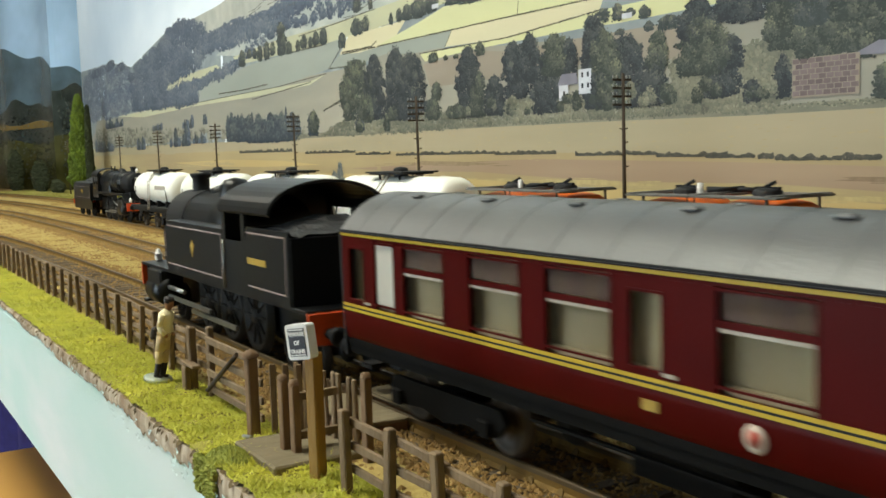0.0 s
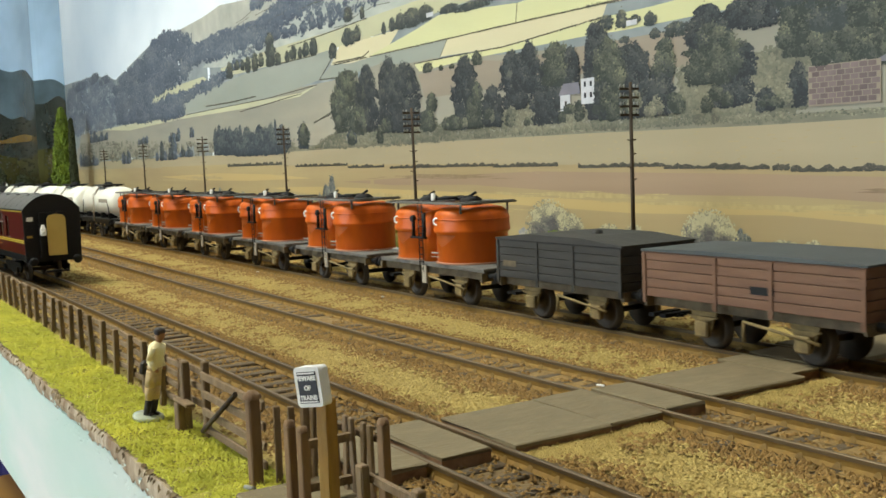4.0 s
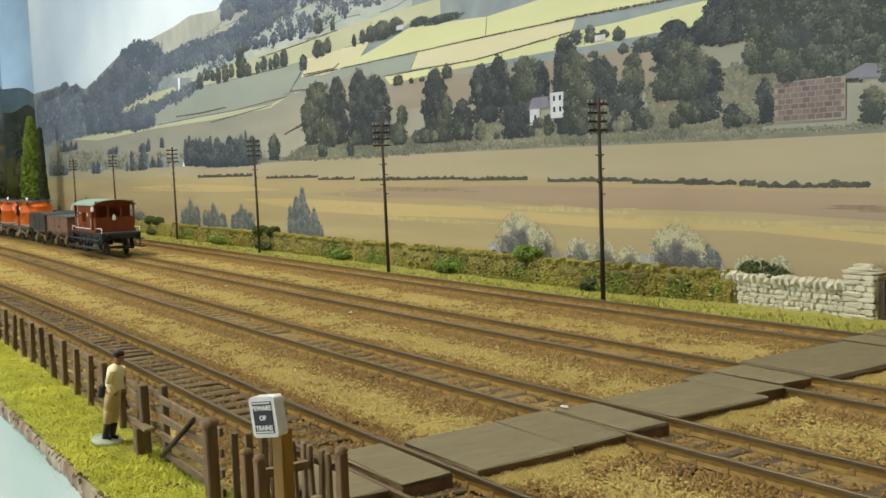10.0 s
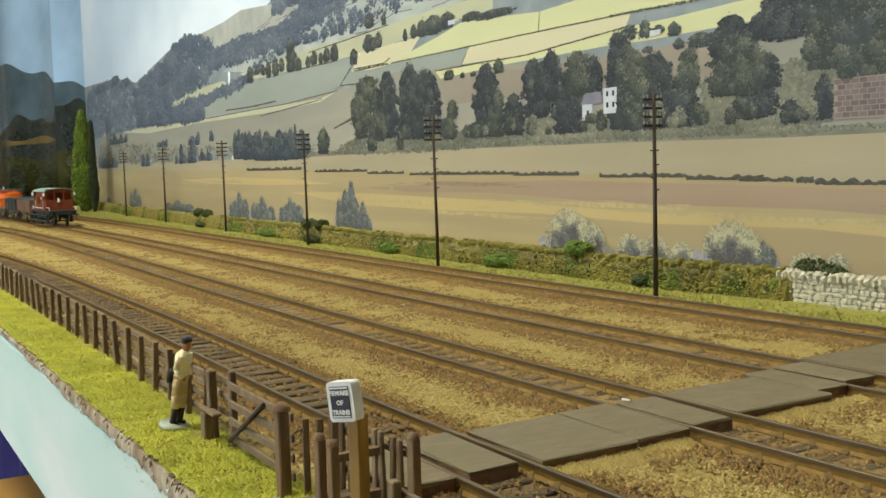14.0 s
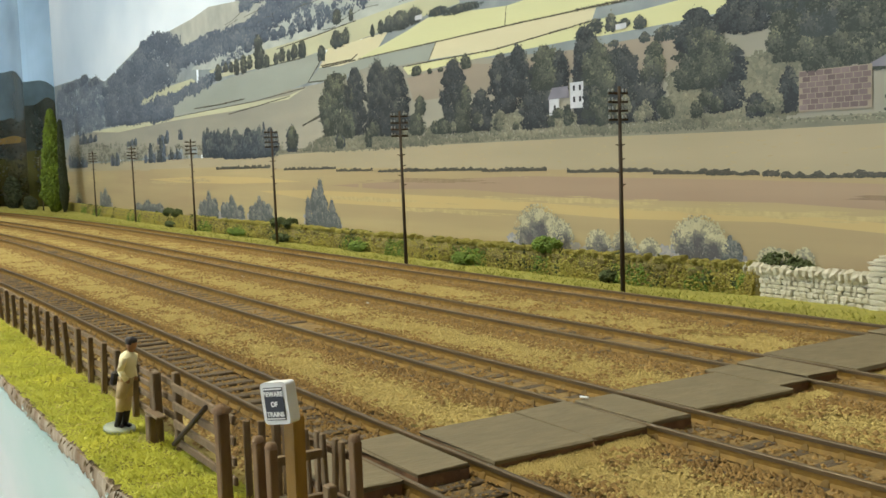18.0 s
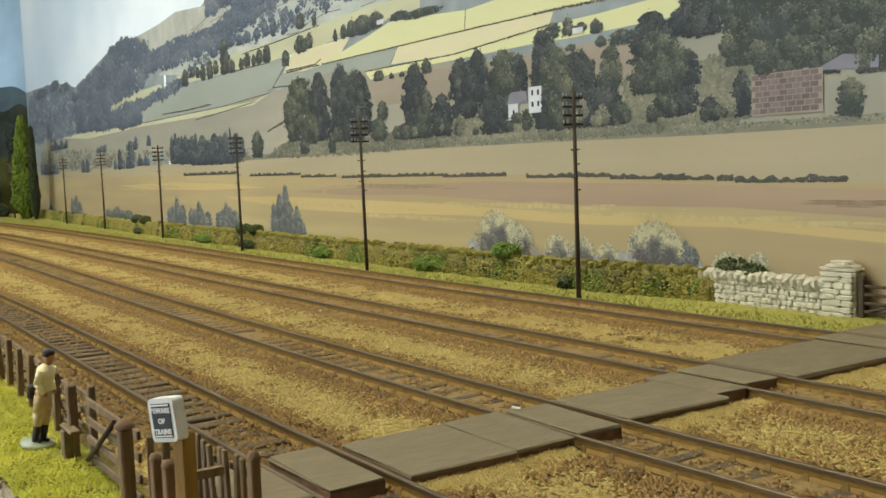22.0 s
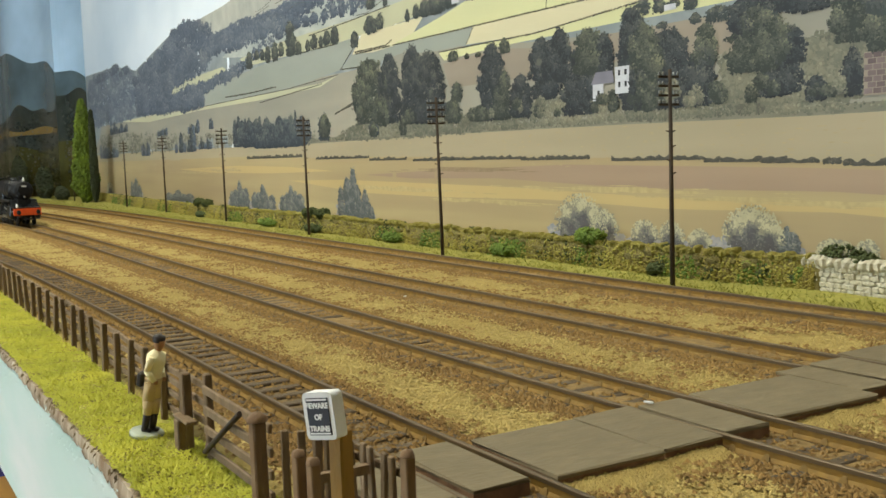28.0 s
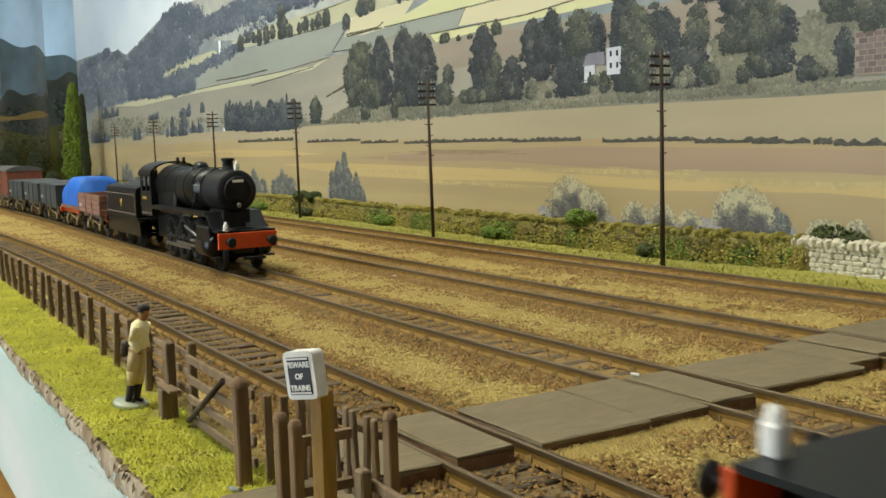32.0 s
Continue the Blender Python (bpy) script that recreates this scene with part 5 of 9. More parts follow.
sign_post_mat = mat("ochre_sign_post", (0.36, 0.20, 0.03), (0.22, 0.115, 0.02), rough=0.6, scale=300, bump=0.3, stretch=(1, 1, 0.2))
sign_white = mat("white_sign_paint", (0.86, 0.85, 0.82), (0.72, 0.71, 0.69), rough=0.5, scale=500, bump=0.2)
sign_black = mat("black_sign_panel", (0.02, 0.02, 0.03), (0.012, 0.012, 0.02), rough=0.5, scale=500, bump=0.1)
stone_white = mat("pale_limestone", (0.78, 0.73, 0.58), (0.56, 0.51, 0.38), rough=0.85, scale=350, bump=0.5, bscale=1500, random_mix=0.16)
mortar = mat("dark_wall_core", (0.14, 0.12, 0.08), (0.07, 0.06, 0.04), rough=0.95, scale=350, bump=0.6)
moss_stone = mat("mossy_wall_stone", (0.30, 0.245, 0.080), (0.17, 0.145, 0.048), rough=0.95, scale=260, bump=0.8, bscale=900, random_mix=0.4)
mat("mossy_coping", (0.44, 0.375, 0.085), (0.26, 0.235, 0.055), rough=0.95, scale=260, bump=0.8, bscale=900, random_mix=0.4)
moss_leaf = mat("mossy_scatter", (0.44, 0.36, 0.085), (0.31, 0.265, 0.062), rough=0.9, scale=60, bump=0, island=0.18, big=25, bigmix=0.6)
# Darker leaf green: the dim light at the far end is in the colour.
shade_leaf = mat("shaded_far_leaf", (0.045, 0.055, 0.018), (0.02, 0.026, 0.010), rough=0.9, scale=60, bump=0, island=0.5)
bright_moss = mat("ochre_moss", (0.45, 0.40, 0.085), (0.32, 0.295, 0.062), rough=0.9, scale=60, bump=0, island=0.2)
bright_leaf = mat("bright_green_leaf", (0.22, 0.30, 0.04), (0.11, 0.18, 0.03), rough=0.8, scale=60, bump=0, island=0.5)
dark_leaf = mat("dark_green_leaf", (0.10, 0.125, 0.035), (0.055, 0.07, 0.024), rough=0.85, scale=60, bump=0, island=0.5)
poplar_leaf = mat("poplar_leaf", (0.165, 0.235, 0.012), (0.07, 0.105, 0.008), rough=0.8, scale=60, bump=0, island=0.6)


def telegraph_poles():
    first = thing("telegraph_pole", "dark creosoted telegraph pole with four crossarms beside the far track", "telegraph pole", "telegraph poles")
    part("pole", Shape().rod((0, 0, -0.0045), (0, 0, 0.0915), 0.00115, 10, 0.00075), pole_mat, first)
    for i in range(4):
        z = 0.0884 - 0.0040 * i
        arm = part("crossarm", Shape().box(-0.0013, -0.0006, -0.0058, 0.0058, z - 0.0005, z + 0.0005, 0.0001), pole_mat, first)
        for y in (-0.0052, -0.0031, 0.0031, 0.0052):
            part("insulator", Shape().lathe(((z + 0.0005, 0.0002), (z + 0.0009, 0.00045), (z + 0.0018, 0.0005), (z + 0.0022, 0.0001)), "z", (-0.00095, y, 0), 8), insulator, arm, "small grey insulator")
    for i, z in enumerate((0.0645, 0.0580, 0.0520, 0.0462)):
        s = 1 if i % 2 else -1
        spike = Shape().rod((0, 0, z), (0, s * 0.0026, z + 0.0006), 0.0003, 6)
        if i == 0:
            spike.rod((0, 0, z), (0, 0.0026, z + 0.0006), 0.0003, 6)
        part("step_iron", spike, pole_mat, first)
    rng = random.Random(3)
    places = ((-0.3565, 0.3145, 0.3), (-0.5470, 0.3080, -1.2), (-0.7865, 0.3232, -1.0), (-1.0349, 0.3370, -0.5), (-1.2950, 0.3470, -0.6), (-1.5300, 0.3545, -0.3), (-1.9000, 0.3520, 0.2))
    first.matrix_world = pose(places[0][0], places[0][1], 0, 0, 0, 0)
    for x, y, lean in places[1:]:
        copy_thing(first, pose(x, y, 0, 0, lean, rng.uniform(-6, 6)))


telegraph_poles()


def fence_run(name, label, posts, y, top, rails, group):
    ob = thing(name, label, "fence", group)
    post = Shape().box(-0.0010, 0.0010, -0.0008, 0.0008, -0.0045, top, 0.00025).mesh("post", fence_mat)
    rng = random.Random(len(posts))
    for x in posts:
        p = part("post", post, fence_mat, ob)
        p.matrix_world = pose(x, y(x), rng.uniform(-0.0004, 0.0006), rng.uniform(-3, 3), rng.uniform(-3, 3), rng.uniform(-6, 6))
    gap = abs(posts[1] - posts[0])
    bar = Shape().box(-gap / 2 - 0.0008, gap / 2 + 0.0008, -0.0004, 0.0004, -0.0008, 0.0008, 0.0002).mesh("rail", fence_mat)
    for a, b in zip(posts, posts[1:]):
        for z in rails:
            r = part("rail", bar, fence_mat, ob)
            dx, dy = b - a, y(b) - y(a)
            r.matrix_world = pose((a + b) / 2, (y(a) + y(b)) / 2 + 0.0014, z + rng.uniform(-0.0004, 0.0004), 0, rng.uniform(-2, 2), math.degrees(math.atan2(dy, dx)))
    return ob


def front_fences():
    fence_run("post_and_rail_fence", "weathered brown wooden post and rail fence along the turf", [-0.2455 - 0.0172 * i for i in range(52)], lambda x: 0.0640 + 0.002 * min(1, (-x - 0.24) / 0.15), 0.0115, (0.0002, 0.0036, 0.0070, 0.0100), "lineside fences")
    fence_run("post_and_rail_fence", "weathered brown wooden post and rail fence beside the foot crossing", [-0.1345 + 0.0165 * i for i in range(14)], lambda x: 0.0590, 0.0130, (0.0015, 0.0058, 0.0102), "lineside fences")
    stile = thing("wooden_stile", "brown wooden stile with a step plank in the fence", "stile", at=pose(0, 0, 0))
    part("post", Shape().box(-0.2342, -0.2316, 0.0604, 0.0624, -0.0045, 0.0140, 0.0003), fence_mat, stile)
    part("step_plank", Shape().box(-0.2355, -0.2255, 0.0590, 0.0614, 0.0042, 0.0050, 0.0002), fence_mat, stile)
    part("step_support", Shape().box(-0.2345, -0.2312, 0.0588, 0.0606, -0.0045, 0.0041, 0.0003), fence_mat, stile)
    for z in (0.0040, 0.0080, 0.0118):
        part("rail", Shape().box(-0.2450, -0.2245, 0.0634, 0.0641, z - 0.0008, z + 0.0008, 0.0002), fence_mat, stile)
    gate = thing("field_gate", "brown wooden gate with four bars and a diagonal brace", "gate", at=pose(0, 0, 0))
    part("stile_bar", Shape().box(-0.2258, -0.2238, 0.0630, 0.0646, -0.0035, 0.0148, 0.0003), fence_mat, gate)
    for z in (-0.0005, 0.0034, 0.0075, 0.0118):
        part("bar", Shape().box(-0.2238, -0.1852, 0.0622, 0.0630, z - 0.0009, z + 0.0009, 0.0002, Matrix.Translation((0, 0, 0))), fence_mat, gate)
    part("brace", Shape().rod((-0.2225, 0.0618, -0.0010), (-0.1990, 0.0618, 0.0118), 0.0006, 6), pole_mat, gate, "thin dark diagonal brace")
    hurdle = thing("kissing_gate", "brown wooden kissing gate of posts and upright pales on a slab", "gate", at=pose(0, 0, 0))
    part("slab", Shape().box(-0.1760, -0.1530, 0.0525, 0.0730, -0.0048, -0.0016, 0.0004), board_mat, hurdle, "brown wooden floor slab")
    big = part("gatepost", Shape().box(-0.1844, -0.1818, 0.0583, 0.0607, -0.0045, 0.0142, 0.0003), post_mat, hurdle)
    part("cap", Shape().lathe(((0.0142, 0.0019), (0.0149, 0.0018), (0.0157, 0.0008), (0.0159, 0.0)), "z", (-0.1831, 0.0595, 0), 10), post_mat, big, "rounded brown post cap")
    for x, y, h in ((-0.1640, 0.0592, 0.0138), (-0.1606, 0.0602, 0.0132), (-0.1500, 0.0710, 0.0150)):
        p = part("gatepost", Shape().box(-0.0011, 0.0011, -0.0008, 0.0008, -0.0045, h - 0.001, 0.0002), post_mat, hurdle)
        p.location = (x, y, 0)
        part("cap", Shape().lathe(((h - 0.001, 0.0012), (h - 0.0002, 0.0009), (h, 0.0)), "z", (0, 0, 0), 8), post_mat, p, "rounded brown post cap")
    rng = random.Random(8)
    for i in range(10):
        q = i / 9
        p = part("pale", Shape().box(-0.0007, 0.0007, -0.0004, 0.0004, -0.003, 0.0128 + rng.uniform(-0.0006, 0.0006), 0.0002), fence_mat, hurdle)
        p.matrix_world = pose(-0.1795 + 0.026 * q, 0.0690 + 0.0030 * q, 0, rng.uniform(-2, 2), rng.uniform(-2, 2), 7)
    for i in range(3):
        p = part("pale", Shape().box(-0.0007, 0.0007, -0.0004, 0.0004, -0.003, 0.0128, 0.0002), fence_mat, hurdle)
        p.matrix_world = pose(-0.1795 + 0.002 * i, 0.0630 + 0.0022 * i, 0, 0, 0, 70)
    for z in (0.0020, 0.0096):
        part("rail", Shape().box(-0.0135, 0.0135, 0.0006, 0.0012, z - 0.0007, z + 0.0007, 0.0002), fence_mat, hurdle).matrix_world = pose(-0.1665, 0.0705, 0, 0, 0, 6.6)
    part("gate_leaf", Shape().box(-0.1625, -0.1612, 0.0610, 0.0700, 0.0005, 0.0020).box(-0.1625, -0.1612, 0.0610, 0.0700, 0.0085, 0.0100), fence_mat, hurdle)
    tagged(part("dropped_pin", Shape().rod((-0.1800, 0.0560, -0.0022), (-0.1772, 0.0568, -0.0020), 0.0005, 8), insulator), "small grey metal pin lying on the turf", "pin")


front_fences()


def warning_sign():
    turn = 24
    ob = thing("warning_sign", "white-framed black warning sign on an ochre wooden post", "sign", at=pose(-0.1450, 0.0562, 0, 0, 0, turn))
    part("post", Shape().box(-0.0013, 0.0013, 0.0012, 0.0038, -0.0045, 0.0212, 0.0003), sign_post_mat, ob)
    corner = [(sx * 0.0019 + 0.0007 * math.cos(q), 0.02295 + sz * 0.0025 + 0.0007 * math.sin(q)) for sx, sz, q0 in ((1, 1, 0), (-1, 1, 90), (-1, -1, 180), (1, -1, 270)) for q in (radians(q0 + 22.5 * k) for k in range(5))]
    plate = Shape().plate(corner, -0.0009, 0.0011)
    board = part("board", plate, sign_white, ob)
    board.matrix_basis = Matrix.Translation((0, 0, 0.0195)) @ pose(0, 0, 0, 0, -8, 0) @ Matrix.Translation((0, 0, -0.0195)) @ Matrix.Diagonal((1.06, 1.1, 1.03, 1))
    part("panel", Shape().box(-0.0019, 0.0019, -0.00102, -0.0009, 0.0204, 0.0254), sign_black, board, "black lettered panel")
    for word, z, size in (("BEWARE", 0.02405, 0.00104), ("OF", 0.02250, 0.00104), ("TRAINS", 0.02095, 0.00104)):
        cu = bpy.data.curves.new("word", "FONT")
        cu.body, cu.size, cu.align_x = word, size, "CENTER"
        cu.extrude, cu.offset = 0.00003, 0.00004
        tmp = bpy.data.objects.new("word", cu)
        me = bpy.data.meshes.new_from_object(tmp)
        bpy.data.objects.remove(tmp)
        me.materials.clear()
        me.materials.append(sign_white)
        part("lettering", me, sign_white, board, "white raised letters").matrix_basis = pose(0, -0.00108, z, 90, 0, 0)
    for b in ((-0.0018, 0.0018, 0.02515, 0.02518), (-0.0018, 0.0018, 0.02062, 0.02065)):
        part("border", Shape().box(b[0], b[1], -0.00106, -0.00100, b[2] - 0.0001, b[3] + 0.0001), sign_white, board)


warning_sign()


def figurine():
    """A small painted standing figure on a clear round foot, as one plain mesh."""
    cream, sand, dark, skin = (mat("figure_cream", (0.95, 0.86, 0.56), (0.88, 0.74, 0.38), rough=0.6), mat("figure_sand", (0.66, 0.50, 0.27), (0.54, 0.39, 0.20), rough=0.7), mat("figure_dark", (0.04, 0.03, 0.025), (0.02, 0.015, 0.015), rough=0.6), mat("figure_tan", (0.42, 0.22, 0.10), (0.34, 0.17, 0.08), rough=0.6))
    foot = mat("clear_foot", (0.46, 0.50, 0.40), (0.36, 0.40, 0.30), rough=0.08, bump=0.1, spec=0.8)
    blocks = []
    sh = Shape()

    def add(i, fn):
        n = len(sh.f)
        fn()
        blocks.append((n, len(sh.f), i))

    add(0, lambda: sh.lathe(((-0.0032, 0.0), (-0.0032, 0.0038), (-0.0025, 0.0038), (-0.0021, 0.0034), (-0.0020, 0.0)), "z", (0, 0, 0), 24))
    for s, fwd in ((-1, 0.0), (1, 0.0009)):
        add(1, lambda: sh.rod((fwd - 0.0002, s * 0.0008, -0.0021), (fwd * 0.9, s * 0.0008, 0.0024), 0.00075, 8, 0.0009))
        add(1, lambda: sh.box(fwd - 0.0009, fwd + 0.0015, s * 0.0008 - 0.0006, s * 0.0008 + 0.0006, -0.0021, -0.0013, 0.0003))
        add(2, lambda: sh.rod((fwd * 0.9, s * 0.0008, 0.0020), (fwd * 0.5, s * 0.0010, 0.0056), 0.00095, 10, 0.0013))
        add(2, lambda: sh.rod((fwd * 0.5, s * 0.0010, 0.0054), (0.0, s * 0.0009, 0.0096), 0.0013, 10, 0.0014))
        add(3, lambda: sh.rod((0.0002, s * 0.0022, 0.0160), (-0.0001, s * 0.0027, 0.0126), 0.00085, 10, 0.00075))
        add(3, lambda: sh.rod((-0.0001, s * 0.0027, 0.0127), (0.0014, s * 0.0019, 0.0104), 0.00075, 10, 0.0006))
        add(4, lambda: sh.lathe(((0.0096, 0.0), (0.0098, 0.0005), (0.0105, 0.0005), (0.0107, 0.0)), "z", (0.0017, s * 0.0017, 0), 8))
    add(2, lambda: sh.lathe(((0.0082, 0.0009), (0.0088, 0.0018), (0.0098, 0.0019), (0.0106, 0.0018)), "z", (0, 0, 0), 14))
    add(2, lambda: sh.lathe(((0.0101, 0.0018), (0.0102, 0.00195), (0.0107, 0.00195), (0.0108, 0.0018)), "z", (0, 0, 0), 14))
    add(3, lambda: sh.lathe(((0.0104, 0.0017), (0.0124, 0.0018), (0.0145, 0.0021), (0.0160, 0.0020), (0.0168, 0.0013), (0.0173, 0.0007)), "z", (0.0001, 0, 0), 16))
    add(4, lambda: sh.lathe(((0.0170, 0.0006), (0.0176, 0.0008), (0.0184, 0.0012), (0.0196, 0.0012), (0.0203, 0.0006)), "z", (0.0005, 0, 0), 12))
    add(1, lambda: sh.lathe(((0.0191, 0.00128), (0.0200, 0.0014), (0.0206, 0.0012), (0.0209, 0.0)), "z", (0.0003, 0, 0), 12))
    add(1, lambda: sh.box(-0.0030, -0.0014, -0.0021, 0.0002, 0.0082, 0.0118, 0.0005))
    add(1, lambda: sh.rod((-0.0020, -0.0010, 0.0115), (0.0006, 0.0012, 0.0168), 0.0002, 5))
    me = sh.mesh("figurine", foot)
    for m in (dark, sand, cream, skin):
        me.materials.append(m)
    for a, b, i in blocks:
        for p in me.polygons[a:b]:
            p.material_index = i
    ob = tagged(part("figurine", me, foot), "small painted figurine in cream and sand on a clear foot", "figurine")
    ob.matrix_world = pose(-0.2490, 0.0570, 0.0006, 0, 0, 45) @ pose(0, 0, 0, 0, 11, 0) @ Matrix.Diagonal((1.02, 1.08, 0.98, 1))


figurine()


# ---- walls and greenery against the backscene ----
def hedge_y(x):
    return back_y(x) - 0.013 + 0.0072 * min(1.0, max(0.0, (x + 0.365) / 0.05))


def rocks(count, seed, soft=0.17):
    """Rough stone blocks that share a few meshes; unit size."""
    out = []
    for i in range(count):
        rng = random.Random(seed + i)
        sh = Shape().box(-0.5, 0.5, -0.5, 0.5, -0.5, 0.5, soft)
        sh.v = [(x + rng.uniform(-0.09, 0.09), y + rng.uniform(-0.09, 0.09), z + rng.uniform(-0.09, 0.09)) for x, y, z in sh.v]
        out.append(sh)
    return out


def stone_wall():
    wall = thing("drystone_wall", "pale limestone drystone wall with coping stones and an end pillar", "wall", at=pose(0, 0, 0))
    part("core", Shape().box(-0.309, -0.2470, 0.3455, 0.3495, -0.004, 0.0070).box(-0.2465, -0.2340, 0.3440, 0.3500, -0.004, 0.0145), mortar, wall, "dark core behind the stones")
    meshes = [s.mesh("stone", stone_white) for s in rocks(6, 50, 0.20)]
    boulders = [s.mesh("coping_stone", stone_white) for s in rocks(5, 70, 0.31)]
    rng = random.Random(12)

    def stone(x, z, w, h, y, d):
        ob = part("stone", meshes[rng.randrange(6)], stone_white, wall)
        ob.matrix_world = pose(x, y, z, rng.uniform(-4, 4), rng.uniform(-5, 5), rng.uniform(-4, 4)) @ Matrix.Diagonal((w, d, h, 1))

    z = -0.0035
    while z < 0.0066:
        h = rng.uniform(0.0018, 0.0030)
        x = -0.3095 + rng.uniform(0, 0.002)
        while x < -0.2478:
            w = rng.uniform(0.0019, 0.0043)
            stone(x + w / 2, z + h / 2, w * 0.98, h * 0.98, 0.3452 + rng.uniform(-0.0004, 0.0004), 0.0026)
            x += w
        z += h
    x = -0.3115
    while x < -0.2480:
        w = rng.uniform(0.0026, 0.0042)
        ob = part("coping_stone", boulders[rng.randrange(5)], stone_white, wall)
        ob.matrix_world = pose(x + w / 2, 0.3460, 0.0090 + rng.uniform(-0.0003, 0.0003), rng.uniform(-8, 8), rng.uniform(-12, 6), rng.uniform(-6, 6)) @ Matrix.Diagonal((w * 1.22, 0.0068, 0.0054, 1))
        x += w
    z = -0.0035
    while z < 0.0142:
        h = rng.uniform(0.0019, 0.0027)
        x = -0.2470
        while x < -0.2345:
            w = min(rng.uniform(0.004, 0.0085), -0.2335 - x)
            stone(x + w / 2, z + h / 2, w * 0.99, h * 0.98, 0.3436 + rng.uniform(-0.0002, 0.0002), 0.0020)
            x += w
        for y in (0.3455, 0.3485):
            stone(-0.2338, z + h / 2, 0.0018, h, y, 0.003)
        z += h
    for i, (w, d) in enumerate(((0.0150, 0.0082), (0.0125, 0.0066), (0.0085, 0.0048))):
        ob = part("capstone", meshes[i], stone_white, wall)
        ob.matrix_world = pose(-0.2403, 0.3468, 0.0152 + 0.0013 * i) @ Matrix.Diagonal((w, d, 0.0015, 1))
    gate = thing("field_gate", "dark weathered wooden gate beside the stone pillar", "gate", at=pose(0, 0, 0))
    part("post", Shape().box(-0.2322, -0.2300, 0.3445, 0.3465, -0.004, 0.0125, 0.0002), pole_mat, gate)
    for z in (0.0, 0.0032, 0.0064, 0.0096):
        part("bar", Shape().box(-0.2300, -0.1920, 0.3450, 0.3460, z - 0.0006, z + 0.0006, 0.0002), pole_mat, gate)
    part("brace", Shape().rod((-0.2290, 0.3448, 0.0), (-0.1930, 0.3448, 0.0096), 0.0005, 6), pole_mat, gate)
    part("post", Shape().box(-0.1920, -0.1896, 0.3445, 0.3465, -0.004, 0.0125, 0.0002), pole_mat, gate)


stone_wall()


def overgrown_wall():
    """An old low wall under moss, ivy and scatter."""
    wall = thing("overgrown_wall", "low old stone wall smothered in moss and ivy", "wall", at=pose(0, 0, 0))
    vs, fs = [], []
    n = 260
    prof = ((-0.003, -0.004), (-0.0028, 0.003), (-0.0018, 0.0088), (0.0, 0.0105), (0.004, 0.0100), (0.012, 0.0090))
    for i in range(n + 1):
        x = -2.02 + 1.718 * i / n
        for j, (dy, z) in enumerate(prof):
            b = 0.0011 * noise.noise((x * 95, j * 0.9, 7.0)) + 0.0008 * noise.noise((x * 240, j * 1.7, 3.0))
            vs.append((x, hedge_y(x) + dy + (b if j else 0), z + (b * 1.2 if j > 1 else 0)))
    m = len(prof)
    fs = [(i * m + j, (i + 1) * m + j, (i + 1) * m + j + 1, i * m + j + 1) for i in range(n) for j in range(m - 1)]
    fs.append(tuple(range(n * m, n * m + m)))
    part("bank", Shape().add(vs, fs, True), moss_stone, wall)
    meshes = [s.mesh("stone", moss_stone) for s in rocks(4, 80)]
    rng = random.Random(4)
    for i in range(220):
        x = -0.33 - 0.75 * rng.random() ** 1.3
        ob = part("stone", meshes[i % 4], moss_stone, wall)
        ob.matrix_world = pose(x, hedge_y(x) - 0.0028 + rng.uniform(-0.0002, 0.0006), rng.uniform(-0.002, 0.0078), rng.uniform(-6, 6), rng.uniform(-6, 6), 0) @ Matrix.Diagonal((rng.uniform(0.003, 0.006), 0.0022, rng.uniform(0.0014, 0.0024), 1))
    r = np.random.default_rng(6)

    def tuft(name, count, x0, x1, spread_z, z0, leaf, material, label, power=1.3, clumps=0):
        x = x1 + (x0 - x1) * r.random(count) ** power
        if clumps:
            c = x1 + (x0 - x1) * r.random(clumps) ** power
            x = c[r.integers(0, clumps, count)] + 0.004 * r.standard_normal(count)
        z = z0 + spread_z * r.random(count)
        y = np.array([hedge_y(v) for v in x]) - 0.0036 + 0.0030 * np.clip(z / 0.010, 0, 1) + 0.0010 * r.standard_normal(count)
        v, t = scatter(np.stack([x, y, z], 1), leaf, 1.0, r)
        tagged(new(name, triangles(name, v, t, material)), label, "scatter", kind="stuff")

    copes = [o.mesh("coping_stone", MATS["mossy_coping"]) for o in rocks(4, 95, 0.28)]
    x = -0.306
    while x > -1.05:
        w = rng.uniform(0.0026, 0.0046)
        if rng.random() < 0.16:
            x -= w
            continue
        ob = part("coping_stone", copes[rng.randrange(4)], MATS["mossy_coping"], wall)
        ob.matrix_world = pose(x - w / 2, hedge_y(x) - 0.0006, 0.0105 + rng.uniform(-0.0009, 0.0008), rng.uniform(-8, 8), rng.uniform(-14, 14), rng.uniform(-8, 8)) @ Matrix.Diagonal((w * 1.1, 0.0058, rng.uniform(0.0026, 0.0036), 1))
        x -= w
    tuft("wall_moss", 40000, -2.0, -0.304, 0.0145, -0.0035, 0.00042, moss_leaf, "ochre and olive scatter over the old wall")
    tuft("wall_lumps", 7000, -1.9, -0.304, 0.0140, -0.0030, 0.0007, bright_moss, "ochre moss lumps on the old wall", 1.3, 150)
    tuft("wall_ivy", 2600, -1.7, -0.31, 0.0155, -0.0030, 0.0007, dark_leaf, "dark ivy clumps on the old wall", 1.3, 34)
    tuft("wall_greens", 8000, -1.7, -0.33, 0.0105, -0.0030, 0.0007, bright_leaf, "bright green weeds at the foot of the wall", 1.2, 26)


overgrown_wall()


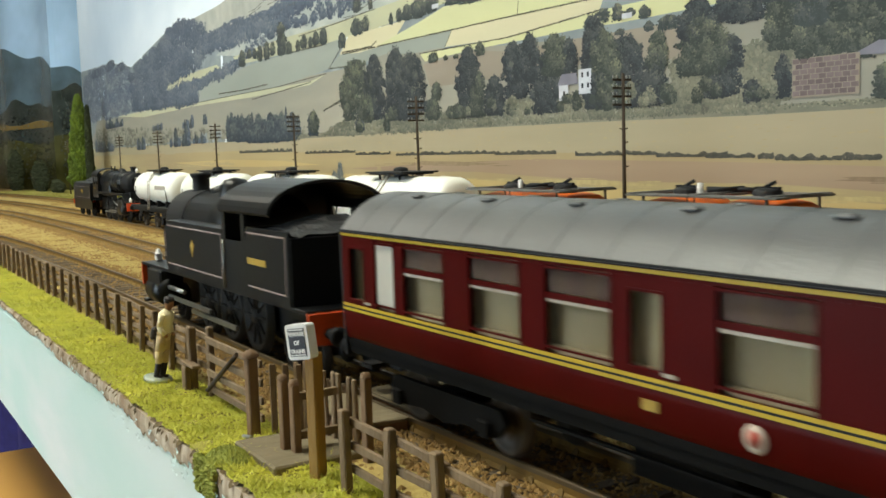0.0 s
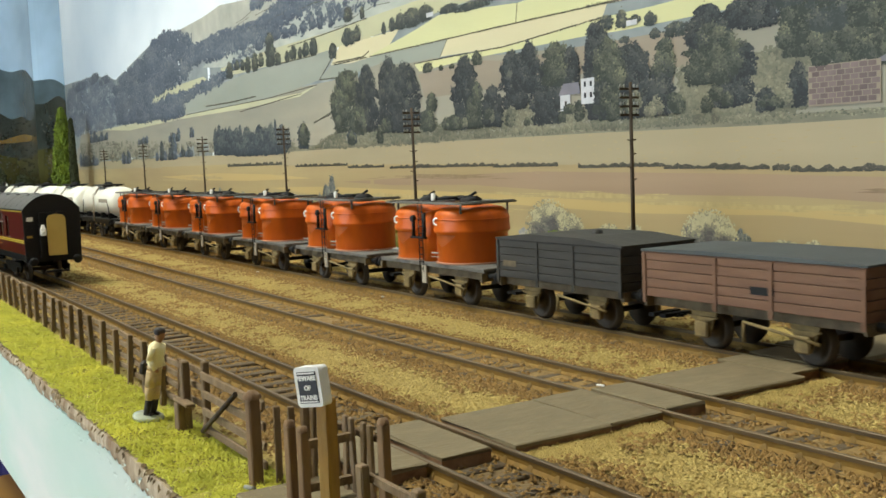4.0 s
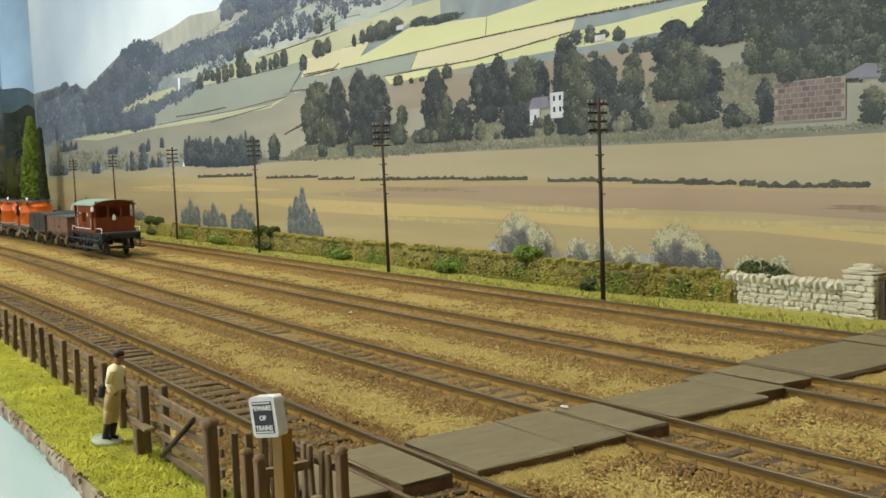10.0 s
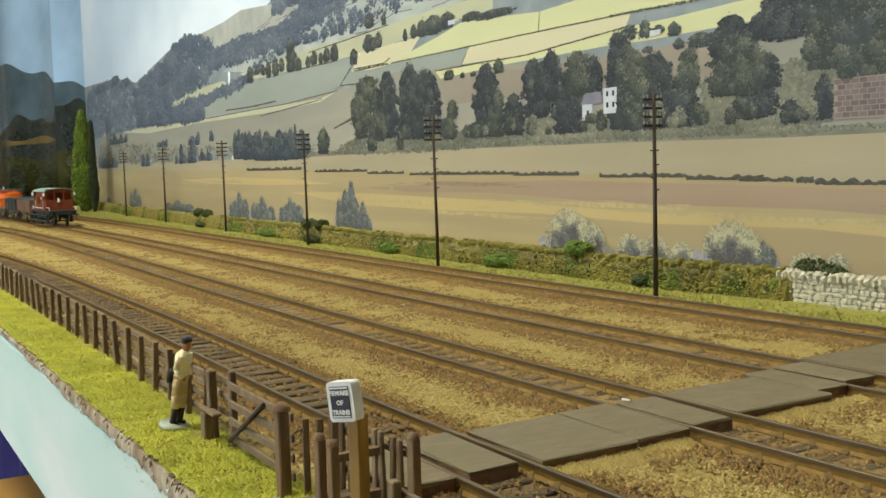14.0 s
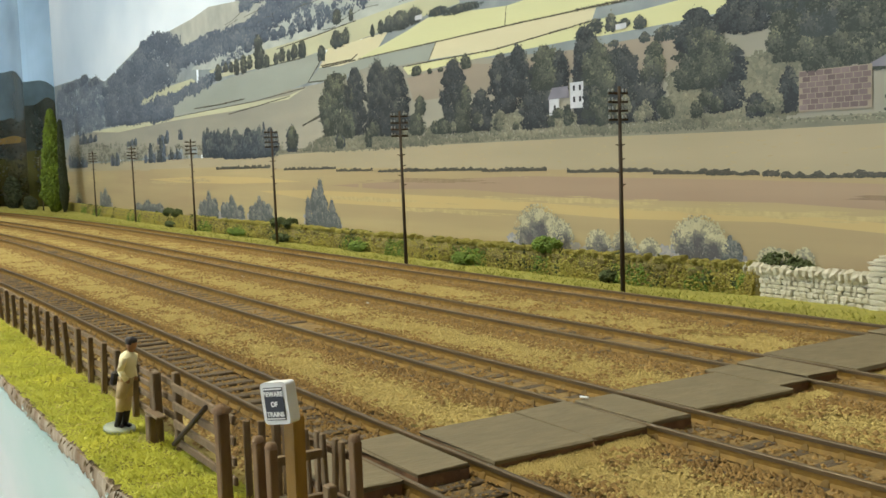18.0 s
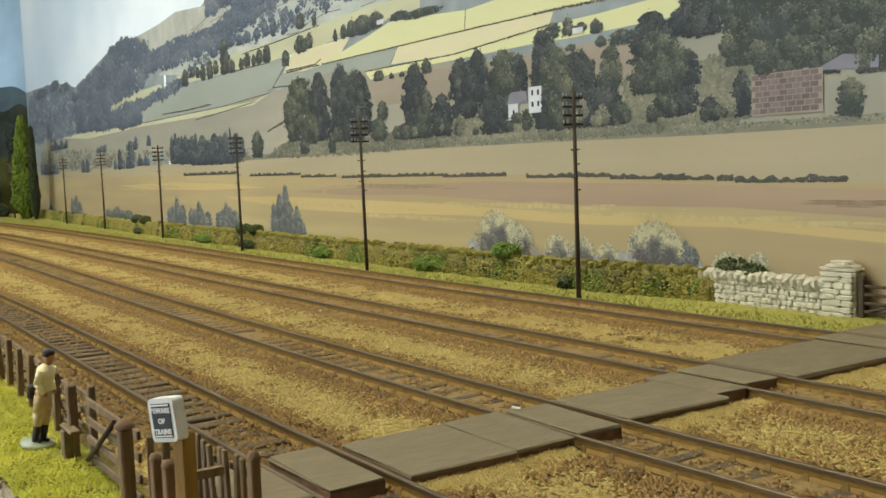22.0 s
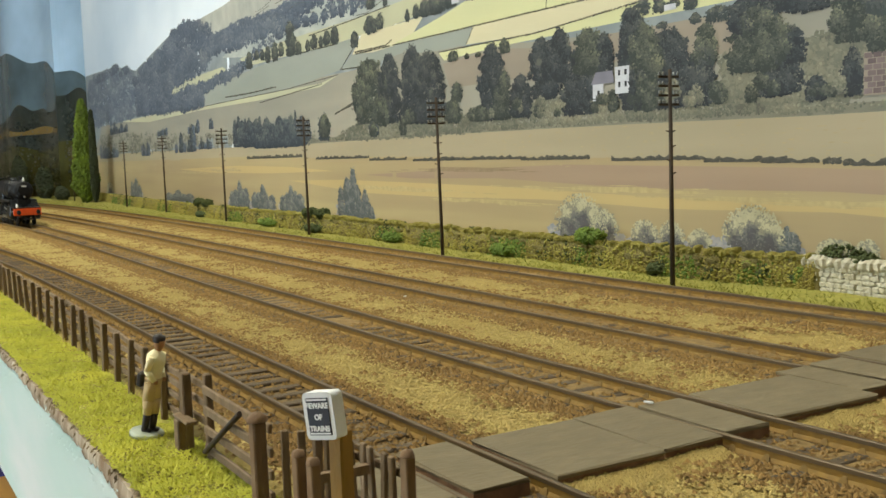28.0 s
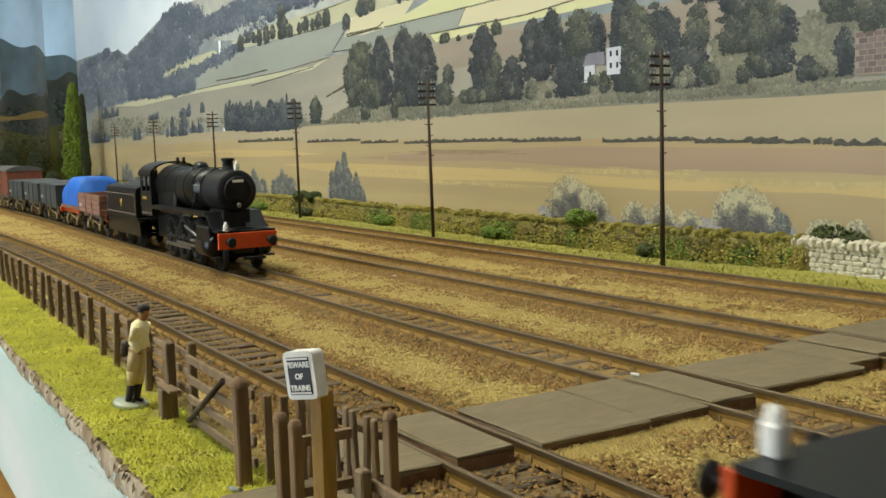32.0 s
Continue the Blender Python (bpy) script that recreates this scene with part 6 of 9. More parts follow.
def shrub(name, label, category, x, y, z0, w, h, material, seed, count, leaf, group=""):
    ob = thing(name, label, category, group, at=pose(x, y, z0))
    stem = Shape()
    rng = random.Random(seed)
    for i in range(5):
        q = 6.28 * i / 5
        stem.rod((0, 0, -0.002), (0.3 * w * math.cos(q), 0.15 * w * math.sin(q), h * rng.uniform(0.5, 0.8)), 0.0006, 5, 0.0002)
    part("stems", stem, pole_mat, ob)
    r = np.random.default_rng(seed)
    p = r.standard_normal((count, 3))
    p /= np.linalg.norm(p, axis=1)[:, None]
    p *= (0.55 + 0.45 * r.random((count, 1)) ** 0.5)
    p[:, 0] *= w / 2
    p[:, 1] *= min(w, 0.012) / 2
    p[:, 2] = h * 0.52 + p[:, 2] * h * 0.5 + 0.12 * h * np.sin(p[:, 0] * 900)
    v, t = scatter(p, leaf, 0.9, r)
    part("leaves", triangles("leaves", v, t, material), material, ob)


def greenery():
    i = 0
    for x, w, h, m in ((-0.4440, 0.022, 0.0075, bright_leaf), (-0.3300, 0.007, 0.008, dark_leaf), (-0.3150, 0.006, 0.0070, dark_leaf), (-0.3125, 0.006, 0.0085, bright_leaf), (-0.5200, 0.024, 0.006, bright_leaf), (-0.6600, 0.026, 0.006, bright_leaf), (-0.9150, 0.045, 0.006, bright_leaf), (-0.3880, 0.010, 0.005, dark_leaf), (-0.8050, 0.034, 0.0055, dark_leaf), (-1.1350, 0.030, 0.0050, dark_leaf), (-1.1580, 0.016, 0.0080, dark_leaf), (-1.1240, 0.014, 0.0075, dark_leaf), (-0.8200, 0.026, 0.0072, dark_leaf), (-0.7940, 0.012, 0.0074, dark_leaf)):
        low = h < 0.0065
        shrub("bush", "small %s scenic bush against the old wall" % ("bright green" if m is bright_leaf else "dark green"), "bush", x, hedge_y(x) - (0.005 if low else 0.001), 0.009 if (h > 0.007 and w > 0.008) else -0.002, w, h, m, 60 + i, 700, 0.0009, "lineside bushes")
        i += 1
    for x, w, h in ((-0.2950, 0.022, 0.0075), (-0.2840, 0.014, 0.005)):
        shrub("bush", "grey-green straggling bush behind the stone wall", "bush", x, 0.3497, 0.008, w, h, dark_leaf, 90 + i, 420, 0.0008, "lineside bushes")
        i += 1
    for k, (x, y, w, h) in enumerate(((-2.16, 0.345, 0.16, 0.055), (-2.34, 0.325, 0.20, 0.075), (-2.55, 0.30, 0.20, 0.06), (-2.02, 0.352, 0.10, 0.02))):
        shrub("bush", "dark green scenic bush at the bend of the line", "bush", x, y, -0.003, w, h, shade_leaf, 120 + k, 1500, 0.0035, "far bushes")
    tree = thing("poplar_tree", "tall narrow bright green model poplar", "tree", at=pose(-1.795, 0.352, -0.003))
    part("trunk", Shape().rod((0, 0, -0.002), (0, 0, 0.15), 0.0025, 8, 0.0006), pole_mat, tree)
    r = np.random.default_rng(77)
    n = 5200
    q = r.random(n)
    a = r.random(n) * 6.283
    rad = 0.021 * np.minimum(1, (q + 0.05) * 5) * (1.02 - q) ** 0.55 * (0.5 + 0.5 * r.random(n) ** 0.5) * (1 + 0.25 * np.sin(a * 5 + q * 30))
    v, t = scatter(np.stack([rad * np.cos(a), rad * np.sin(a), 0.004 + 0.164 * q], 1), 0.0022, 1.3, r)
    part("crown", triangles("crown", v, t, poplar_leaf), poplar_leaf, tree)
    # Thin dark crown stands in for the shadow strip where the two sheets meet.
    dark = thing("poplar_tree", "thin dark leafy strip added for the shadow where the sheets meet", "tree", at=pose(-1.774, 0.362, -0.003))
    part("trunk", Shape().rod((0, 0, -0.002), (0, 0, 0.15), 0.0025, 8, 0.0006), pole_mat, dark)
    rad = 0.007 * np.minimum(1, (q + 0.05) * 5) * (1.02 - q) ** 0.45 * (0.5 + 0.5 * r.random(n) ** 0.5)
    v, t = scatter(np.stack([rad * np.cos(a), rad * np.sin(a), 0.004 + 0.146 * q], 1), 0.0018, 1.3, r)
    part("crown", triangles("crown", v, t, shade_leaf), shade_leaf, dark)
    for x, k in ((-0.4105, 2.2), (-0.2985, 2.2), (-0.565, 2.6)):
        d = 3
        tagged(part("paper_scrap", Shape().box(-0.0009, 0.0009, -0.0004, 0.0004, 0, 0.0008, 0.0001), sign_white), "tiny white scrap lying on the ballast", "scrap", "white scraps").matrix_world = pose(x, track_y(d, x) + (-0.013 if x != -0.2985 else -0.001), -0.0032, 0, 0, 40 * k)
    tagged(part("paper_scrap", Shape().box(-0.0012, 0.0012, -0.0003, 0.0003, 0, 0.0005, 0.0001), sign_white), "tiny white scrap lying on the crossing", "scrap", "white scraps").matrix_world = pose(-0.1930, 0.1560, 0.0005, 0, 0, 20)
    tagged(part("paper_scrap", Shape().box(-0.0009, 0.0009, -0.0005, 0.0005, 0, 0.0008, 0.0001), sign_white), "tiny white scrap lying on the gravel", "scrap", "white scraps").matrix_world = pose(-0.1655, 0.1920, -0.0034, 0, 0, 70)


greenery()

# ---- rolling stock ----
maroon = mat("maroon_coach_paint", (0.064, 0.0024, 0.0016), (0.050, 0.0019, 0.0013), rough=0.38, spec=0.06, scale=90, bump=0.04, bscale=300, big=25)
coach_roof = mat("grey_coach_roof", (0.100, 0.100, 0.098), (0.064, 0.065, 0.066), rough=0.40, spec=0.5, scale=120, bump=0.1, stretch=(0.4, 1, 1))
dark_frame = mat("black_underframe", (0.0065, 0.006, 0.0055), (0.004, 0.004, 0.004), spec=0.06, rough=0.7, scale=200, bump=0.15)
matt_black = mat("matt_black", (0.011, 0.011, 0.012), (0.007, 0.007, 0.008), spec=0.25, rough=0.6, scale=200, bump=0.1)
loco_black = mat("locomotive_black", (0.007, 0.008, 0.009), (0.004, 0.0045, 0.005), spec=0.32, rough=0.36, scale=150, bump=0.06, bscale=400)
yellow_line = mat("yellow_lining", (0.50, 0.35, 0.012), (0.42, 0.28, 0.010), rough=0.45, scale=200, bump=0)
red_line = mat("grey_red_lining", (0.36, 0.30, 0.28), (0.24, 0.17, 0.16), rough=0.45, scale=200, bump=0)
window_tan = mat("coach_interior", (0.225, 0.178, 0.095), (0.125, 0.092, 0.048), rough=0.7, scale=110, bump=0, stretch=(1, 1, 0.35), big=45, bigmix=0.4)
mat("coach_seat", (0.27, 0.215, 0.13), (0.17, 0.13, 0.08), rough=0.8, scale=200, bump=0)
frosted = mat("frosted_window", (0.56, 0.53, 0.46), (0.44, 0.41, 0.34), rough=0.4, scale=100, bump=0)
vent_pale = mat("pale_window_bar", (0.42, 0.38, 0.32), (0.30, 0.26, 0.21), rough=0.5, scale=100, bump=0)
end_board = mat("yellow_end_board", (0.60, 0.43, 0.12), (0.50, 0.35, 0.09), rough=0.6, scale=100, bump=0.1)
white_paint = mat("white_paint", (0.82, 0.81, 0.78), (0.70, 0.69, 0.66), rough=0.45, scale=300, bump=0.05)
buffer_red = mat("buffer_beam_red", (0.66, 0.080, 0.008), (0.50, 0.055, 0.007), rough=0.4, scale=200, bump=0.05)
orange = mat("orange_hopper_paint", (0.70, 0.138, 0.004), (0.44, 0.076, 0.004), rough=0.42, spec=0.3, scale=150, bump=0.06, big=45, bigmix=0.45, stretch=(1, 1, 0.35))
mat("dusty_ring", (0.42, 0.20, 0.12), (0.30, 0.13, 0.07), rough=0.8, scale=200, bump=0.1)
# Hopper orange with the shadow below the silo belt mixed into its colour.
shaded_orange = mat("stained_hopper_paint", (0.42, 0.090, 0.008), (0.27, 0.060, 0.008), rough=0.6, spec=0.2, scale=200, bump=0.1, stretch=(1, 1, 0.3))
hopper_top = mat("grey_walkway", (0.175, 0.168, 0.158), (0.085, 0.080, 0.074), rough=0.75, scale=250, bump=0.3)
wagon_frame = mat("dusty_wagon_frame", (0.165, 0.130, 0.080), (0.070, 0.055, 0.036), rough=0.8, scale=250, bump=0.3)
rust_gear = mat("rusty_axle_gear", (0.30, 0.220, 0.095), (0.11, 0.080, 0.038), rough=0.85, scale=300, bump=0.3)
wheel_mat = mat("brown_wheel", (0.075, 0.056, 0.036), (0.035, 0.027, 0.019), rough=0.6, scale=300, bump=0.1)
milk_white = mat("milk_tank_white", (0.90, 0.89, 0.82), (0.82, 0.80, 0.70), rough=0.35, scale=60, bump=0.03, big=20, bigmix=0.2)
planks_dark = mat("dark_grey_planks", (0.046, 0.043, 0.040), (0.026, 0.025, 0.023), rough=0.7, scale=250, bump=0.3, stretch=(0.2, 1, 1))
planks_brown = mat("brown_planks", (0.19, 0.100, 0.060), (0.135, 0.070, 0.044), rough=0.7, scale=250, bump=0.3, stretch=(0.2, 1, 1))
sheet_grey = mat("slate_grey_sheet", (0.075, 0.085, 0.09), (0.05, 0.056, 0.06), rough=0.6, scale=60, bump=0.2)
van_red = mat("van_bauxite", (0.20, 0.050, 0.018), (0.15, 0.037, 0.014), spec=0.15, rough=0.6, scale=200, bump=0.15, stretch=(1, 1, 0.3))
van_roof = mat("grey_green_roof", (0.26, 0.34, 0.28), (0.20, 0.26, 0.22), rough=0.6, scale=100, bump=0.1)
step_grey = mat("dark_blue_grey", (0.034, 0.042, 0.046), (0.020, 0.025, 0.028), rough=0.6, scale=200, bump=0.15)
tarp_blue = mat("blue_tarpaulin", (0.02, 0.16, 0.62), (0.012, 0.09, 0.42), rough=0.5, scale=80, bump=0.3)
raw_wood = mat("bare_wood_wagon", (0.26, 0.135, 0.095), (0.18, 0.085, 0.06), rough=0.75, scale=250, bump=0.3, stretch=(0.2, 1, 1))
mineral_grey = mat("grey_steel_wagon", (0.046, 0.052, 0.052), (0.026, 0.029, 0.030), rough=0.65, scale=120, bump=0.2)
van_brown = mat("brown_van_paint", (0.20, 0.062, 0.035), (0.14, 0.045, 0.028), rough=0.6, scale=200, bump=0.2)
coal = mat("loco_coal", (0.03, 0.03, 0.032), (0.015, 0.015, 0.016), rough=0.7, scale=300, bump=0.9, bscale=700)
steel = mat("motion_steel", (0.30, 0.30, 0.29), (0.18, 0.18, 0.17), rough=0.35, metal=0.8, scale=200, bump=0)
gilt = mat("gilt_figures", (0.40, 0.26, 0.035), (0.30, 0.19, 0.03), rough=0.5, scale=200, bump=0)
mat("engine_wheel", (0.022, 0.020, 0.017), (0.011, 0.010, 0.009), rough=0.6, spec=0.2, scale=300, bump=0.1)
WHEELS = {}


def wheelset(parent, x, r, gear=None, spokes=False):
    """Two wheels on an axle."""
    key = (r, spokes)
    if key not in WHEELS:
        sh = Shape()
        for s in (-1, 1):
            sh.lathe(((s * 0.0070, 0.0), (s * 0.0070, r * 1.10), (s * 0.0074, r * 1.10), (s * 0.0076, r), (s * 0.0090, r * 0.985), (s * 0.0090, r * 0.82), (s * 0.0084, r * 0.78), (s * 0.0084, r * 0.22), (s * 0.0094, r * 0.20), (s * 0.0096, 0.0)), "y", (0, 0, 0), 22)
            if spokes:
                for i in range(10):
                    q = 6.2832 * i / 10
                    sh.rod((0.2 * r * math.cos(q), s * 0.0087, 0.2 * r * math.sin(q)), (0.82 * r * math.cos(q), s * 0.0087, 0.82 * r * math.sin(q)), 0.00045, 5)
        sh.rod((0, -0.007, 0), (0, 0.007, 0), 0.0010, 8)
        WHEELS[key] = sh.mesh("wheelset", MATS["engine_wheel"] if spokes else wheel_mat)
    ob = part("wheelset", WHEELS[key], wheel_mat, parent)
    ob.location = (x, 0, r)
    return ob


def buffers(parent, x, z=0.0138, sign=1, material=None):
    for y in (-0.0115, 0.0115):
        part("buffer", Shape().lathe(((0, 0.0013), (sign * 0.0030, 0.0011), (sign * 0.0030, 0.0007), (sign * 0.0050, 0.0007), (sign * 0.0052, 0.0024), (sign * 0.0060, 0.0024), (sign * 0.0063, 0.0012), (sign * 0.0063, 0.0)), "x", (x, y, z), 14), material or matt_black, parent)
    part("coupling", Shape().box(min(x, x + sign * 0.0085), max(x, x + sign * 0.0085), -0.0012, 0.0012, 0.0060, 0.0070).box(min(x + sign * 0.006, x + sign * 0.0085), max(x + sign * 0.006, x + sign * 0.0085), -0.0060, 0.0060, 0.0062, 0.0074), matt_black, parent)


def four_wheel_chassis(v, length, base, r=0.0062, deck=0.0150, frame=None, gear=None):
    """Solebars, headstocks, axleguards, brake gear, buffers and wheels of a short wagon."""
    frame, gear = frame or wagon_frame, gear or rust_gear
    h = length / 2
    for y in (-0.0128, 0.0128):
        part("solebar", Shape().box(-h, h, y - 0.0006, y + 0.0006, deck - 0.0033, deck - 0.0004, 0.0002), frame, v)
    for s in (-1, 1):
        part("headstock", Shape().box(min(s * h, s * (h - 0.0014)), max(s * h, s * (h - 0.0014)), -0.0158, 0.0158, deck - 0.0036, deck - 0.0004, 0.0002), frame, v)
        buffers(v, s * h, deck - 0.0016, s)
    for x in (-base / 2, base / 2):
        wheelset(v, x, r)
        for s in (-1, 1):
            y = s * 0.0122
            g = part("axleguard", Shape().plate([(x - 0.0050, deck - 0.0034), (x + 0.0050, deck - 0.0034), (x + 0.0018, r - 0.0022), (x - 0.0018, r - 0.0022)], y - 0.0003, y + 0.0003), gear, v)
            part("axlebox", Shape().box(x - 0.0026, x + 0.0026, y - 0.0006 + s * 0.0014, y + 0.0006 + s * 0.0014, r - 0.0022, r + 0.0026, 0.0005), gear, g)
            part("spring", Shape().plate([(x - 0.0062, r + 0.0040), (x - 0.003, r + 0.0028), (x + 0.003, r + 0.0028), (x + 0.0062, r + 0.0040), (x + 0.003, r + 0.0040), (x - 0.003, r + 0.0040)], y + s * 0.0008 - 0.0003, y + s * 0.0008 + 0.0003), gear, g)
    for s in (-1, 1):
        part("brake_lever", Shape().rod((-0.002, s * 0.0138, deck - 0.0045), (base / 2 + 0.006, s * 0.0142, deck - 0.0078), 0.0005, 6).rod((-0.002, s * 0.0136, deck - 0.0045), (-0.002, s * 0.0136, deck - 0.0105), 0.0005, 6), gear, v)


def hopper_wagon():
    v = thing("cement_hopper_wagon", "orange bulk cement hopper wagon with a grey roof walkway", "railway wagon", "cement hopper wagons")
    four_wheel_chassis(v, 0.0820, 0.0420)
    part("deck", Shape().box(-0.0415, 0.0415, -0.0150, 0.0150, 0.0148, 0.0164, 0.0002), hopper_top, v)
    prof = ((0.0164, 0.0), (0.0164, 0.0146), (0.0172, 0.0149), (0.0285, 0.0149), (0.0291, 0.0157), (0.0296, 0.0160), (0.0304, 0.0160), (0.0308, 0.0158), (0.0345, 0.0158), (0.0362, 0.0155), (0.0377, 0.0146), (0.0389, 0.0128), (0.0398, 0.0090), (0.0402, 0.0))
    for cx in (-0.0215, 0.0115):
        hp = part("silo", Shape().lathe(prof, "z", (cx, 0, 0), 36), orange, v, "round orange cement silo")
        part("silo_flange", Shape().lathe(((0.0343, 0.0158), (0.0344, 0.0160), (0.0348, 0.0160), (0.0349, 0.0157)), "z", (cx, 0, 0), 36), orange, hp)
        part("foot_ring", Shape().lathe(((0.0164, 0.0146), (0.0164, 0.0156), (0.0168, 0.0156), (0.0171, 0.0149)), "z", (cx, 0, 0), 36), MATS["dusty_ring"], hp, "pale dusty ring at the foot")
        for s in (-1, 1):
            # Darker V under the belt: the bulge's shadow is put into the paint colour.
            shield = Shape()
            cells = 10
            for j in range(cells + 1):
                q = (-1 + 2 * j / cells)
                t = q * 0.52
                for z in (0.0284, 0.0284 - 0.0052 * (1 - abs(q)) ** 0.8):
                    shield.v.append((cx + 0.01497 * math.sin(t), s * 0.01497 * math.cos(t), z))
            shield.f += [(2 * j, 2 * j + 2, 2 * j + 3, 2 * j + 1) for j in range(cells)]
            part("stain", shield, shaded_orange, hp, "darker patch under the belt, its shade put into the colour")
            part("roundel", Shape().lathe(((s * 0.0, 0.0010), (s * 0.0003, 0.0010), (s * 0.0003, 0.0018), (s * 0.0, 0.0018)), "y", (0, 0, 0), 18), white_paint, hp, "pale painted ring").matrix_world = pose(cx - 0.0032, s * 0.01540, 0.0338, 0, 0, -s * 12)
            part("lettering", Shape().box(-0.0035, 0.0025, -0.0001, 0.0001, 0.0205, 0.0211).box(-0.0035, 0.0015, -0.0001, 0.0001, 0.0190, 0.0193), vent_pale, hp, "pale lettering bars").matrix_world = pose(cx - 0.0040, s * 0.0146, 0, 0, 0, -s * 16)
    for s in (-1, 1):
        part("middle_fairing", Shape().lathe(((0.0164, 0.0), (0.0164, 0.0066), (0.0350, 0.0066), (0.0372, 0.0050), (0.0378, 0.0)), "z", (-0.0052, s * 0.0062, 0), 18), orange, v)
    for s in (-1, 1):
        lad = Shape()
        for x in (-0.0066, -0.0036):
            lad.rod((x, s * 0.0152, 0.012), (x, s * 0.0152, 0.0412), 0.00022, 5)
        for i in range(9):
            lad.rod((-0.0066, s * 0.0152, 0.0135 + 0.003 * i), (-0.0036, s * 0.0152, 0.0135 + 0.003 * i), 0.00022, 5)
        part("ladder", lad, matt_black, v)
        part("valve_gear", Shape().box(-0.0130, -0.0010, s * 0.0150 - 0.0008, s * 0.0150 + 0.0008, 0.0262, 0.0270).rod((-0.0115, s * 0.0148, 0.0270), (-0.0115, s * 0.0148, 0.0360), 0.0008, 8).rod((-0.0020, s * 0.0152, 0.0262), (-0.0020, s * 0.0152, 0.0372), 0.0008, 8).rod((-0.0115, s * 0.0142, 0.0345), (-0.0115, s * 0.0158, 0.0345), 0.0013, 8), matt_black, v)
        part("vacuum_plate", Shape().box(-0.0050, -0.0016, s * 0.0150 - 0.0003, s * 0.0150 + 0.0003, 0.0075, 0.0150), vent_pale, v, "pale hanging plate")
    top = part("walkway", Shape().box(-0.0350, 0.0272, -0.0150, -0.0088, 0.0408, 0.0415, 0.0001).box(-0.0350, 0.0252, 0.0088, 0.0135, 0.0408, 0.0415, 0.0001).box(-0.0350, -0.0300, -0.0088, 0.0088, 0.0408, 0.0415).box(0.0205, 0.0252, -0.0088, 0.0088, 0.0408, 0.0415).box(-0.0085, -0.0020, -0.0088, 0.0088, 0.0408, 0.0415), hopper_top, v)
    for x in (-0.0332, -0.0055, 0.0232):
        part("walkway_joint", Shape().box(x - 0.0016, x + 0.0016, -0.0146, 0.0128, 0.0416, 0.0419), hopper_top, top)
    for x in (-0.0215, 0.0115):
        part("hatch", Shape().lathe(((0.0398, 0.0046), (0.0424, 0.0046), (0.0432, 0.0034), (0.0436, 0.0)), "z", (x, 0, 0), 14), matt_black, top)
        part("hatch_clamp", Shape().box(x - 0.0048, x + 0.0048, -0.0006, 0.0006, 0.0430, 0.0438).rod((x - 0.001, 0, 0.0436), (x + 0.0022, 0.001, 0.0452), 0.0006, 6), matt_black, top)
    part("pipe", Shape().rod((-0.016, 0.0035, 0.0425), (0.006, 0.0035, 0.0425), 0.0008, 8).rod((-0.009, -0.004, 0.0424), (-0.002, 0.005, 0.0430), 0.0007, 8), matt_black, top)
    part("white_cap", Shape().lathe(((0.0412, 0.0010), (0.0446, 0.0010), (0.0450, 0.0)), "z", (-0.012, -0.004, 0), 8), white_paint, top, "small white valve cap")
    for x in (-0.030, 0.021):
        for y in (-0.0115, 0.0115):
            part("walkway_bracket", Shape().rod((x, y, 0.0370), (x, y, 0.0410), 0.0005, 6), hopper_top, top)
    return v


